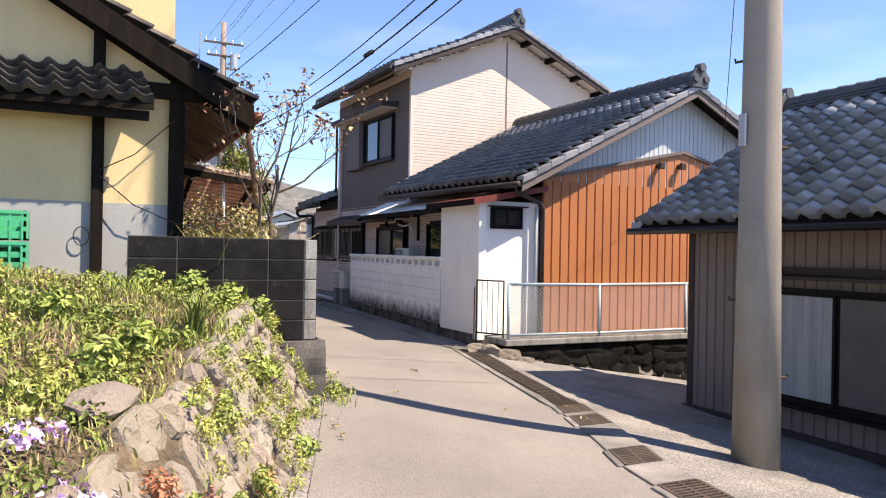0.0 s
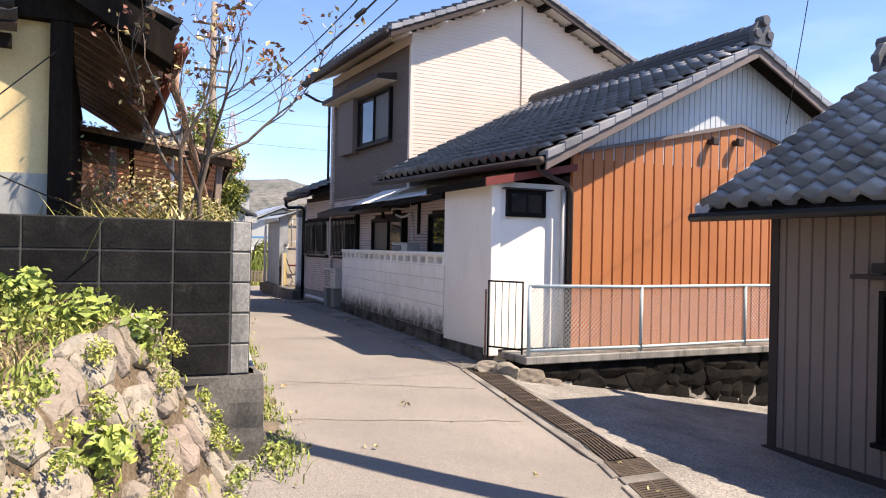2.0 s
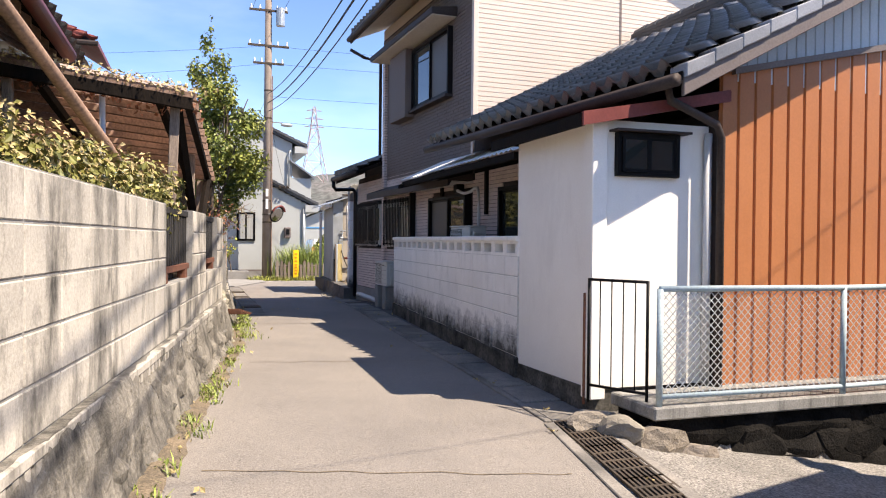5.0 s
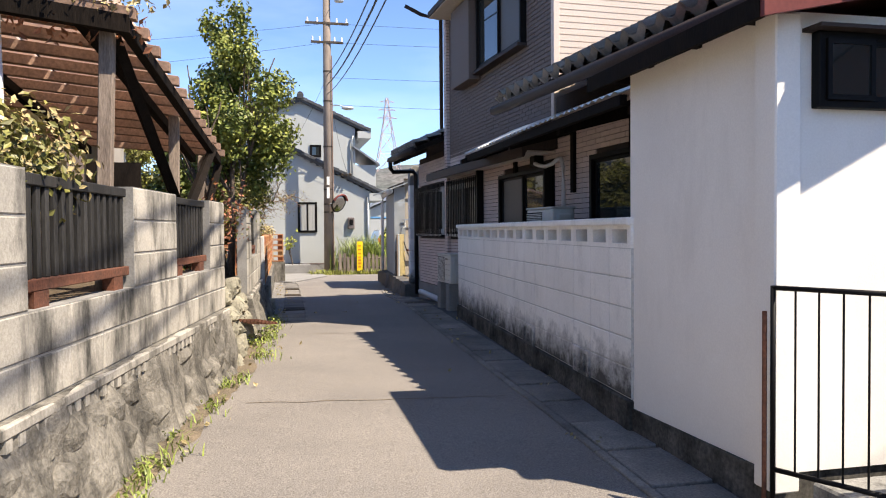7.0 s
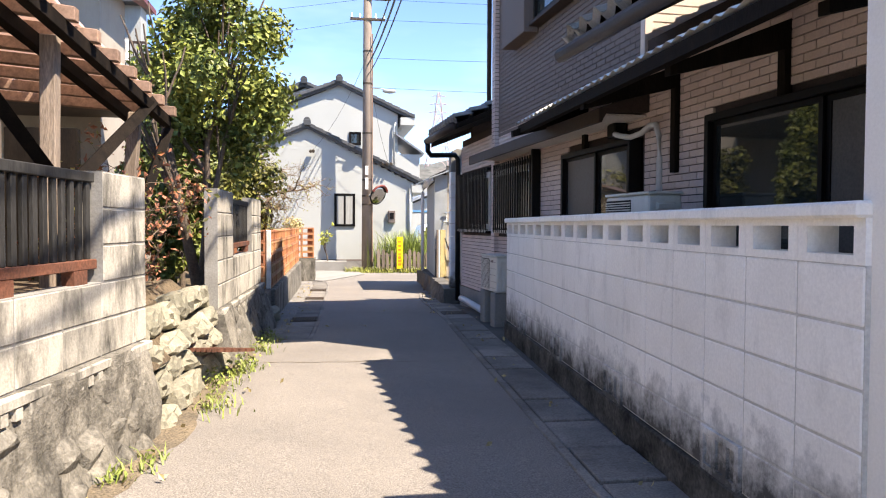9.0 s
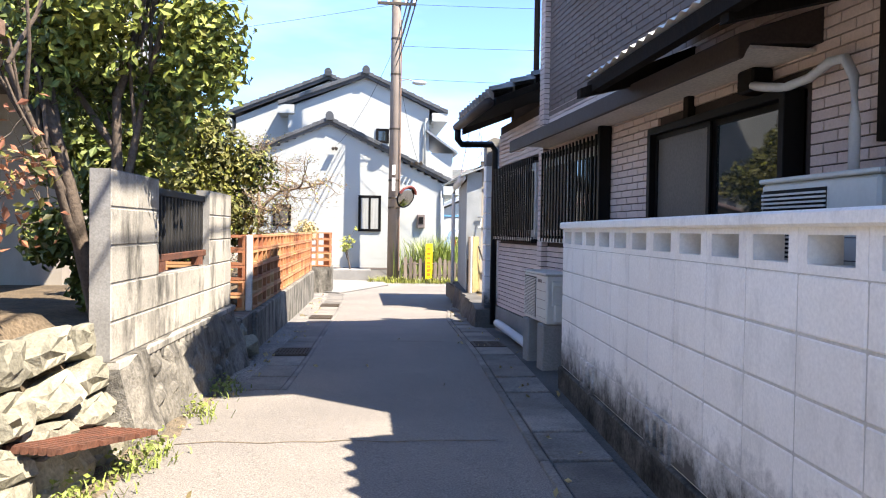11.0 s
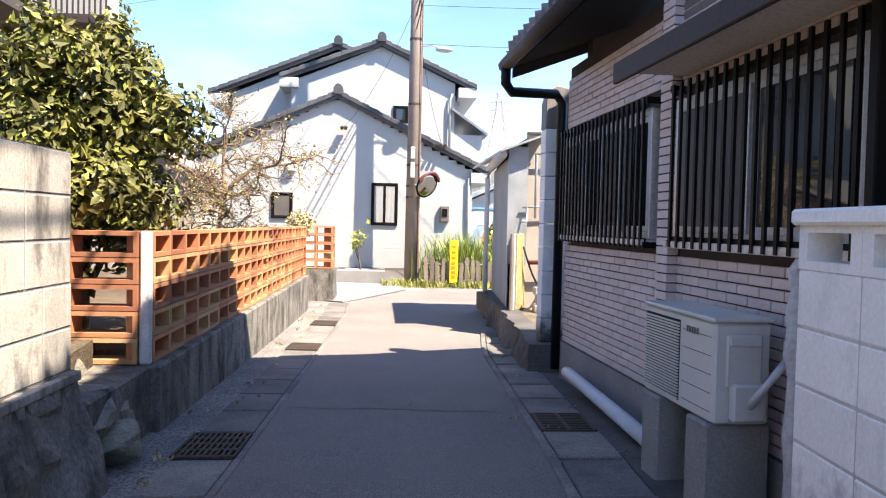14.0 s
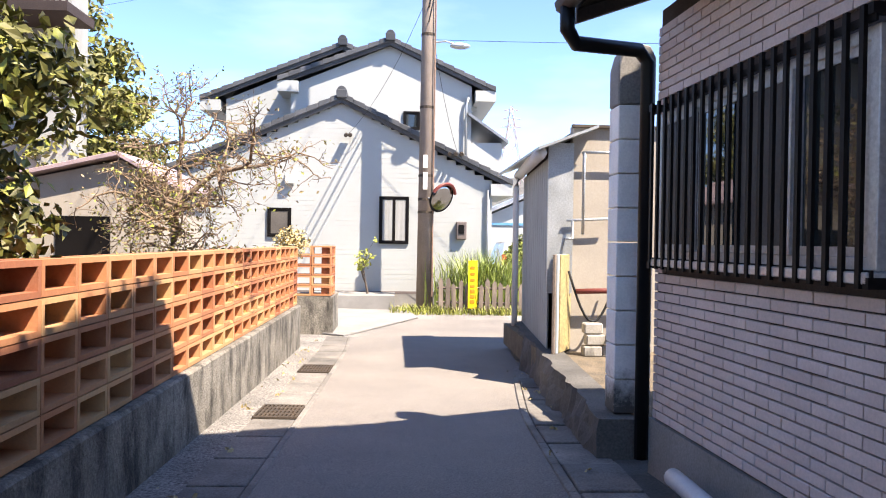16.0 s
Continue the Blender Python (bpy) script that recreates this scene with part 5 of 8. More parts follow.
# ---------- stone bank ----------
bank = thing("stone_bank", "planted earth bank faced with pink-grey field stones", "bank", (0.3, 5, 0.2), kind="structure")
FOOT = ((-2.5, -1.4), (2.0, 0.16), (3.4, 0.72), (4.4, 1.08), (5.4, 1.42), (6.3, 1.71), (6.75, 1.84))   # y, x of the foot
BANK_W = 0.52
BANK_TOP = ((-2.5, 0.75), (2.6, 0.8), (3.4, 0.92), (4.2, 1.0), (5.2, 1.12), (6.2, 1.22), (6.8, 1.2))


def bank_z(x, y):
    """Height of the bank's surface."""
    foot = lerp_table(FOOT, y)
    d = foot - x
    g = ground_z(foot, y)
    top = lerp_table(BANK_TOP, y)
    if d <= 0:
        return g - 0.05 - min(0.6, -d * 1.5)
    face = min(1.0, d / BANK_W)
    z = g - 0.06 + (top - g) * face
    if d > BANK_W:
        z += min(0.28, (d - BANK_W) * 0.16)
    return z + noise.noise(Vector((x * 2.2, y * 2.2, 0.3))) * 0.05


bm = grid_sheet(steps(-5, 2.0, 0.08), steps(-2.5, 6.82, 0.1), bank_z)
part("earth", bm, EARTH, bank, "dry brown earth", smooth=True)
rng = random.Random(11)
rocks = [rock_mesh("rock", 1, 1, 1, k, ROCK, 3) for k in range(4)]


def bank_face(sy, h):
    """Frame on the bank's stone face: x along it, y inwards, z up the slope."""
    def at(y, k):
        foot = lerp_table(FOOT, y)
        g = ground_z(foot, y)
        return Vector((foot - BANK_W * k, y, g - 0.05 + (lerp_table(BANK_TOP, y) - g) * k))
    k = h / 1.0
    o = at(sy, k)
    ax = (at(sy + 0.1, k) - o).normalized()
    up = (at(sy, k + 0.1) - o).normalized()
    inn = up.cross(ax).normalized()
    up = ax.cross(inn)
    return Matrix(((ax.x, inn.x, up.x, o.x), (ax.y, inn.y, up.y, o.y), (ax.z, inn.z, up.z, o.z), (0, 0, 0, 1)))


def stone_unit(seed, material):
    """A split stone for a fitted facing, one unit wide and high, its face towards -y."""
    r_ = random.Random(seed)
    bm_ = bmesh.new()
    n_ = 10
    outline = []
    for i in range(n_):
        a_ = 2 * math.pi * (i + r_.uniform(-0.28, 0.28)) / n_
        c_, s_ = math.cos(a_), math.sin(a_)
        q = 0.5 * r_.uniform(0.86, 1.0) / max(abs(c_), abs(s_)) ** 0.8
        outline.append((c_ * q, s_ * q))
    tx, tz = r_.uniform(-0.25, 0.25), r_.uniform(-0.25, 0.25)
    rings = []
    for sc_, y_, wob in ((0.9, 0.9, 0.0), (1.0, 0.25, 0.0), (0.96, -0.02, 0.05), (0.84, -0.16, 0.1), (0.45, -0.2, 0.12)):
        rings.append([bm_.verts.new((x * sc_, y_ + (x * tx + z * tz) * (y_ < 0.2) + r_.uniform(-wob, wob), z * sc_)) for x, z in outline])
    for p_, q_ in zip(rings, rings[1:]):
        for i in range(n_):
            bm_.faces.new((p_[i], p_[(i + 1) % n_], q_[(i + 1) % n_], q_[i]))
    bm_.faces.new(rings[-1])
    return finish("stone", bm_, material)


def masonry(parent, face, s0, s1, height, units, rng_, row=(0.17, 0.3), width=(0.16, 0.4), depth=0.14, drop=0.0):
    """Fitted stones in uneven courses over a face; drop is the share of stones left out."""
    h = 0.0
    while h < height:
        rh = rng_.uniform(*row)
        s_ = s0 - rng_.uniform(0, 0.2)
        while s_ < s1:
            w_ = rng_.uniform(*width)
            if rng_.random() >= drop:
                m_ = face(s_ + w_ / 2, h + rh / 2 + rng_.gauss(0, 0.02)) @ Matrix.Rotation(rng_.gauss(0, 0.1), 4, "Y")
                link("stone", rng_.choice(units), parent, m=m_ @ Matrix.Diagonal((w_ * 1.06, depth * rng_.uniform(0.8, 1.3), rh * rng_.uniform(0.95, 1.25), 1)))
            s_ += w_
        h += rh


facing = [stone_unit(300 + k, ROCK) for k in range(12)]
masonry(bank, bank_face, 1.6, 6.72, 0.93, facing, rng)
# split boulders jutting from the top of the face
for p, sc3, rz in (((0.06, 3.55, 1.0), (0.2, 0.3, 0.13), -0.5), ((0.2, 3.52, 0.84), (0.15, 0.2, 0.18), 0.2)):
    link("rock", rng.choice(rocks), bank, m=Matrix.Translation(p) @ Matrix.Rotation(rz, 4, "Z") @ Matrix.Rotation(0.2, 4, "X") @ Matrix.Diagonal((*sc3, 1)))

grass = thing("bank_weeds", "dense spring weeds and dry grass on the bank", "weeds", (0, 5, 1.2), kind="stuff")
rng = random.Random(5)
top_spots, dry_spots, crack = [], [], []
for _ in range(26000):
    x, y = rng.uniform(-3.2, 1.85), rng.uniform(1.2, 6.8)
    d = lerp_table(FOOT, y) - x
    if d < 0.02:
        continue
    z = bank_z(x, y)
    cl = noise.noise(Vector((x * 1.7, y * 1.7, 4)))
    if d > 0.52:
        (top_spots if cl > 0.05 or rng.random() < 0.35 else dry_spots).append((x, y, z - 0.01))
    elif noise.noise(Vector((x * 6, y * 6, z * 6))) > 0.16 and rng.random() < 0.3:
        crack.append((x + 0.07, y - 0.03, z + 0.03))
blades("grass", top_spots, LEAF_GRASS, grass, 1, (0.04, 0.13), 0.006, 0.9)
blades("dry_grass", dry_spots, LEAF_DRY, grass, 2, (0.03, 0.12), 0.004, 1.0)
blades("grass", crack, SEDUM, grass, 3, (0.03, 0.08), 0.006, 1.0)
cl = []
for _ in range(260):
    x, y = rng.uniform(-2.8, 1.4), rng.uniform(2.0, 6.7)
    d = lerp_table(FOOT, y) - x
    if d > 0.66:
        cl.append(((x, y, bank_z(x, y) + 0.05), (0.16, 0.16, 0.07)))
leaf_cloud("weed_leaves", cl[::2], 11000, 0.02, LEAF_GRASS, grass, 4, kind="stuff")
leaf_cloud("weed_leaves", cl[1::2], 10000, 0.018, SEDUM, grass, 14, kind="stuff")
cl = [((x_, y_, bank_z(x_, y_) + 0.1), (0.14, 0.14, 0.12)) for x_, y_ in ((0.05, 4.15), (0.25, 4.5), (1.0, 6.2), (1.25, 6.35), (0.75, 6.4), (0.4, 6.5), (-0.2, 5.1), (1.1, 5.35), (1.38, 5.2))]
leaf_cloud("broad_leaves", cl, 1900, 0.032, LEAF_GRASS, grass, 6, kind="stuff")
cl = []
for _ in range(240):
    y = rng.uniform(2.0, 6.75)
    d = 0.56 * rng.random() ** 0.85
    x = lerp_table(FOOT, y) - d
    if noise.noise(Vector((x * 3.1, y * 3.1, 5))) > -0.08 + 0.1 * (y < 4.2):
        q = rng.uniform(0.5, 1.1)
        cl.append(((x + 0.08, y - 0.04, bank_z(x, y) + 0.06), (0.055 * q, 0.075 * q, 0.06 * q)))
leaf_cloud("creeper_leaves", cl, 8200, 0.012, SEDUM, grass, 7, kind="stuff")
leaf_cloud("creeper_leaves", cl[::4], 1600, 0.018, LEAF_GRASS, grass, 15, kind="stuff")
leaf_cloud("russet_leaves", [((0.48, 3.3, 0.5), (0.1, 0.1, 0.12)), ((0.26, 3.1, 0.72), (0.08, 0.1, 0.08)), ((0.86, 3.95, 0.4), (0.06, 0.08, 0.1))], 900, 0.014, LEAF_RED, grass, 8, kind="stuff")
leaf_cloud("moss_phlox", [((-0.12, 2.75, 0.8), (0.2, 0.25, 0.07)), ((-0.2, 3.2, 0.95), (0.16, 0.2, 0.06)), ((-0.05, 2.5, 0.7), (0.14, 0.18, 0.07))], 500, 0.028, PETAL, grass, 9, "lilac moss phlox flowers", long=1.0, kind="stuff")
tuft = thing("grass_tuft", "long green narcissus-like leaf tuft on the bank", "plant", (0.62, 5.1, 1.2))
blades("foliage", [(0.62 + rng.uniform(-0.05, 0.05), 5.1 + rng.uniform(-0.05, 0.05), bank_z(0.62, 5.1)) for _ in range(70)], LEAF_GRASS, tuft, 12, (0.2, 0.34), 0.008, 0.7)

# weeds along the foot of the walls
verge = thing("verge_weeds", "tufts of yellow-green weeds at the foot of the wall", "weeds", (2.5, 10, 0.3), kind="stuff")
sp, cl = [], []
for _ in range(38):
    s = rng.uniform(0, 7.8)
    p = LW0 + LD * s + LN * rng.uniform(0.16, 0.3)
    z = ground_z(p.x, p.y)
    for _ in range(14):
        sp.append((p.x + rng.gauss(0, 0.05), p.y + rng.gauss(0, 0.07), z))
    if rng.random() < 0.4:
        cl.append(((p.x, p.y, z + 0.04), (0.07, 0.1, 0.05)))
for x, y in ((3.2, 15.9), (3.3, 16.3), (3.35, 16.6), (3.4, 18.4), (2.1, 6.8), (2.05, 6.6), (3.38, 17.6), (3.3, 15.2)):
    for _ in range(60):
        sp.append((x + rng.gauss(0, 0.09), y + rng.gauss(0, 0.14), ground_z(x, y)))
    cl.append(((x, y, ground_z(x, y) + 0.07), (0.12, 0.2, 0.09)))
blades("grass", sp, LEAF_GRASS, verge, 21, (0.03, 0.1), 0.005, 1.1)
leaf_cloud("weed_leaves", cl, 1000, 0.018, LEAF_GRASS, verge, 22, kind="stuff")

# a strip of dirt along the foot of the left walls
bm = bmesh.new()
rows = []
for i in range(110):
    y = 6.95 + i * 0.11
    x = lerp_table(EDGE_L, y)
    o = 0.16 + 0.1 * noise.noise(Vector((y * 1.9, 0, 7))) + 0.05 * noise.noise(Vector((y * 7, 0, 7)))
    rows.append([bm.verts.new((x - 0.12, y, ground_z(x, y) + 0.03)), bm.verts.new((x + o * 0.5, y, ground_z(x, y) + 0.016)), bm.verts.new((x + o, y, ground_z(x + o, y) + 0.008))])
for a, b in zip(rows, rows[1:]):
    for k in range(2):
        bm.faces.new((a[k], a[k + 1], b[k + 1], b[k]))
solid("dirt_verge", bm, DIRT, "strip of brown grit and dirt along the wall foot", "dirt")

# ---------- garden soil behind the walls ----------
bm = bmesh.new()
prism(bm, [(-6, 7.02, 0.0), (1.78, 7.02, 0.0), (2.9, 14.6, 0.0), (-6, 14.6, 0.0)], (0, 0, 1.15))
prism(bm, [(-6, 14.6, 0.0), (2.75, 14.6, 0.0), (2.85, 16.75, 0.0), (3.05, 19.8, 0.0), (2.9, 20.9, 0.0), (-6, 20.9, 0.0)], (0, 0, 0.72))
prism(bm, [(-6, 21.1, 0.0), (3.05, 21.1, 0.0), (3.1, 29.1, 0.0), (-6, 29.1, 0.0)], (0, 0, 0.62))
solid("garden_ground", bm, EARTH, "dry brown garden earth behind the walls", "soil")

# rocks in the gap between the walls
grey_rocks = [rock_mesh("rock", 1, 1, 1, 20 + k, GREYROCK, 3) for k in range(6)]
gap = thing("rock_pile", "stacked pale field stones retaining a planted gap", "rocks", (2.95, 15.7, 0.3))
rng = random.Random(19)


def gap_face(sy, h):
    return frame_on((3.1 + 0.05 * (sy - 15) - 0.3 * h, sy, 0.2 + h), (0.05, 1, 0)) @ Matrix.Rotation(-0.28, 4, "X")


flat_units = [stone_unit(340 + k, GREYROCK) for k in range(8)]
masonry(gap, gap_face, 14.75, 16.75, 0.75, flat_units, rng, (0.16, 0.26), (0.3, 0.55), 0.2)
bm = grid_sheet(steps(2.2, 3.02, 0.1), steps(14.65, 16.78, 0.12), lambda x, y: 0.6 + min(0.4, (3.02 - x) * 1.4) + 0.05 * noise.noise(Vector((x * 4, y * 4, 0))))
part("earth", bm, EARTH, gap, "dry brown earth behind the stones", smooth=True)
for x, y, z, sx, sy, sz in ((2.95, 20.15, 0.45, 0.5, 0.45, 0.3), (2.7, 20.5, 0.5, 0.5, 0.5, 0.34), (3.1, 20.55, 0.3, 0.34, 0.4, 0.26), (3.28, 20.25, 0.26, 0.26, 0.3, 0.2)):
    link("rock", rng.choice(grey_rocks), gap, m=Matrix.Translation((x, y, z)) @ Matrix.Rotation(rng.uniform(-0.4, 0.4), 4, "Z") @ Matrix.Diagonal((sx, sy, sz * 1.1, 1)))
bm = bmesh.new()
f = frame_on((3.24, 16.45, 0.42), (-0.25, -1, 0.0)) @ Matrix.Rotation(-0.16, 4, "Y")
for i in range(9):
    box(bm, 0.0, 0.8, -0.16 + i * 0.04, -0.14 + i * 0.04, 0, 0.03, f)
for i in range(6):
    box(bm, i * 0.15, i * 0.15 + 0.03, -0.16, 0.2, 0.004, 0.026, f)
solid("loose_grating", bm, RUST, "rusty iron grating leaning on the stones", "grating", kind="thing")


def shrub(name, label, at, height, clumps, leaves, size, material, seed, r=0.05, extra=None, trunks=1):
    t = thing(name, label, "tree" if "tree" in name else "shrub", at)
    rng_ = random.Random(seed)
    bm_ = bmesh.new()
    tips = []
    for k in range(trunks):
        branches(bm_, Vector(at) + Vector((rng_.gauss(0, 0.08), rng_.gauss(0, 0.08), -0.05)), (rng_.gauss(0, 0.08), rng_.gauss(0, 0.08), 1), height * 0.55, r, 2, rng_, tips, 0.42, 0.08, 5, 0.5)
    part("trunk", bm_, BARK, t, smooth=True)
    leaf_cloud("crown", clumps, leaves, size, material, t, seed)
    if extra:
        leaf_cloud("young_leaves", clumps, extra[0], size * 0.9, extra[1], t, seed + 1, "yellow-green young leaves")
    return t


def clump_set(base, spec, seed, jitter=0.12):
    """Uneven clumps: (height, half width) pairs along a stem."""
    rng_ = random.Random(seed)
    out = []
    for z, w in spec:
        n = max(2, int(9 * w))
        for k in range(n):
            a = 2 * math.pi * (k + rng_.random()) / n
            rr = w * rng_.uniform(0.35, 0.85)
            out.append(((base[0] + math.cos(a) * rr, base[1] + math.sin(a) * rr, z + rng_.gauss(0, jitter)), (w * 0.36, w * 0.36, 0.2 + w * 0.12)))
    return out


shrub("evergreen_tree", "slender evergreen tree with glossy dark and yellowish leaves", (2.85, 17.35, 0.7), 3.0,
      clump_set((2.9, 17.45), ((2.2, 0.5), (2.5, 0.7), (2.8, 0.78), (3.1, 0.7), (3.4, 0.62), (3.7, 0.5), (4.0, 0.38), (4.3, 0.26), (4.55, 0.12)), 3),
      12500, 0.036, LEAF_DARK, 31, 0.06, (5500, LEAF_YEL), 2)
shrub("camellia_hedge", "rounded evergreen bush with olive and yellowing leaves behind the screen wall", (2.3, 21.8, 0.6), 1.6,
      clump_set((2.32, 21.8), ((1.2, 0.5), (1.5, 0.8), (1.85, 0.98), (2.2, 0.95), (2.5, 0.8), (2.75, 0.5)), 8, 0.08),
      15000, 0.045, LEAF_OLIVE, 41, 0.05, (5000, LEAF_YEL), 3)
shrub("camellia_hedge", "dense evergreen bush beside the railing", (2.2, 19.3, 0.7), 1.4,
      clump_set((2.2, 19.3), ((1.1, 0.5), (1.5, 0.6), (1.9, 0.62), (2.2, 0.58), (2.5, 0.5), (2.75, 0.35)), 9, 0.08), 10000, 0.05, LEAF_DARK, 43, 0.04, (1500, LEAF_OLIVE), 3)


def bare_tree(name, label, at, d, length, r, level, seed, leaf=None, curl=0.25, kids=4, trunks=1, spread=0.6, lift=0.15, bark=BARK):
    t = thing(name, label, "tree", at)
    rng_ = random.Random(seed)
    bm_ = bmesh.new()
    tips = []
    for k in range(trunks):
        dd = Vector(d) + Vector((rng_.gauss(0, 0.25), rng_.gauss(0, 0.25), 0)) * (k > 0)
        branches(bm_, at, dd, length * (1 if k == 0 else rng_.uniform(0.6, 1.0)), r, level, rng_, tips, spread, curl, kids, lift)
    part("trunk", bm_, bark, t, "bare grey-brown branches", smooth=True)
    if leaf:
        leaf_cloud("leaves", [(tuple(p), (0.09, 0.09, 0.09)) for p in tips], leaf[0], leaf[1], leaf[2], t, seed)
        if len(leaf) > 3:
            leaf_cloud("leaves", [(tuple(p), (0.1, 0.1, 0.1)) for p in tips], leaf[0] // 2, leaf[1], leaf[3], t, seed + 2)
    return t


bare_tree("maple_shrub", "thin bare shrub with russet and yellow young leaves", (1.72, 8.3, 1.1), (0.3, -0.1, 1), 1.5, 0.03, 3, 6, (330, 0.03, LEAF_RED, LEAF_DRY), 0.16, 3, 2, 0.45, 0.35)
bare_tree("maple_shrub", "tangled bare shrub with russet twigs behind the wall", (1.25, 8.4, 1.1), (0.0, -0.1, 1), 0.6, 0.014, 3, 14, (350, 0.022, LEAF_RED, LEAF_OLIVE), 0.2, 4, 3, 0.55, 0.3)
bare_tree("dry_shrub", "dense twiggy dry shrub in the garden", (1.3, 11.2, 1.1), (0.1, 0, 1), 0.8, 0.02, 3, 23, (1200, 0.022, LEAF_DRY, LEAF_OLIVE), 0.2, 4, 4, 0.6, 0.25)
bare_tree("plum_tree", "gnarled pruned fruit tree with bare twigs", (2.45, 25.6, 0.6), (0.1, 0, 1), 1.2, 0.07, 4, 27, (2600, 0.02, LEAF_DRY, LEAF_YEL), 0.28, 6, 1, 0.85, 0.0, TWIG)
bare_tree("twiggy_shrub", "dark bare twiggy shrub over the stones", (2.7, 15.7, 0.7), (0.0, 0, 1), 0.8, 0.016, 3, 33, (1300, 0.026, LEAF_RED, LEAF_OLIVE), 0.2, 4, 4, 0.6, 0.2)
bed = thing("garden_plants", "straw-coloured and green leaves of garden plants above the wall", "plants", (1.5, 8, 1.2), kind="stuff")
blades("leaf_blades", [(1.5 + rng.gauss(0, 0.14), 7.75 + rng.gauss(0, 0.25), 1.55) for _ in range(160)], LEAF_DRY, bed, 51, (0.15, 0.4), 0.012, 1.0)
blades("leaf_blades", [(1.3 + rng.gauss(0, 0.25), 7.7 + rng.gauss(0, 0.3), 1.5) for _ in range(300)], LEAF_OLIVE, bed, 52, (0.15, 0.45), 0.008, 0.9)
leaf_cloud("shrub_leaves", [((1.65 + 0.13 * k, 8.9 + 0.5 * k, 1.8), (0.28, 0.35, 0.3)) for k in range(6)], 4800, 0.028, LEAF_OLIVE, bed, 53, kind="stuff")
leaf_cloud("dry_leaves", [((1.5 + 0.13 * k, 8.6 + 0.5 * k, 1.85), (0.3, 0.4, 0.32)) for k in range(7)], 5200, 0.024, LEAF_DRY, bed, 54, kind="stuff")
leaf_cloud("screen_top_leaves", [((2.9, 24.0 + k * 0.9, 1.2), (0.3, 0.5, 0.2)) for k in range(6)], 3000, 0.04, LEAF_OLIVE, bed, 55, kind="stuff")
leaf_cloud("screen_top_leaves", [((3.15, 29.8, 1.45), (0.28, 0.3, 0.25))], 700, 0.035, LEAF_DRY, bed, 56, kind="stuff")

# ---------- gutters ----------
def along(table, y):
    """Point and direction on an edge table at y."""
    x0, x1 = lerp_table(table, y - 0.05), lerp_table(table, y + 0.05)
    return Vector((lerp_table(table, y), y, 0)), Vector((x1 - x0, 0.1, 0)).normalized()


def slab(name, parent, y0, y1, off0, off1, table, material, lift=0.02, thick=0.08, gap=0.006, label=""):
    """A cover laid between two lines beside the lane's edge."""
    bm = bmesh.new()
    a, b = lerp_table(table, y0 + gap), lerp_table(table, y1 - gap)
    pts = []
    for x, y in ((a + off0, y0 + gap), (a + off1, y0 + gap), (b + off1, y1 - gap), (b + off0, y1 - gap)):
        pts.append((x, y, ground_z(min(x, lerp_table(EDGE_R, y)), y) + lift))
    prism(bm, pts, (0, 0, -thick))
    return part(name, bm, material, parent, label, bevel=0.006)


def grating(parent, y0, y1, off0, off1, table, n=12, cross=True):
    """An iron grate of bars in a frame over a black slab for the unlit channel."""
    slab("channel", parent, y0, y1, off0, off1, table, BLACKMETAL, 0.002, 0.1, 0.0)
    bm = bmesh.new()

    def pt(k, s):
        y = y0 + (y1 - y0) * s
        x = lerp_table(table, y) + off0 + (off1 - off0) * k
        return Vector((x, y, ground_z(min(x, lerp_table(EDGE_R, y)), y) + 0.012))
    def bar(a, b, w):
        d = (b - a).normalized()
        s = Vector((-d.y, d.x, 0)) * w
        prism(bm, [a - s, a + s, b + s, b - s], (0, 0, 0.016))
    for i in range(n + 1):
        s = i / n
        if cross:
            bar(pt(0, s), pt(1, s), 0.012)
        else:
            bar(pt(s, 0), pt(s, 1), 0.008)
    for s in ((0.0, 0.5, 1.0) if cross else (0.0, 0.25, 0.5, 0.75, 1.0)):
        if cross:
            bar(pt(s, 0), pt(s, 1), 0.014)
        else:
            bar(pt(0, s), pt(1, s), 0.014)
    part("grate", bm, IRON, parent, "rusty iron grate")


gutter = thing("road_gutter", "roadside gutter with concrete covers and iron grates", "gutter", (5, 8, 0.0), kind="structure")
# before the houses: plates, grates and covers in turn
y = 2.4
seq = [("c", 0.55), ("c", 0.55), ("g", 0.5), ("c", 0.5), ("g", 0.42), ("c", 0.55), ("c", 0.35), ("g", 0.46), ("c", 0.2), ("g", 0.4)]
for kind_, ln in seq:
    if kind_ == "c":
        slab("cover", gutter, y, y + ln, 0.0, 0.4, EDGE_R, COVER, 0.022)
    else:
        grating(gutter, y, y + ln, 0.03, 0.37, EDGE_R, 10)
        slab("kerb", gutter, y, y + ln, -0.05, 0.025, EDGE_R, COVER, 0.022)
        slab("kerb", gutter, y, y + ln, 0.375, 0.42, EDGE_R, COVER, 0.022)
    y += ln
while y < 10.45:
    grating(gutter, y, min(y + 0.62, 10.6), 0.05, 0.34, EDGE_R, 8, False)
    y += 0.62
slab("kerb", gutter, 6.9, 10.6, -0.05, 0.045, EDGE_R, COVER, 0.018)
slab("kerb", gutter, 6.9, 10.6, 0.345, 0.45, EDGE_R, COVER, 0.018)
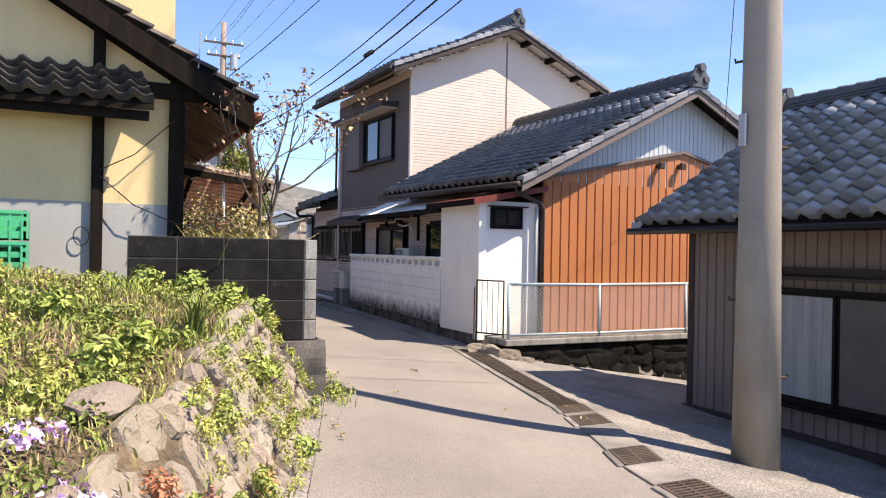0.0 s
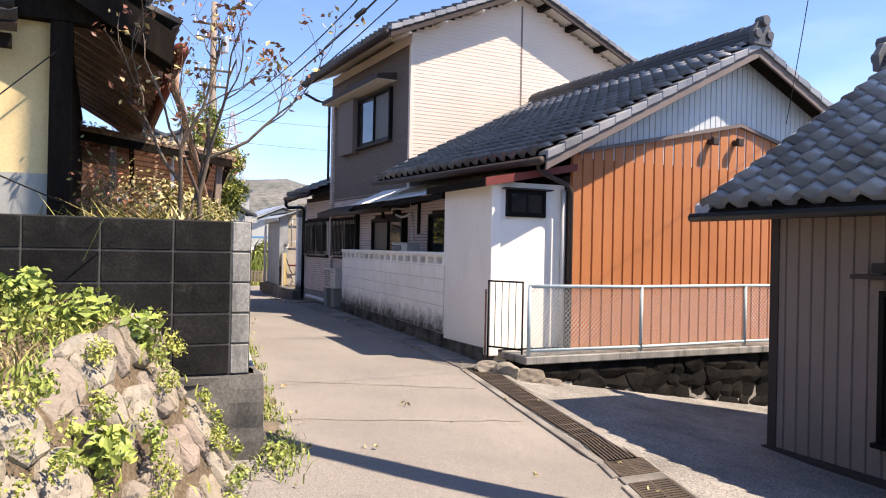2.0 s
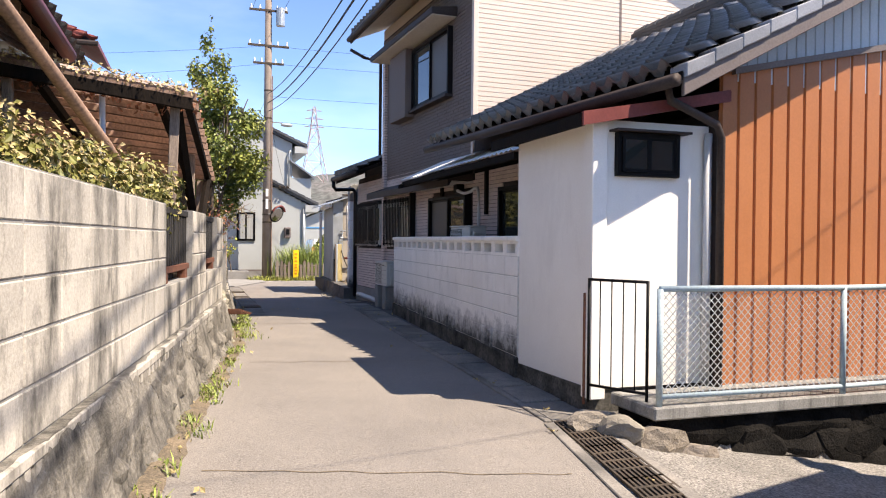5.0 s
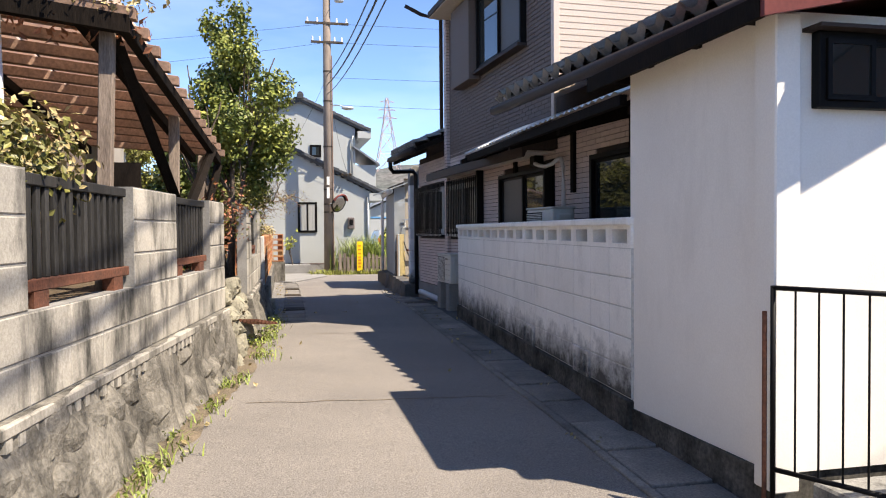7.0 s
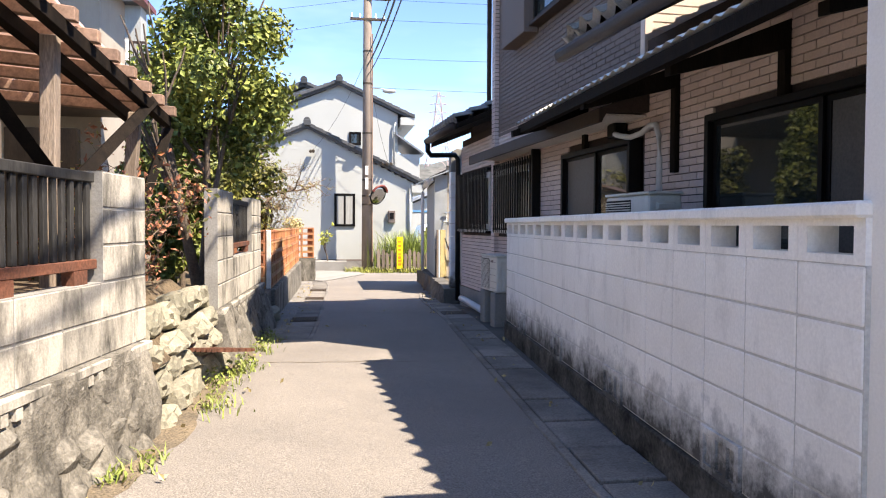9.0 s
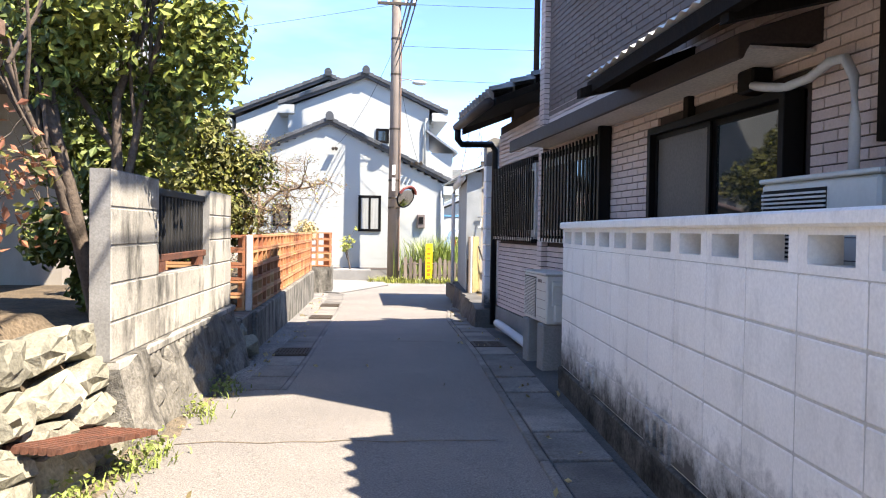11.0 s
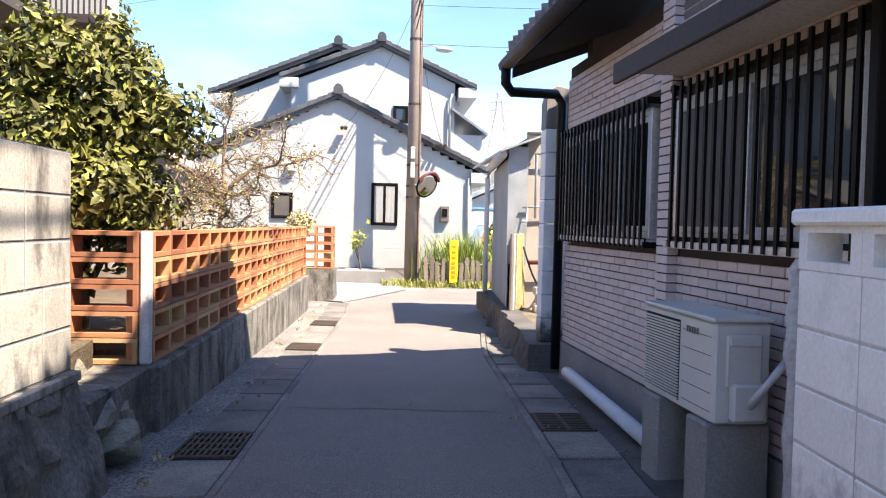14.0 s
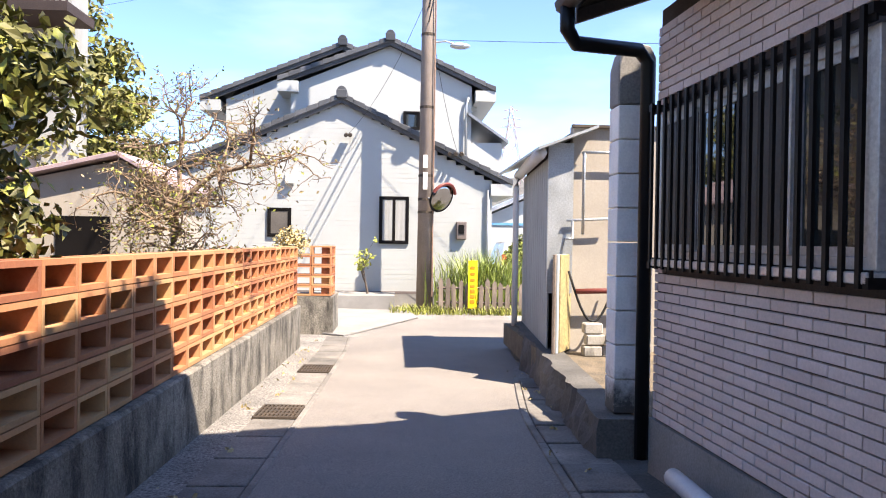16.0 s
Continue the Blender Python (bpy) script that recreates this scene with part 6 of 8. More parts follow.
# concrete covers along the white wall and the house
y, k = 10.65, 0
while y < 26.6:
    if k == 17:
        grating(gutter, y, y + 0.5, 0.06, 0.4, EDGE_R, 10)
        y += 0.5
    else:
        slab("cover", gutter, y, y + 0.59, 0.05, 0.42, EDGE_R, COVER, 0.016 + 0.006 * (k % 3), 0.08, 0.014)
        y += 0.6
    slab("kerb", gutter, y - 0.6, y, -0.02, 0.04, EDGE_R, COVER, 0.022, 0.08, 0.003)
    k += 1
y, k = 18.5, 0
while y < 30.0:
    if k in (3, 10, 14):
        grating(gutter, y, y + 0.5, 0.24, 0.58, EDGE_L, 10, False)
    else:
        slab("cover", gutter, y, y + 0.58, 0.24, 0.58, EDGE_L, COVER, 0.012, 0.08, 0.006)
    slab("kerb", gutter, y, y + 0.6, 0.585, 0.63, EDGE_L, COVER, 0.014, 0.08, 0.003)
    y += 0.6
    k += 1
bm = bmesh.new()
rows = []
for y in steps(10.7, 23.4, 0.4):
    x = lerp_table(EDGE_R, y) + 0.43
    rows.append([bm.verts.new((x, y, ground_z(x, y) + 0.008)), bm.verts.new((x + 1.6, y, ground_z(x, y) + 0.03))])
for a, b in zip(rows, rows[1:]):
    bm.faces.new((a[0], a[1], b[1], b[0]))
solid("wall_foot_paving", bm, FOOTPAVE, "dark stained concrete strip at the wall foot", "pavement")

# ---------- retaining wall, rail and gate ----------
ret = thing("retaining_wall", "stained stone retaining wall with concrete top, coloured black for shade", "wall", (8, 10.1, 0), kind="structure")
boxes("concrete_top", [(5.86, 13.2, 10.04, 10.66, 0.2, 0.3)], DARKBLOCK, ret, "stained concrete ledge", bevel=0.012)
# core and stones share the black that carries the shed's shade
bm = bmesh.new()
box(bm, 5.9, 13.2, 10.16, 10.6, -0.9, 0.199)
part("core", bm, SHADESTONE, ret)
rng = random.Random(3)
smesh = [rock_mesh("stone", 1, 1, 1, 40 + k, SHADESTONE, 2, 0.15) for k in range(5)]
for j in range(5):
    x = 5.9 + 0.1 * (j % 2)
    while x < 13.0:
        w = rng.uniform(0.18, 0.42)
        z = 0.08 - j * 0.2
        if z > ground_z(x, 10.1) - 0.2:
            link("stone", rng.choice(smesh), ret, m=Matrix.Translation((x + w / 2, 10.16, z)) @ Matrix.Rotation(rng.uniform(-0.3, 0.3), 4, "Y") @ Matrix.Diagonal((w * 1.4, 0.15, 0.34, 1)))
        x += w
# broken stones at the gutter's head
for p, s in (((5.62, 10.42, 0.13), (0.4, 0.3, 0.16)), ((5.72, 10.2, 0.1), (0.3, 0.36, 0.2)), ((5.95, 10.05, 0.02), (0.36, 0.3, 0.24)), ((6.2, 9.98, -0.08), (0.3, 0.25, 0.2))):
    link("stone", rng.choice(rocks), ret, m=Matrix.Translation(p) @ Matrix.Diagonal((*s, 1)))
rail = thing("rail_fence", "faded pale blue pipe rail with chain-link mesh", "fence", (8, 10.05, 0.3))
RY = 10.08
for x in (5.92, 7.66, 9.54, 11.4, 13.1):
    bm = bmesh.new()
    tube(bm, [(x, RY, 0.25), (x, RY, 1.17)], 0.025, 10)
    part("post", bm, BLUERAIL, rail, smooth=True)
for z, r in ((1.17, 0.024), (0.37, 0.02)):
    bm = bmesh.new()
    tube(bm, [(5.92, RY, z), (7.66, RY, z - 0.01), (9.54, RY, z + 0.004), (13.1, RY, z)], r, 10)
    part("rail", bm, BLUERAIL, rail, smooth=True)
bm = bmesh.new()
pitch, h0, h1 = 0.062, 0.38, 1.15
x = 5.95 - (h1 - h0)
while x < 13.1:
    for s in (1, -1):
        a = Vector((x if s > 0 else x + (h1 - h0), RY, h0))
        b = Vector((x + (h1 - h0) if s > 0 else x, RY, h1))
        for p, q in ((a, b),):
            d = q - p
            t0 = max(0.0, (5.95 - p.x) / d.x if d.x > 0 else (13.08 - p.x) / d.x)
            t1 = min(1.0, (13.08 - p.x) / d.x if d.x > 0 else (5.95 - p.x) / d.x)
            if t1 > t0:
                tube(bm, [p + d * t0, p + d * t1], 0.0042, 3, caps=False)
    x += pitch
part("chain_link", bm, GALV, rail, "grey chain-link mesh", kind="stuff")
gate = thing("small_gate", "small dark-framed gate with thin upright bars and white back sheet", "gate", (5.8, 10.46, 0.3))
GA, GB = Vector((5.68, 10.7, 0)), Vector((5.92, 10.24, 0))
for p, q, r in ((GA, GA, 0.012), (GB, GB, 0.012)):
    bm = bmesh.new()
    tube(bm, [p + Vector((0, 0, 0.22)), q + Vector((0, 0, 1.22))], r, 8)
    part("frame_post", bm, BLACKMETAL, gate, smooth=True)
for z in (0.36, 1.21):
    bm = bmesh.new()
    tube(bm, [GA + Vector((0, 0, z)), GB + Vector((0, 0, z))], 0.012, 8)
    part("frame_rail", bm, BLACKMETAL, gate, smooth=True)
for i in range(1, 5):
    p = GA.lerp(GB, i / 5)
    bm = bmesh.new()
    tube(bm, [p + Vector((0, 0, 0.36)), p + Vector((0, 0, 1.21))], 0.005, 6)
    part("bar", bm, BLACKMETAL, gate)
bm = bmesh.new()
tube(bm, [GA + Vector((-0.03, 0.02, 0.2)), GA + Vector((-0.03, 0.02, 1.1))], 0.011, 6)
part("rusty_stake", bm, RUST, gate)

# ---------- air conditioners ----------
def air_conditioner(at, d, w=0.76, h=0.58, depth=0.27, mark=True):
    """Outdoor unit: front faces the lane, grille at one end, service cover on the near side."""
    f = frame_on(at, d)      # x along its width, -y towards the lane
    ac = thing("air_conditioner", "aged white outdoor air conditioner unit on concrete blocks", "air conditioner", at, group="outdoor units")
    bm = bmesh.new()
    box(bm, 0, w, 0, depth, 0.03, h, f)
    part("case", bm, ACWHITE, ac, bevel=0.012)
    bm = bmesh.new()
    box(bm, -0.008, w + 0.008, -0.01, depth + 0.01, h + 0.002, h + 0.022, f)
    part("lid", bm, ACWHITE, ac, bevel=0.006)
    # black panel on the solid case stands for the unlit fan recess
    bm = bmesh.new()
    box(bm, 0.02, 0.43, -0.003, 0.0, 0.06, h - 0.03, f)
    part("fan_opening", bm, BLACKMETAL, ac)
    for i in range(26):
        z = 0.065 + i * (h - 0.1) / 26
        bm = bmesh.new()
        box(bm, 0.02, 0.43, -0.012, -0.004, z, z + 0.008, f)
        part("grille_bar", bm, ACWHITE, ac)
    for i in range(5):
        bm = bmesh.new()
        z = 0.08 + i * 0.085
        box(bm, 0.46, w - 0.03, -0.0015, -0.0005, z, z + 0.004, f)
        part("panel_line", bm, GREYTRIM, ac)
    if mark:
        bm = bmesh.new()
        for i in range(5):
            box(bm, 0.5 + i * 0.026, 0.518 + i * 0.026, -0.003, -0.0015, h - 0.075, h - 0.045, f)
        part("maker_mark", bm, GREYTRIM, ac, "small dark maker's mark")
    bm = bmesh.new()
    box(bm, w, w + 0.018, 0.05, depth - 0.05, 0.2, h - 0.05, f)
    part("service_cover", bm, ACWHITE, ac, bevel=0.008)
    bm = bmesh.new()
    box(bm, w + 0.018, w + 0.03, 0.06, depth - 0.06, h - 0.1, h - 0.06, f)
    part("cover_grip", bm, ACWHITE, ac, bevel=0.004)
    bm = bmesh.new()
    box(bm, w, w + 0.05, 0.07, depth - 0.04, 0.05, 0.22, f)
    part("valve_cover", bm, ACWHITE, ac, bevel=0.01)
    return ac, f


ac, f = air_conditioner(Vector((6.14, 20.14, 0.58)), (0.05, -1, 0), w=0.78, h=0.49, depth=0.27)
for i, x in enumerate((0.03, 0.55)):
    bm = bmesh.new()
    box(bm, x, x + 0.2, -0.02, 0.3, -0.48, 0.028, f)
    solid("concrete_block_stand", bm, CONCRETE, "grey concrete block under the air conditioner", "block", kind="thing", bevel=0.012, group="blocks under the unit")
bm = bmesh.new()
tube(bm, [f @ Vector(p) for p in ((0.82, 0.15, 0.12), (0.88, 0.17, 0.2), (0.9, 0.22, 0.28), (0.86, 0.3, 0.34))], 0.018, 8)
part("hose", bm, PVC, ac, smooth=True)
ac2, f2 = air_conditioner(Vector((6.18, 15.6, 1.14)), (0.05, -1, 0), 0.7, 0.56, 0.25, False)
bm = bmesh.new()
box(bm, 0.02, 0.68, 0.0, 0.25, -1.0, 0.028, f2)
solid("concrete_block_stand", bm, CONCRETE, "concrete stand behind the white wall", "block", kind="thing")
bm = bmesh.new()
rng = random.Random(8)
tube(bm, [(6.47 + rng.gauss(0, 0.008), 19.2 + rng.gauss(0, 0.008), 0.15 + 0.09 * i) for i in range(14)] + [(6.49, 19.2, 1.4), (6.6, 19.21, 1.42)], 0.042, 10)
solid("wrapped_pipe", bm, TAPE, "white tape-wrapped refrigerant pipe on the brick wall", "pipe", kind="thing", smooth=True)
bm = bmesh.new()
tube(bm, [(6.25, 22.3, 0.26), (6.24, 22.1, 0.27), (6.25, 19.95, 0.25)], 0.05, 12)
solid("drain_pipe", bm, PVC, "pale grey plastic pipe lying along the footing", "pipe", kind="thing", smooth=True)

# ---------- pergola shed in the garden ----------
perg = thing("lean_to_shelter", "ramshackle timber shelter roofed with weathered sheets", "shelter", (1.2, 14, 1.15))
P = [Vector((2.6, 12.25, 2.78)), Vector((2.84, 15.9, 2.36)), Vector((-0.8, 15.9, 2.62)), Vector((-0.8, 12.15, 3.2))]


def pr(u, v, z=0.0):
    """u from the lane side inwards, v away."""
    return (P[0] * (1 - u) + P[3] * u) * (1 - v) + (P[1] * (1 - u) + P[2] * u) * v + Vector((0, 0, z))


for i in range(13):
    v = i / 12
    a, b = pr(-0.02, v), pr(1, v)
    bm = bmesh.new()
    w = Vector((0, 0.035, 0))
    prism(bm, [a - w, b - w, b + w, a + w], (0, 0, -0.07))
    part("batten", bm, RAFTER, perg, bevel=0.004)
for i in range(12):
    for k in range(4):
        u0, u1 = k / 4 + 0.004, (k + 1) / 4 - 0.004
        v0, v1 = i / 12 - 0.015, (i + 1) / 12 + 0.02
        bm = bmesh.new()
        bm.faces.new([bm.verts.new(q) for q in (pr(u0, v0, 0.02), pr(u1, v0, 0.02), pr(u1, v1, 0.006), pr(u0, v1, 0.006))])
        part("roof_sheet", bm, SHEET, perg)
for u in (0.0, 0.07, 0.35, 0.7):
    a, b = pr(u, -0.01, -0.07), pr(u, 1.01, -0.07)
    bm = bmesh.new()
    w = Vector((0.03, 0, 0))
    prism(bm, [a - w, b - w, b + w, a + w], (0, 0, -0.08))
    part("rafter", bm, DARKWOOD, perg, bevel=0.004)
bm = bmesh.new()
a, b = pr(-0.01, 0.0, -0.05), pr(1, 0.0, -0.05)
w = Vector((0, 0.04, 0))
prism(bm, [a - w, b - w, b + w, a + w], (0, 0, -0.1))
part("front_beam", bm, DARKWOOD, perg)
for x, y, zt, lean in ((2.43, 12.35, 2.66, 0.06), (2.6, 14.2, 2.45, 0.02), (2.62, 15.5, 2.25, 0.1), (1.2, 12.3, 2.8, 0)):
    bm = bmesh.new()
    prism(bm, [(x - 0.04, y - 0.04, 0.9), (x + 0.04, y - 0.04, 0.9), (x + 0.04, y + 0.04, 0.9), (x - 0.04, y + 0.04, 0.9)], (lean, 0, zt - 0.9))
    part("post", bm, OLDWOOD, perg, bevel=0.006)
for p, q in (((2.5, 12.35, 2.7), (2.64, 14.1, 1.75)), ((2.72, 14.25, 1.7), (2.82, 15.6, 2.35)), ((2.62, 15.5, 1.2), (2.84, 16.0, 2.2))):
    bm = bmesh.new()
    tube(bm, [p, q], 0.045, 4)
    part("brace", bm, DARKWOOD, perg)
bm = bmesh.new()
tube(bm, [(1.93, 12.35, 1.0), (1.9, 12.35, 2.85)], 0.025, 8)
part("white_pole", bm, PVC, perg, "white plastic pole", smooth=True)
bm = bmesh.new()
ribbed(bm, (1.3, 14.6), (1.3, 16.9), 0.7, 2.35, 0.2, 0.012, (1, 0))
ribbed(bm, (-1, 14.6), (1.3, 14.6), 0.7, 2.5, 0.2, 0.012, (0, -1))
part("back_wall", bm, BROWNSIDE, perg, "brown board wall")
# near-black panels stand in for the shelter's unlit interior
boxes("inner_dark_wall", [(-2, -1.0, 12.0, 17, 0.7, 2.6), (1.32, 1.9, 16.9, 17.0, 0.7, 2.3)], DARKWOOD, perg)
leaf_cloud("dry_creeper", [(tuple(pr(k / 12, 0.0, 0.02)), (0.25, 0.1, 0.07)) for k in range(10)], 1300, 0.02, LEAF_DRY, perg, 61, "dry creeper on the roof edge")
leaf_cloud("dry_creeper", [(tuple(pr(k / 12, 0.03, -0.12)), (0.22, 0.1, 0.12)) for k in range(7)], 250, 0.03, LEAF_RED, perg, 62)

# ---------- brick tiles on the low front ----------
def tile_rows():
    """Places (u0, u1, z) of the brick tiles, in running bond, clear of the windows."""
    gaps = [(-3.46, -1.07, 0.8, 2.3), (-0.02, 1.74, 0.8, 2.28), (2.66, 4.47, 1.36, 2.32), (4.76, 6.74, 1.36, 2.34)]
    z, j = 0.43, 0
    while z < 2.8:
        u = -3.9 - 0.105 * (j % 2)
        while u < 6.86:
            a, b = max(u, -3.9), min(u + 0.21, 6.86)
            for g0, g1, z0, z1 in gaps:
                if z + 0.06 > z0 and z < z1:
                    if a >= g0 and b <= g1:
                        a = b
                    elif a < g0 < b:
                        b = g0
                    elif a < g1 < b:
                        a = g1
            if a >= 4.48 and b <= 4.64:
                a = b
            if b - a > 0.03:
                yield a, b, z
            u += 0.21
        z += 0.056
        j += 1


b = bmesh.new()
box(b, -0.008, 0.02, 0.004, 0.206, 0.004, 0.052)
brick_me = finish("brick_tile", b, BRICKTILE, 0.003)
rest_v, rest_f, made = [], [], 0
for a, b_, z in tile_rows():
    near = 5.0 < a < 7.0 and z < 1.36 or 2.6 < a < 4.5 and z < 1.36
    if near and abs(b_ - a - 0.21) < 1e-6 and made < 300:
        link("brick_tile", brick_me, house, m=HF @ Matrix.Translation((0, a, z)))
        made += 1
    else:
        base = len(rest_v)
        for zz in (z + 0.004, z + 0.052):
            for yy in (a + 0.004, b_ - 0.004):
                for xx in (-0.008, 0.02):
                    rest_v.append(HF @ Vector((xx, yy, zz)))
        rest_f += [tuple(base + q for q in f_) for f_ in ((0, 4, 6, 2), (0, 1, 5, 4), (2, 6, 7, 3), (4, 5, 7, 6), (0, 2, 3, 1))]
rm = bpy.data.meshes.new("brick_tiles")
rm.from_pydata(rest_v, [], rest_f)
rm.materials.append(BRICKTILE)
link("brick_tiles", rm, house, kind="stuff")

# ---------- yellow house details ----------
hA, hB = Vector((0.54, 7.98, 3.08)), Vector((-5, 7.98, 3.0))
hC, hD = Vector((-5, 8.41, 3.4)), Vector((0.42, 8.41, 3.46))
slope_slab("lower_roof", yh, hA, hB, hC, hD, 0.06, DARKWOOD)
tiled(yh, hB, hA, hD, hC, 24, 4, TILE_OLD, 96)
boxes("lower_beam", [(-5, 0.5, 8.04, 8.12, 2.93, 3.02)], DARKWOOD, yh)
boxes("tie_beam", [(-0.1, 1.05, 8.29, 8.43, 3.22, 3.37)], DARKWOOD, yh)
boxes("wall", [(-6, 0.25, 8.42, 8.55, 4.2, 5.6)], YELLOW, yh)
for dx in (0.0, 0.14):
    bm = bmesh.new()
    prism(bm, [yA + Vector((0, -0.03 + dx * 2, -0.26)), yD + Vector((0, -0.03 + dx * 2, -0.26)), yD + Vector((0, -0.03 + dx * 2, -0.06)), yA + Vector((0, -0.03 + dx * 2, -0.06))], (0, 0.05, 0))
    part("barge_board", bm, DARKWOOD, yh)
for i in range(16):
    y_ = 8.3 + i * 0.34
    a, b = yA + Vector((-0.02, y_ - 8.15, -0.12)), yA.lerp(yD, 0.35) + Vector((0, y_ - 8.15, -0.12))
    bm = bmesh.new()
    prism(bm, [a, b, b + Vector((0, 0.05, 0)), a + Vector((0, 0.05, 0))], (0, 0, -0.07))
    part("rafter", bm, RAFTER, yh)
boxes("wall", [(0.77, 0.83, 8.48, 13.5, 0.3, 3.3)], DARKWOOD, yh, "dark board side wall")
bm = bmesh.new()
tube(bm, [yA + Vector((0.06, 0.1, -0.1)), yA + Vector((0.06, 4.4, -0.12))], 0.06, 10)
part("eave_gutter", bm, REDBROWN, yh, "red-brown gutter", smooth=True)
bm = bmesh.new()
g0 = yA + Vector((0.06, 0.6, -0.1))
tube(bm, [g0, g0 + Vector((0, 0, -0.22)), g0 + Vector((0.05, 0.1, -0.3)), g0 + Vector((0.5, 1.9, -1.0)), g0 + Vector((0.55, 2.1, -1.1))], 0.036, 8)
part("downpipe", bm, RAFTER, yh, "faded pink-brown slanting downpipe", smooth=True)
bm = bmesh.new()
tube(bm, [(0.05, 8.3, 2.42), (0.38, 8.27, 2.6), (0.76, 8.27, 2.98)], 0.006, 4)
tube(bm, [(0.05, 8.3, 2.37), (0.38, 8.26, 2.08), (0.8, 8.28, 1.9), (1.9, 9.4, 1.75)], 0.006, 4)
part("wire", bm, CABLE, yh)
bm = bmesh.new()
ring = [(-0.1 + 0.07 * math.cos(q), 8.35, 1.75 + 0.095 * math.sin(q)) for q in (2 * math.pi * i / 16 for i in range(17))]
tube(bm, ring, 0.006, 5)
part("wire_loop", bm, CABLE, yh)
bm = bmesh.new()
tube(bm, [(0.98, 8.2, 3.46), (0.98, 8.2, 3.52)], 0.05, 8)
tube(bm, [(0.98, 8.2, 3.5), (1.0, 8.2, 3.95)], 0.008, 5)
part("aerial", bm, GALV, yh)
for k, z in enumerate((1.15, 1.42, 1.69)):
    cr = thing("plastic_crate", "green plastic crate in a stack on the bank", "crate", (-1.0, 7.6, z), group="stacked crates")
    bm = bmesh.new()
    x0, x1, y0, y1, h = -1.1, -0.52, 7.4, 7.8, 0.26
    for d in ((x0, x1, y0, y1, z, z + 0.015), (x0, x0 + 0.02, y0, y1, z, z + h), (x1 - 0.02, x1, y0, y1, z, z + h), (x0, x1, y0, y0 + 0.02, z, z + 0.08), (x0, x1, y0, y0 + 0.02, z + 0.12, z + 0.17),
              (x0, x1, y0, y0 + 0.02, z + 0.21, z + h), (x0, x1, y1 - 0.02, y1, z, z + h)):
        boxes("side", [d], GREENBOX, cr)
    for i in range(7):
        boxes("rib", [(x0 + i * 0.09, x0 + i * 0.09 + 0.02, y0 - 0.008, y0, z, z + h)], GREENBOX, cr)
    box(bm, x0 - 0.012, x1 + 0.012, y0 - 0.012, y0 + 0.03, z + h - 0.03, z + h - 0.004)
    part("rim", bm, GREENBOX, cr)
bm = bmesh.new()
bmesh.ops.create_icosphere(bm, subdivisions=3, radius=0.5)
for v in bm.verts:
    n_ = noise.noise(v.co * 4) * 0.25
    v.co = Vector((-0.6 + v.co.x * (0.8 + n_), 5.9 + v.co.y * (0.7 + n_), 1.2 + v.co.z * (0.36 + n_ * 0.5)))
solid("plastic_sheet", bm, WHITECLOTH, "crumpled white plastic sheet heaped on the bank", "sheet", kind="thing")

# ---------- end of the lane ----------
rng = random.Random(77)
arm_z = ((11.2, 0.9), (10.6, 0.75), (9.2, 0.8), (8.5, 0.6))
for z, w in arm_z:
    bm = bmesh.new()
    box(bm, 5.4 - w, 5.4 + w, 35.74, 35.82, z - 0.04, z + 0.04)
    arm = part("crossarm", bm, IRON, pole2)
    for k in (-0.9, -0.45, 0.45, 0.9):
        bm = bmesh.new()
        tube(bm, [(5.4 + w * k, 35.78, z + 0.04), (5.4 + w * k, 35.78, z + 0.12), (5.4 + w * k, 35.78, z + 0.2)], 0.045, 8, 0.025)
        part("insulator", bm, WHITEWALL, arm)
bm = bmesh.new()
tube(bm, [(5.85, 35.7, 10.0), (5.85, 35.7, 10.7)], 0.17, 12)
part("transformer", bm, GALV, pole2)
bm = bmesh.new()
tube(bm, [(5.45, 35.9, 6.15), (5.8, 35.9, 6.2), (6.0, 35.9, 6.15)], 0.02, 6)
lamp = part("lamp_arm", bm, GALV, pole2)
bm = bmesh.new()
bmesh.ops.create_icosphere(bm, subdivisions=2, radius=0.5, matrix=Matrix.Translation((6.15, 35.9, 6.1)) @ Matrix.Diagonal((0.5, 0.24, 0.16, 1)))
part("lamp_head", bm, GALV, lamp, smooth=True)
bm = bmesh.new()
tube(bm, [(5.56, 35.75, 0.2), (5.56, 35.75, 8)], 0.022, 6)
part("conduit", bm, RAFTER, pole2)
for z in (2.15, 2.45, 3.0, 4.6, 6.3, 7.4):
    bm = bmesh.new()
    tube(bm, [(5.4, 35.9, z), (5.4, 35.9, z + 0.06)], 0.205 - 0.006 * z, 12)
    part("band", bm, IRON, pole2)
for z0, z1 in ((2.7, 3.1), (3.2, 3.5)):
    boxes("plate", [(5.32, 5.42, 35.66, 35.7, z0, z1)], WHITEWALL, pole2)
mir = thing("road_mirror", "round convex road mirror with orange hood on the pole", "mirror", (5.7, 35.6, 2.5))
bm = bmesh.new()
tube(bm, [(5.4, 35.75, 2.5), (5.68, 35.65, 2.5)], 0.02, 6)
part("bracket", bm, GALV, mir)
mm = look((5.74, 35.5, 2.5), (11.0, 29.5, -0.8))
bm = bmesh.new()
bmesh.ops.create_uvsphere(bm, u_segments=24, v_segments=12, radius=0.32)
for v in bm.verts:
    v.co = mm @ Vector((v.co.x, v.co.y, -max(-0.05, v.co.z * 0.25)))
part("mirror_glass", bm, MIRROR, mir, smooth=True)
bm = bmesh.new()
ringp = [mm @ Vector((0.33 * math.cos(q), 0.33 * math.sin(q), 0.0)) for q in (2 * math.pi * i / 24 for i in range(25))]
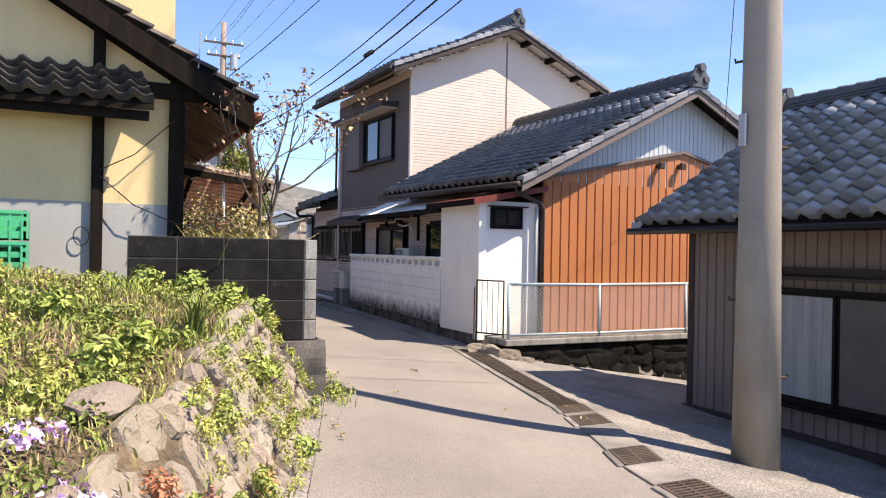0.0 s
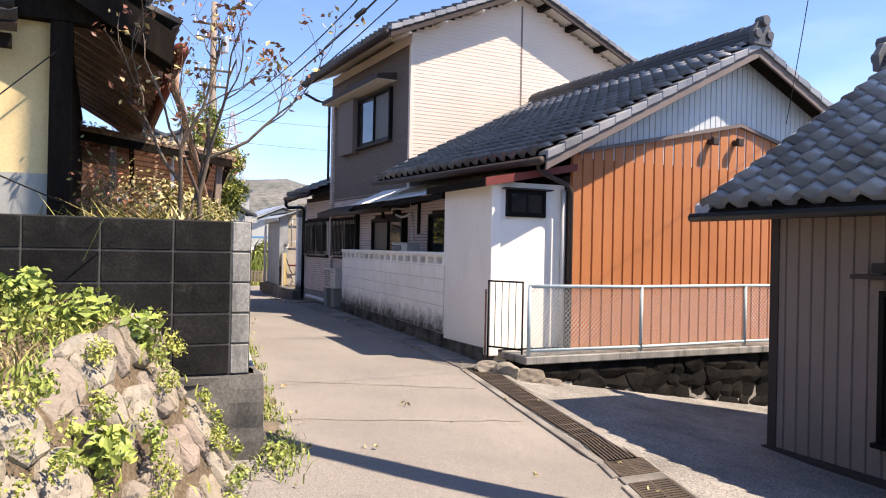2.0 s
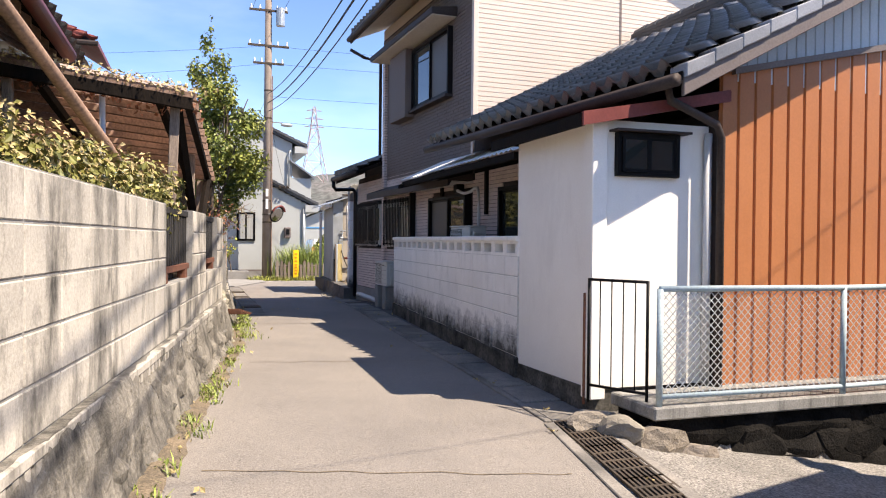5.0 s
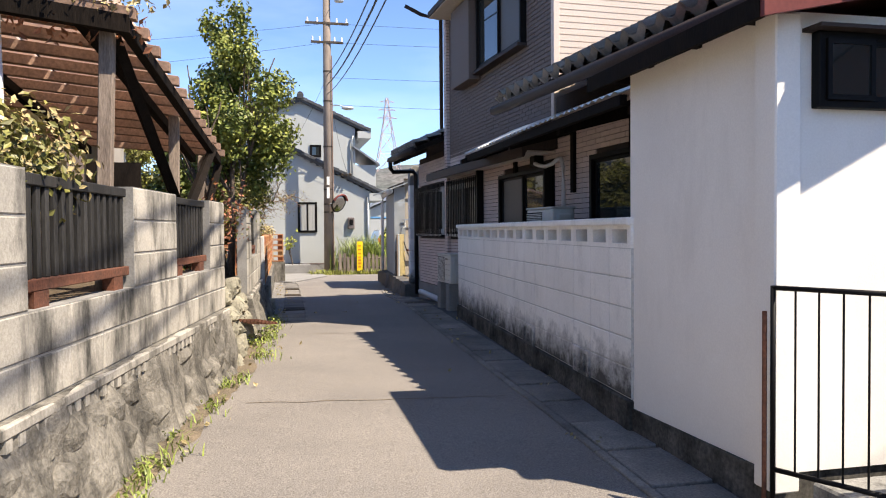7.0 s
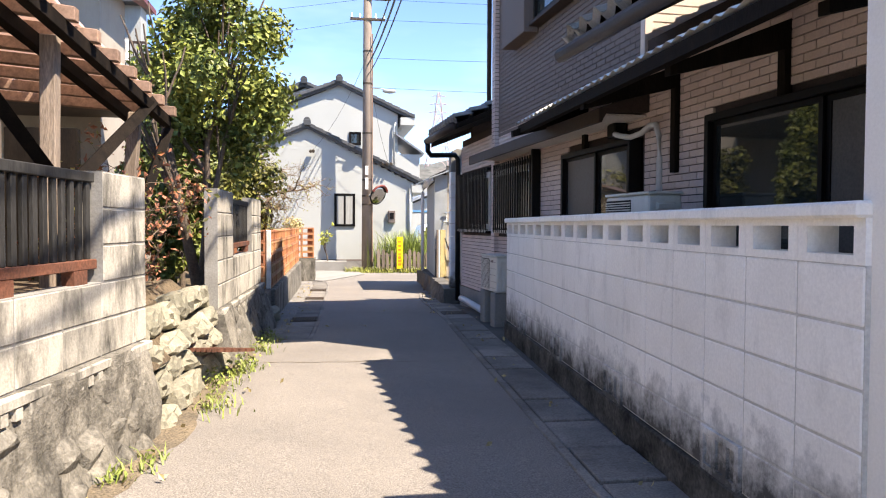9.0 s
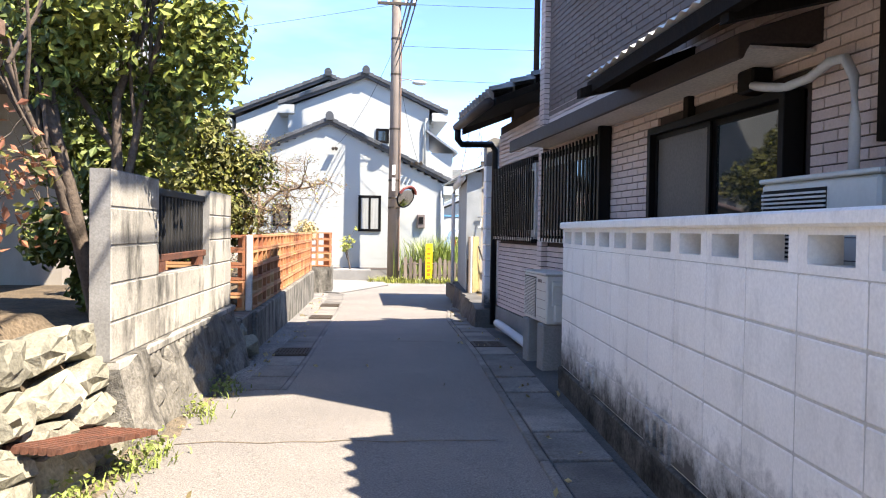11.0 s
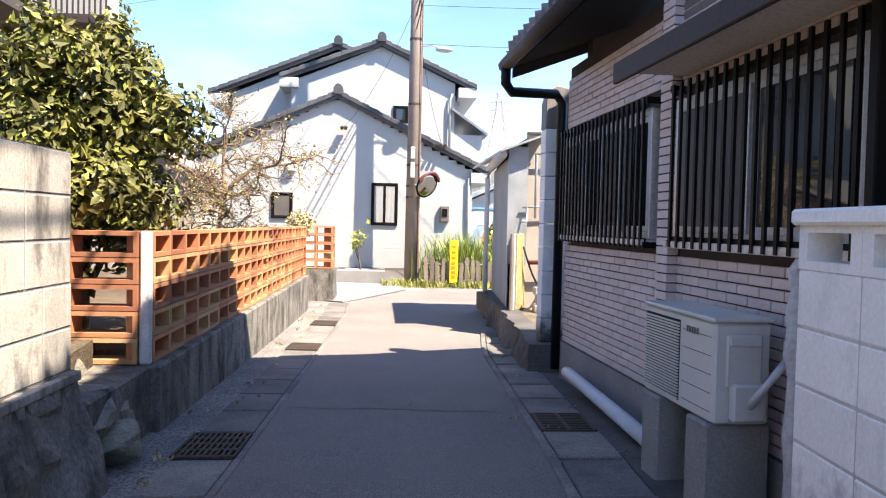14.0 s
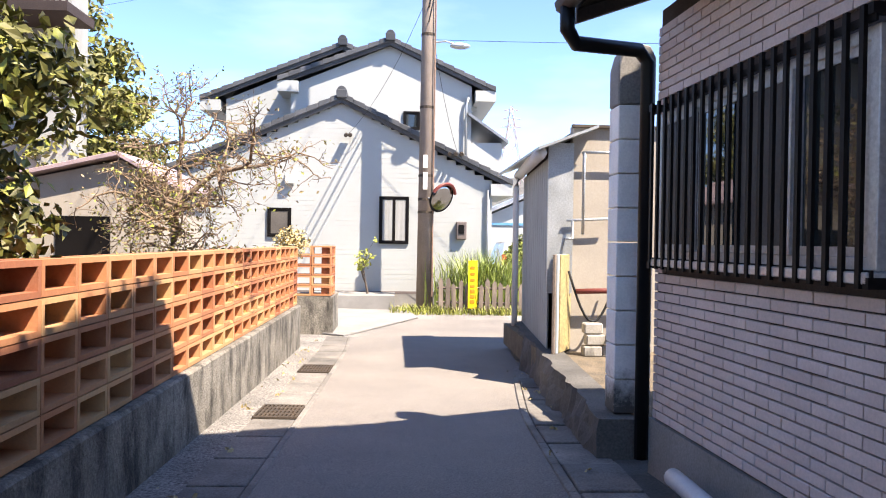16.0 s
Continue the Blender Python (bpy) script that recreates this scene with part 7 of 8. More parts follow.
tube(bm, ringp, 0.025, 6)
part("rim", bm, BLACKMETAL, mir)
bm = bmesh.new()
hood = [mm @ Vector((0.36 * math.cos(q), 0.36 * math.sin(q), -0.06)) for q in (math.pi * (0.12 + 0.76 * i / 14) for i in range(15))]
tube(bm, hood, 0.04, 6)
part("hood", bm, REDBROWN, mir, "orange hood")
picket = thing("picket_fence", "low weathered wooden picket fence", "fence", (6.8, 35.2, -0.1))
b = bmesh.new()
prism(b, [(-0.05, 0, 0), (0.05, 0, 0), (0.05, 0, 0.72), (0, 0, 0.8), (-0.05, 0, 0.72)], (0, 0.03, 0))
pk = finish("picket", b, OLDWOOD)
for i in range(26):
    link("picket", pk, picket, m=Matrix.Translation((5.75 + i * 0.15, 35.2 - i * 0.01, -0.12)) @ Matrix.Diagonal((1, 1, rng.uniform(0.82, 1.05), 1)) @ Matrix.Rotation(rng.gauss(0, 0.03), 4, "Y"))
for z in (0.12, 0.45):
    bm = bmesh.new()
    tube(bm, [(5.65, 35.24, z), (9.6, 34.98, z)], 0.03, 4)
    part("fence_rail", bm, OLDWOOD, picket)
sign = thing("warning_sign", "tall narrow yellow sign board with red lettering", "sign", (6.45, 35.1, -0.1))
boxes("board", [(6.35, 6.56, 35.08, 35.1, 0.0, 1.08)], SIGNYEL, sign)
for i, z in enumerate((0.9, 0.76, 0.62, 0.48, 0.36, 0.24, 0.12)):
    boxes("lettering", [(6.4, 6.5, 35.068, 35.078, z, z + (0.07 if i > 3 else 0.05))], SIGNTEXT, sign)
boxes("stake", [(6.43, 6.47, 35.1, 35.13, -0.2, 0.9)], OLDWOOD, sign)
end = thing("corner_plants", "tall green grasses and weeds at the white house corner", "plants", (6.5, 36, 0), kind="stuff")
blades("tall_grass", [(6.8 + rng.gauss(0, 0.55), 36.1 + rng.gauss(0, 0.3), 0.0) for _ in range(900)], LEAF_GRASS, end, 71, (0.7, 1.5), 0.012, 0.5)
blades("grass", [(rng.uniform(4.6, 9.5), rng.uniform(34.6, 35.6), -0.13) for _ in range(1800)], LEAF_YEL, end, 72, (0.06, 0.25), 0.012, 0.8)
b = bmesh.new()
box(b, 2.7, 4.7, 35.6, 37.0, -0.2, 0.22)
solid("planter_kerb", b, CONCRETE, "pale concrete planter edge at the white house", "kerb")
bare_tree("young_tree", "small leafless young tree by the white house", (4.05, 36.3, 0.2), (-0.05, 0, 1), 0.75, 0.03, 2, 81, (160, 0.05, LEAF_YEL), 0.15, 4, 1, 0.5, 0.4)
# house fittings
bm = bmesh.new()
tube(bm, [(7.0, 36.92, 2.8), (7.0, 36.92, 0)], 0.04, 8)
part("downpipe", bm, GALV, wh, smooth=True)
bm = bmesh.new()
tube(bm, [(6.6, 38.5, 5.4), (6.55, 38.5, 5.2), (6.55, 38.5, 3.4)], 0.04, 8)
part("downpipe", bm, GALV, wh, smooth=True)
boxes("meter_box", [(6.2, 6.46, 36.85, 37, 1.55, 2.0)], GREYTRIM, wh, "grey meter box", bevel=0.02)
boxes("meter_face", [(6.26, 6.4, 36.83, 36.85, 1.7, 1.92)], BLACKMETAL, wh)
boxes("vent_hood", [(1.95, 2.2, 36.82, 37, 2.85, 3.1)], ACWHITE, wh, bevel=0.03)
boxes("base_band", [(-0.9, 7.1, 36.985, 37, 0.18, 0.24)], GREYTRIM, wh)
boxes("dado", [(-0.9, 7.1, 36.99, 37, -0.2, 0.18)], CONCRETE, wh)
z = 0.3
while z < 4.8:
    bm = bmesh.new()
    half0 = max(-0.9, 3.33 - (4.88 - z) / 0.468 if z > 2.9 else -0.9)
    half1 = min(7.1, 3.33 + (4.88 - z) / 0.512 if z > 2.95 else 7.1)
    if half1 - half0 > 0.1:
        box(bm, half0, half1, 36.9965, 37.0, z, z + 0.115)
        part("siding_board", bm, WHITESIDE, wh)
    else:
        bm.free()
    z += 0.12
bm = bmesh.new()
for x in (3.45, 3.55, 6.0, 6.15, 6.3):
    tube(bm, [(x, 36.9, 4.1 - 0.4 * (x > 5)), (x, 36.7, 4.05 - 0.4 * (x > 5))], 0.05, 8)
part("wire_insulator", bm, IRON, wh)
boxes("side_bay", [(6.7, 7.55, 38.6, 42, 2.8, 4.2)], WHITESIDE, wh)
bm = bmesh.new()
prism(bm, [(6.6, 38.4, 5.0), (7.7, 38.4, 4.25), (7.7, 42, 4.25), (6.6, 42, 5.0)], (0, 0, -0.08))
part("side_roof", bm, TILE_BLUE, wh)

# ---------- overhead wires ----------
def wire(p, q, sag, r, parent, n=14, name="wire"):
    p, q = Vector(p), Vector(q)
    bm_ = bmesh.new()
    tube(bm_, [p.lerp(q, i / n) - Vector((0, 0, sag * 4 * (i / n) * (1 - i / n))) for i in range(n + 1)], r, 4, caps=False)
    return part(name, bm_, CABLE, parent)


cables = thing("overhead_wires", "black overhead power and telephone wires between poles", "wires", (5.4, 20, 8))
for k, (dz, dx) in enumerate(((11.3, -0.8), (11.3, -0.3), (11.3, 0.4), (10.7, -0.6), (10.7, 0.6))):
    wire((5.4 + dx, 35.8, dz), (5.3 + dx, 4.7, dz - 0.3), 0.7, 0.008, cables)
for k, (dz, r) in enumerate(((7.3, 0.016), (6.95, 0.022), (6.6, 0.014))):
    wire((5.4, 35.8, dz), (5.3, 4.7, dz - 0.35), 0.95, r, cables)
for p, q in (((5.4, 35.8, 9.2), (-18, 46, 9.5)), ((5.4, 35.8, 8.5), (-18, 47, 8.2)), ((5.4, 35.8, 8.5), (30, 32, 8.8)), ((5.4, 35.8, 7.2), (30, 31, 7.4)), ((5.4, 35.8, 6.2), (26, 30, 6.0)), ((5.4, 35.8, 9.2), (30, 33, 9.6)),
             ((5.4, 35.8, 7.3), (3.5, 36.8, 4.1)), ((5.4, 35.8, 7.0), (6.2, 36.8, 3.7)), ((5.3, 4.7, 9.2), (10.9, 10.6, 3.7)), ((5.3, 4.7, 8.4), (1.3, 8.2, 3.5))):
    wire(p, q, 0.35, 0.006, cables)
bm = bmesh.new()
tube(bm, [(5.33, 15.0, 5.9), (5.33, 15.45, 5.91)], 0.05, 8)
part("cable_joint", bm, CABLE, cables)

# ---------- transmission tower on the hill ----------
tower = thing("transmission_tower", "tall red and white steel lattice power pylon on the hill", "pylon", (58, 375, 35))
tb = Vector((58.3, 375, 30))
levels = [(0, 6.0), (10, 4.2), (19, 2.8), (26, 1.7), (31, 1.2), (37, 0.5)]
for s in range(4):
    sx, sy = (-1, 1, 1, -1)[s], (-1, -1, 1, 1)[s]
    nx, ny = (1, 1, -1, -1)[s], (-1, 1, 1, -1)[s]
    bm = bmesh.new()
    tube(bm, [tb + Vector((sx * w, sy * w, z)) for z, w in levels], 0.22, 4, 0.14)
    part("leg", bm, LATTICE, tower)
    for (z0, w0), (z1, w1) in zip(levels, levels[1:]):
        for p, q in (((sx * w0, sy * w0, z0), (nx * w1, ny * w1, z1)), ((nx * w0, ny * w0, z0), (sx * w1, sy * w1, z1)), ((sx * w1, sy * w1, z1), (nx * w1, ny * w1, z1))):
            bm = bmesh.new()
            tube(bm, [tb + Vector(p), tb + Vector(q)], 0.12, 3, caps=False)
            part("brace", bm, LATTICE, tower)
for z, w in ((27, 5), (31, 4.4), (35, 3.6)):
    bm = bmesh.new()
    tube(bm, [tb + Vector((-w, 0, z)), tb + Vector((0, 0, z + 0.9)), tb + Vector((w, 0, z))], 0.16, 4)
    tube(bm, [tb + Vector((-w, 0, z)), tb + Vector((w, 0, z))], 0.14, 4)
    part("crossarm", bm, LATTICE, tower)

# ---------- garage yard ----------
boxes("roof_edge", [(6.66, 11, 26.5, 26.56, 2.78, 2.81)], IRON, garage)
bm = bmesh.new()
tube(bm, [(6.3, 26.45, 2.48), (6.55, 29.5, 2.5)], 0.07, 8)
part("eave_gutter", bm, PVC, garage, smooth=True)
bm = bmesh.new()
tube(bm, [(6.5, 29.2, 2.45), (6.46, 29.1, 2.3), (6.46, 29.1, 0.0)], 0.045, 8)
part("downpipe", bm, PVC, garage, smooth=True)
bm = bmesh.new()
prism(bm, [(6.25, 26.3, 2.5), (6.25, 29.6, 2.5), (6.9, 29.6, 2.75), (6.9, 26.3, 2.75)], (0, 0, 0.03))
part("eave_sheet", bm, GALV, garage)
b = bmesh.new()
box(b, 0.0, 0.5, 0, 0.05, 0, 1.25)
for k, (x, y, a, mt) in enumerate(((6.42, 26.15, 1.2, OLDWOOD), (6.46, 26.2, 1.1, PALEBLUE), (6.5, 26.24, 1.05, LEAF_DRY))):
    bm = bmesh.new()
    box(bm, 0, 0.4, 0, 0.03, 0.33, 1.38, Matrix.Translation((x, y, 0)) @ Matrix.Rotation(a, 4, "Z"))
    solid("leaning_board", bm, mt, "old board leaning against the garage corner", "board", kind="thing", bevel=0.004, group="leaning boards")
b.free()
tap = thing("water_tap", "standing pipes with taps on the yard wall", "tap", (6.8, 26.4, 0.3))
for pts, r in (([(6.78, 26.5, 2.5), (6.78, 26.45, 2.5), (6.78, 26.45, 1.6)], 0.018), ([(6.78, 26.45, 2.5), (7.3, 26.45, 2.5)], 0.018), ([(6.6, 26.45, 1.75), (7.1, 26.45, 1.78)], 0.016), ([(6.66, 26.45, 1.75), (6.66, 26.4, 1.55), (6.58, 26.38, 1.55)], 0.018), ([(6.7, 26.4, 0.98), (7.4, 26.4, 1.0)], 0.03)):
    bm = bmesh.new()
    tube(bm, pts, r, 8)
    part("pipe", bm, GALV if r < 0.025 else REDBROWN, tap, smooth=True)
hose = thing("garden_hose", "dark hose hanging in a loop on the yard wall", "hose", (6.9, 26.4, 0.6))
bm = bmesh.new()
tube(bm, [(6.62 + 0.55 * i / 12, 26.4, 1.2 - 0.55 * math.sin(math.pi * i / 12)) for i in range(13)], 0.014, 6)
part("hose_loop", bm, CABLE, hose, smooth=True)
for x, y, z in ((6.75, 26.2, 0.3), (6.95, 26.2, 0.3), (6.78, 26.2, 0.42), (6.76, 26.22, 0.54), (7.0, 26.15, 0.42)):
    bm = bmesh.new()
    box(bm, x, x + 0.2, y, y + 0.14, z, z + 0.11)
    solid("loose_block", bm, PALEBLOCK, "loose grey concrete block stacked in the yard", "block", kind="thing", bevel=0.012, group="loose yard blocks")

# ---------- neighbours ----------
red = thing("neighbour_house", "beige house with red tiled roof behind the garden", "house", (-3, 26, 0))
boxes("wall", [(-8, 0.2, 23.6, 25.2, 0, 5.7)], BEIGE, red, "beige rendered wall")
rA, rB, rC, rD = Vector((0.65, 23.1, 5.75)), Vector((0.65, 25.8, 5.75)), Vector((-1.5, 25.5, 7)), Vector((-1.5, 25.0, 7))
slope_slab("roof", red, (-8.5, 23.1, 5.75), rA, rD, (-8.0, 25.0, 7), 0.1, BROWNTRIM)
tiled(red, Vector((-8.5, 23.1, 5.78)), rA + Vector((0, 0, 0.03)), rD + Vector((0, 0, 0.03)), Vector((-8, 25.0, 7.03)), 30, 9, TILE_RED, 0)
slope_slab("roof", red, rA, rB, rC, rD, 0.1, TILE_RED)
bm = bmesh.new()
tube(bm, [(-8.5, 23.05, 5.7), (0.65, 23.05, 5.7)], 0.06, 8)
part("eave_gutter", bm, BROWNTRIM, red)
boxes("lower_roof", [(-3, 1.4, 19.8, 23.6, 3.3, 3.45)], TILE_OLD, red)
boxes("upper_window", [(-1.2, -0.2, 23.55, 23.6, 4.0, 5.0)], BRONZE, red)
far_house = thing("far_house", "distant white house beyond the fence", "house", (12, 52, 0))
bm = bmesh.new()
prism(bm, [(8.5, 50, 0), (15, 50, 0), (15, 50, 2.6), (11.7, 50, 4.0), (8.5, 50, 2.6)], (0, 6, 0))
part("wall", bm, WHITESIDE, far_house)
bm = bmesh.new()
prism(bm, [(8.0, 49.6, 2.5), (11.7, 49.6, 4.1), (15.4, 49.6, 2.5), (15.4, 49.6, 2.65), (11.7, 49.6, 4.25), (8.0, 49.6, 2.65)], (0, 7, 0))
part("roof", bm, TILE_BLUE, far_house)
carport = thing("carport", "carport with blue sheet roof", "carport", (9.5, 44, 0))
boxes("roof", [(7.4, 12, 42, 46, 2.05, 2.12)], mat("blue_sheet", (0.1, 0.28, 0.5), None, 0.5, bump=0), carport)
for x, y in ((7.6, 42.2), (11.8, 42.2)):
    boxes("post", [(x, x + 0.06, y, y + 0.06, -0.1, 2.05)], GALV, carport)
CARP = mat("silver_car_paint", (0.6, 0.6, 0.62), (0.55, 0.55, 0.57), 0.25, metal=0.4, scale=0.5, bump=0)
car = thing("parked_car", "silver-white small car parked under the carport", "car", (8.6, 41.5, -0.1))
bm = bmesh.new()
prism(bm, [(7.75, 40.0, 0.25), (7.75, 43.4, 0.25), (7.75, 43.4, 0.85), (7.85, 43.0, 1.05), (7.95, 42.6, 1.5), (7.95, 40.5, 1.52), (7.85, 40.1, 1.0), (7.75, 40.0, 0.8)], (1.45, 0, 0))
part("body", bm, CARP, car, bevel=0.05)
boxes("rear_window", [(8.0, 9.0, 40.1, 40.22, 1.05, 1.4)], GLASS, car)
for x in (7.8, 9.0):
    boxes("tail_light", [(x, x + 0.13, 39.97, 40.05, 0.8, 1.15)], SIGNRED, car)
for x in (7.72, 9.05):
    for y in (40.6, 42.7):
        bm = bmesh.new()
        tube(bm, [(x, y, 0.2), (x + 0.18, y, 0.2)], 0.3, 16)
        part("wheel", bm, BLACKPVC, car)
shrub("garden_tree", "broad green tree far behind the garden", (-2.2, 34.0, -0.1), 4.6, clump_set((-2.2, 34.0), ((2.2, 1.7), (3.2, 2.1), (4.2, 2.0), (5.2, 1.5), (6.1, 1.0), (6.8, 0.5)), 5), 14000, 0.09, LEAF_OLIVE, 91, 0.1, (2500, LEAF_YEL), 2)
shrub("far_shrub", "green shrub beside the carport", (8.4, 39.0, 0), 1.2, clump_set((8.6, 39.2), ((0.6, 0.8), (1.1, 0.9), (1.6, 0.6)), 6), 3500, 0.07, LEAF_DARK, 93, 0.04, (900, LEAF_YEL), 3)

# pale concrete apron before the white house
bm = bmesh.new()
prism(bm, [(3.3, 31.0, -0.06), (3.9, 30.6, -0.07), (5.2, 33.8, -0.09), (5.0, 35.4, -0.1), (2.6, 35.6, -0.08), (2.7, 33, -0.06)], (0, 0, 0.02))
solid("concrete_apron", bm, CONCRETE, "pale concrete apron at the lane's end", "pavement")

# low garden outhouse with a faded pinkish roof behind the screen wall
og = thing("garden_outhouse", "low cream outhouse with a faded pink-mauve sheet roof", "outhouse", (0.2, 30.8, 0.1))
OGR = mat("faded_mauve_roof", (0.42, 0.31, 0.31), (0.33, 0.25, 0.26), 0.7, scale=2, fine=40, bump=0.2, grain=0.12)
bm = bmesh.new()
prism(bm, [(-2.4, 30, -0.1), (1.15, 30, -0.1), (1.15, 30, 2.3), (0.55, 30, 2.66), (-2.4, 30, 2.0)], (0, 2.4, 0))
part("wall", bm, BEIGE, og, "cream rendered wall")
for a, b in (((0.55, 29.8, 2.78), (1.35, 29.8, 2.32)), ((0.55, 29.8, 2.78), (-2.7, 29.8, 2.02))):
    bm = bmesh.new()
    prism(bm, [a, b, (b[0], 32.6, b[2]), (a[0], 32.6, a[2])], (0, 0, -0.07))
    part("roof", bm, OGR, og, "faded mauve sheet roof", bevel=0.008)
boxes("window", [(-0.4, 0.4, 29.97, 29.998, 1.0, 1.8)], BRONZE, og)

# ---------- small fittings of the walls ----------
b = bmesh.new()
w = WL / 17
for q in ((0.003, 0.04, 0, 0.12, 0.0, 0.2), (w - 0.04, w - 0.003, 0, 0.12, 0.0, 0.2), (0.04, w - 0.04, 0, 0.12, 0, 0.03), (0.04, w - 0.04, 0, 0.12, 0.17, 0.2), (0.13, 0.165, 0, 0.12, 0.03, 0.17), (0.235, 0.27, 0, 0.12, 0.03, 0.17)):
    box(b, *q)
vent_me = finish("vent_block", b, WHITEBLOCK)
for i in (2, 6, 10, 14):
    link("vent_block", vent_me, white, m=FW @ Matrix.Translation((i * w, -0.015, 0.355)))
# ornamental pierced block in the garden wall
fo = frame_on(LW0 + LD * 0.53, LD)
bm = bmesh.new()
for q in ((0.004, 0.03, 0, 0.1, 1.564, 1.746), (0.37, 0.396, 0, 0.1, 1.564, 1.746), (0.03, 0.37, 0, 0.1, 1.564, 1.585), (0.03, 0.37, 0, 0.1, 1.725, 1.746), (0.185, 0.215, 0, 0.1, 1.585, 1.725),
          (0.03, 0.37, 0, 0.1, 1.645, 1.665)):
    box(bm, *q, fo)
part("pierced_block", bm, PALEBLOCK, lwall, "ornamental pierced block")
bm = bmesh.new()
for k in range(4):
    x0 = 0.03 + (k % 2) * 0.185
    z0 = 1.585 + (k // 2) * 0.08
    prism(bm, [fo @ Vector((x0, 0.005, z0)), fo @ Vector((x0 + 0.155, 0.005, z0)), fo @ Vector((x0, 0.005, z0 + 0.06))], fo.to_3x3() @ Vector((0, 0.09, 0)))
part("pierced_web", bm, PALEBLOCK, lwall)
# notched sill course over the stone footings
for parent_, f_, ln, zc in ((lwall, FL, 7.8, 0.8), (lwall2, frame_on(L2A, D2), 3.15, 0.74)):
    bm = bmesh.new()
    box(bm, 0.0, ln, -0.05, 0.1, zc - 0.05, zc - 0.002, f_)
    part("sill_course", bm, PALEBLOCK, parent_, bevel=0.006)
    b = bmesh.new()
    box(b, 0, 0.05, -0.045, 0.05, zc - 0.1, zc - 0.052)
    tooth = finish("sill_tooth", b, PALEBLOCK)
    x = 0.05
    while x < ln - 0.1:
        link("sill_tooth", tooth, parent_, m=f_ @ Matrix.Translation((x, 0, 0)))
        x += 0.105
# stones set in the footings
rng = random.Random(91)
fmesh = [rock_mesh("stone", 1, 1, 1, 70 + k, DARKSTONE, 2, 0.15) for k in range(6)]
for parent_, f_, ln in ((lwall, FL, 7.7), (lwall2, frame_on(L2A, D2), 3.1)):
    for j in range(3):
        x = 0.1 + 0.12 * (j % 2)
        while x < ln - 0.15:
            s = rng.uniform(0.2, 0.36)
            z = 0.24 + j * 0.19
            if rng.random() < 0.8:
                link("stone", rng.choice(fmesh), parent_, m=f_ @ Matrix.Translation((x + s / 2, -0.0 - 0.045 * (2 - j), z)) @ Matrix.Rotation(rng.uniform(-0.5, 0.5), 4, "Y") @ Matrix.Diagonal((s, 0.13, 0.19 * rng.uniform(0.8, 1.3), 1)))
            x += s * 1.05
# bolts and seams of the shed
boxes("seam", [(7.335, 7.352, 7.6, 7.7, -0.4, 2.1)], BROWNTRIM, shed)

# fallen leaves, grit and cracks on the lane
rng = random.Random(123)
litter = thing("leaf_litter", "scattered dry leaves and grit along the lane's edges", "litter", (4, 12, 0.2), kind="stuff")
cl = []
for _ in range(190):
    y = rng.uniform(5.5, 30)
    side = rng.random()
    x = lerp_table(EDGE_L, y) + abs(rng.gauss(0.12, 0.16)) if side < 0.55 else (lerp_table(EDGE_R, y) + rng.uniform(-0.1, 0.5) if side < 0.9 else rng.uniform(lerp_table(EDGE_L, y), lerp_table(EDGE_R, y)))
    cl.append(((x, y, ground_z(min(x, lerp_table(EDGE_R, y)), y) + 0.032), (0.05, 0.06, 0.006)))
leaf_cloud("fallen_leaves", cl, 420, 0.022, LEAF_DRY, litter, 124, kind="stuff")
bm = bmesh.new()
for y0, x0, x1, bend in ((7.9, 2.4, 4.7, 0.25), (9.6, 2.7, 4.9, -0.1), (13.2, 3.2, 5.2, 0.12), (16.9, 3.4, 5.3, 0.2), (21.6, 4.0, 5.6, -0.15)):
    prev = None
    n = 34
    for i in range(n + 1):
        k = i / n
        x = x0 + (x1 - x0) * k
        y = y0 + bend * k + 0.05 * noise.noise(Vector((x * 4, y0, 2)))
        w_ = 0.006 + 0.006 * abs(noise.noise(Vector((x * 6, y0, 9))))
        cur = (bm.verts.new((x, y - w_, ground_z(x, y) + 0.009)), bm.verts.new((x, y + w_, ground_z(x, y) + 0.009)))
        if prev:
            bm.faces.new((prev[0], cur[0], cur[1], prev[1]))
        prev = cur
solid("asphalt_crack", bm, DIRT, "thin dirt-filled cracks across the asphalt", "crack")

# shutter box and hood of the upper window
bm = bmesh.new()
box(bm, -0.2, -0.012, 2.76, 3.72, 3.82, 5.1, HF)
part("shutter_box", bm, FACADE, house, "taupe shutter box beside the upper window", bevel=0.008)
bm = bmesh.new()
prism(bm, [HF @ Vector(p) for p in ((-0.012, 0.66, 5.14), (-0.46, 0.66, 5.14), (-0.46, 0.66, 5.24), (-0.012, 0.66, 5.3))], U * 3.6)
part("window_hood", bm, BROWNTRIM, house, "brown hood over the upper window", bevel=0.006)
bm = bmesh.new()
box(bm, -0.44, -0.02, 0.68, 4.24, 5.126, 5.138, HF)
part("hood_soffit", bm, SOFFIT, house)
bm = bmesh.new()
box(bm, -0.12, -0.012, 2.635, 2.69, 1.3, 2.4, HF)
part("window_post", bm, BRONZE, house, bevel=0.006)

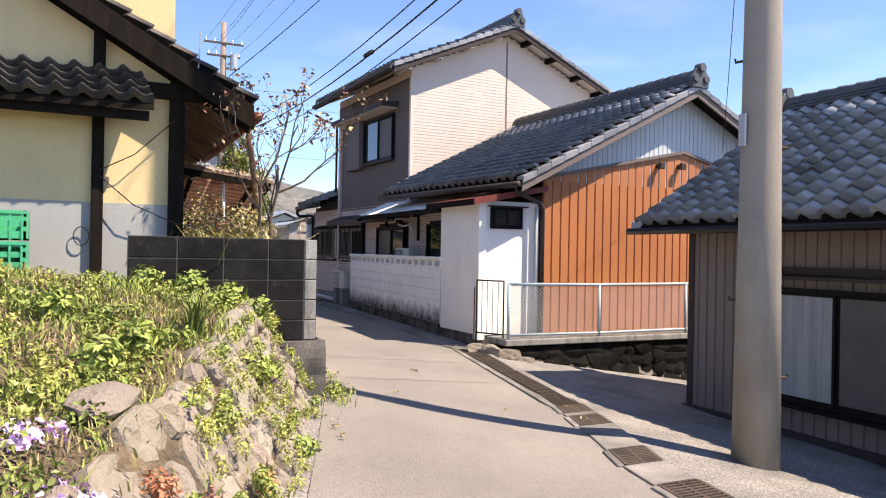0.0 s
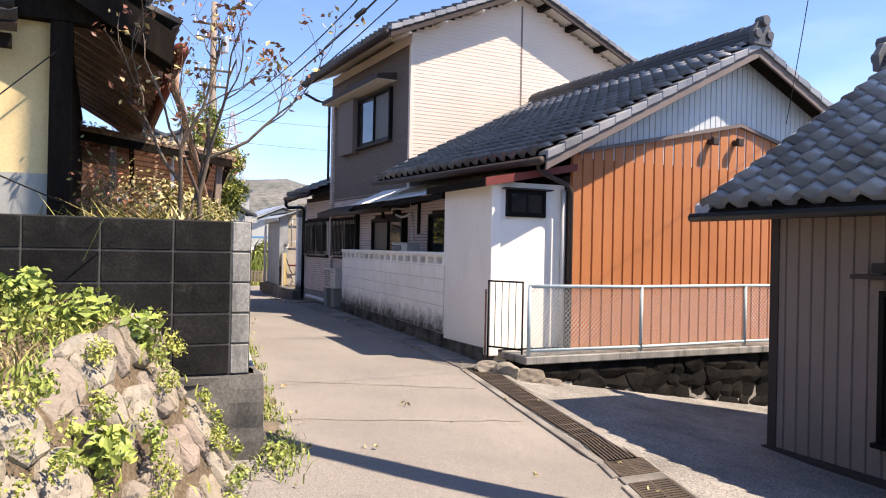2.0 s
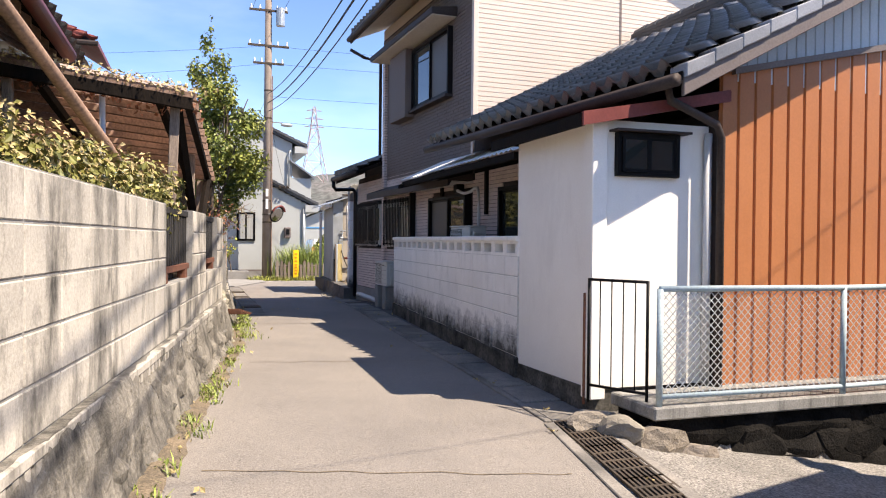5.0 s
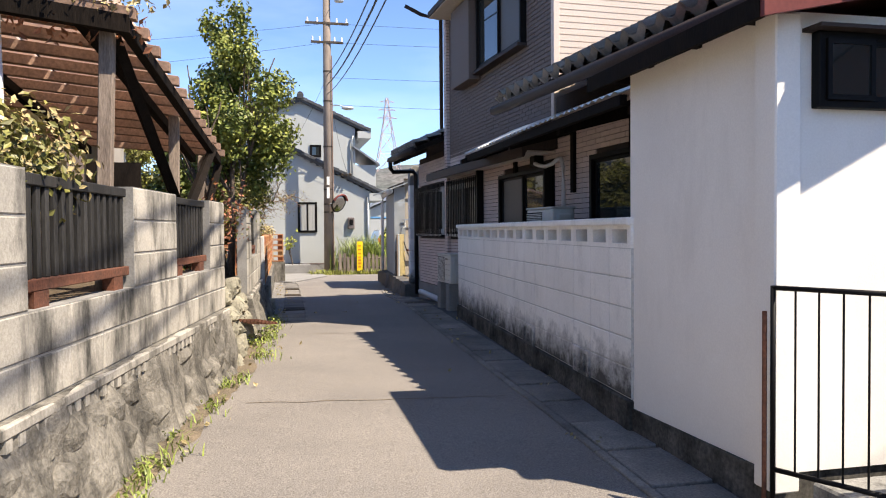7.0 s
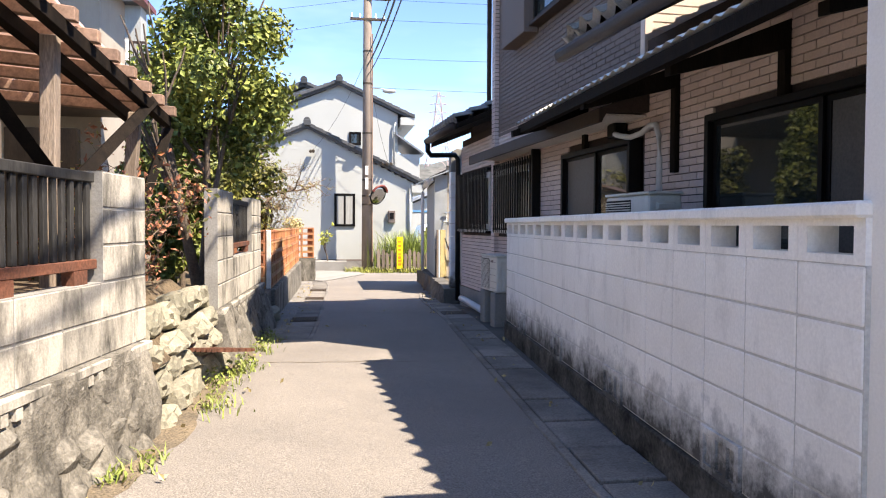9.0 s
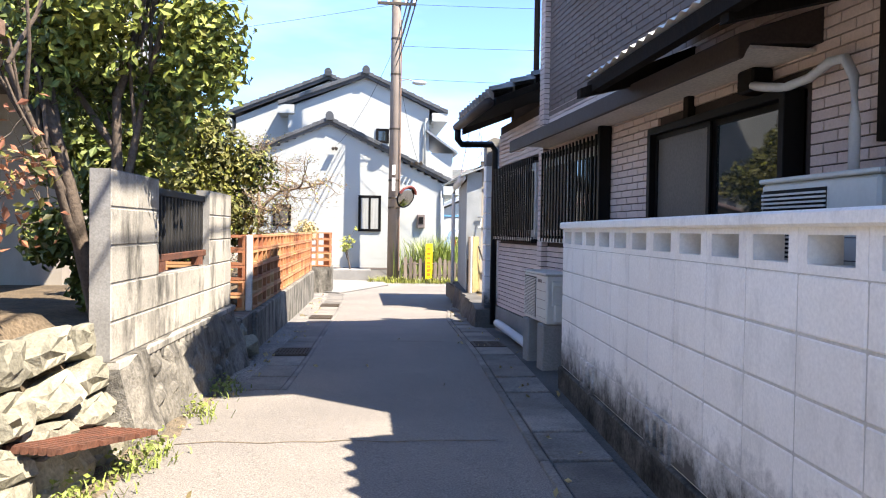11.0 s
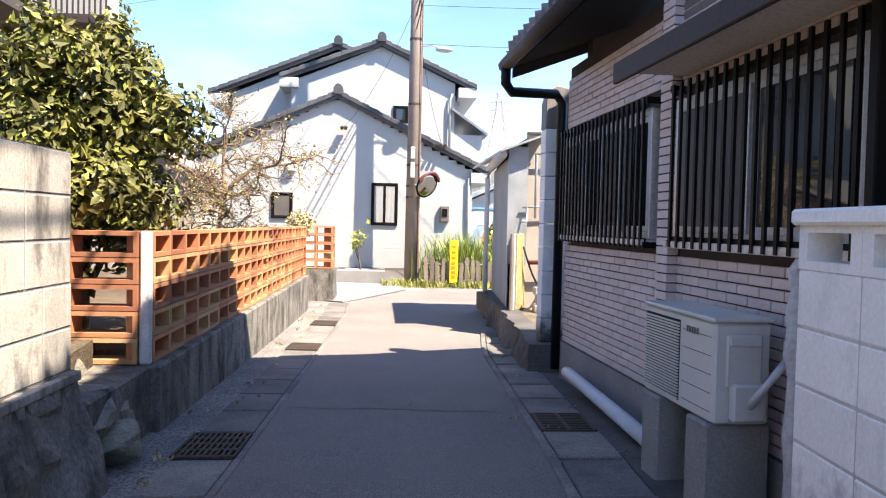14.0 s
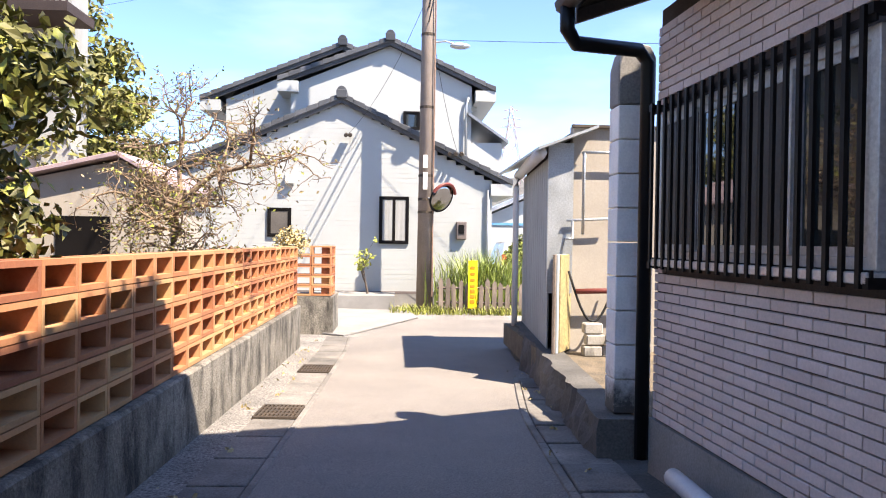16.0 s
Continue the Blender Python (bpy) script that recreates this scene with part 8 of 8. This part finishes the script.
# conduit cowl and pale hose over the big window
bm = bmesh.new()
box(bm, -0.14, -0.012, 0.3, 0.46, 2.27, 2.4, HF)
part("conduit_cowl", bm, BRONZE, house, "dark conduit cowl", bevel=0.012)
bm = bmesh.new()
tube(bm, [hp(u_, -0.1 - 0.03 * math.sin(u_ * 7), z_) for u_, z_ in ((0.32, 2.3), (0.2, 2.27), (0.05, 2.24), (-0.1, 2.26), (-0.24, 2.31), (-0.36, 2.3), (-0.44, 2.2), (-0.46, 2.0), (-0.46, 1.72))], 0.024, 8)
part("hose", bm, PVC, house, "pale corrugated hose", smooth=True)

# house with an upper balcony far behind the garden
bh = thing("balcony_house", "grey two storey house with a dark upper balcony", "house", (-3.4, 34, 0))
boxes("wall", [(-6.5, -1.15, 32.2, 32.9, -0.1, 7.6)], GREYPLASTER, bh, "grey rendered wall")
boxes("roof", [(-7.0, -1.0, 31.8, 33.1, 7.6, 7.78)], TILE_DARK, bh)
balcony = boxes("balcony", [(-3.2, -0.75, 31.1, 32.2, 5.22, 5.38)], BROWNTRIM, bh, "brown balcony slab")
boxes("balcony_rail", [(-3.2, -0.75, 31.1, 31.15, 6.3, 6.36)], BROWNTRIM, balcony)
b = bmesh.new()
box(b, 0, 0.03, 0, 0.03, 5.38, 6.3)
baluster = finish("baluster", b, BROWNTRIM)
for i in range(24):
    link("baluster", baluster, balcony, m=Matrix.Translation((-3.18 + i * 0.104, 31.11, 0)))
boxes("balcony_post", [(-2.05, -1.93, 31.1, 31.2, 5.38, 7.6)], BROWNTRIM, balcony)
laundry = thing("laundry", "white washing hung over the balcony rail", "laundry", (-1.4, 31.08, 5.7))
bm = grid_sheet(steps(-1.62, -1.2, 0.06), steps(0, 0.6, 0.1), lambda x, y: 0.02 * math.sin(x * 30))
for v in bm.verts:
    v.co = Vector((v.co.x, 31.07 + v.co.z, 6.38 - v.co.y))
bmesh.ops.solidify(bm, geom=list(bm.faces), thickness=0.008)
part("cloth", bm, WHITEWALL, laundry, smooth=True)
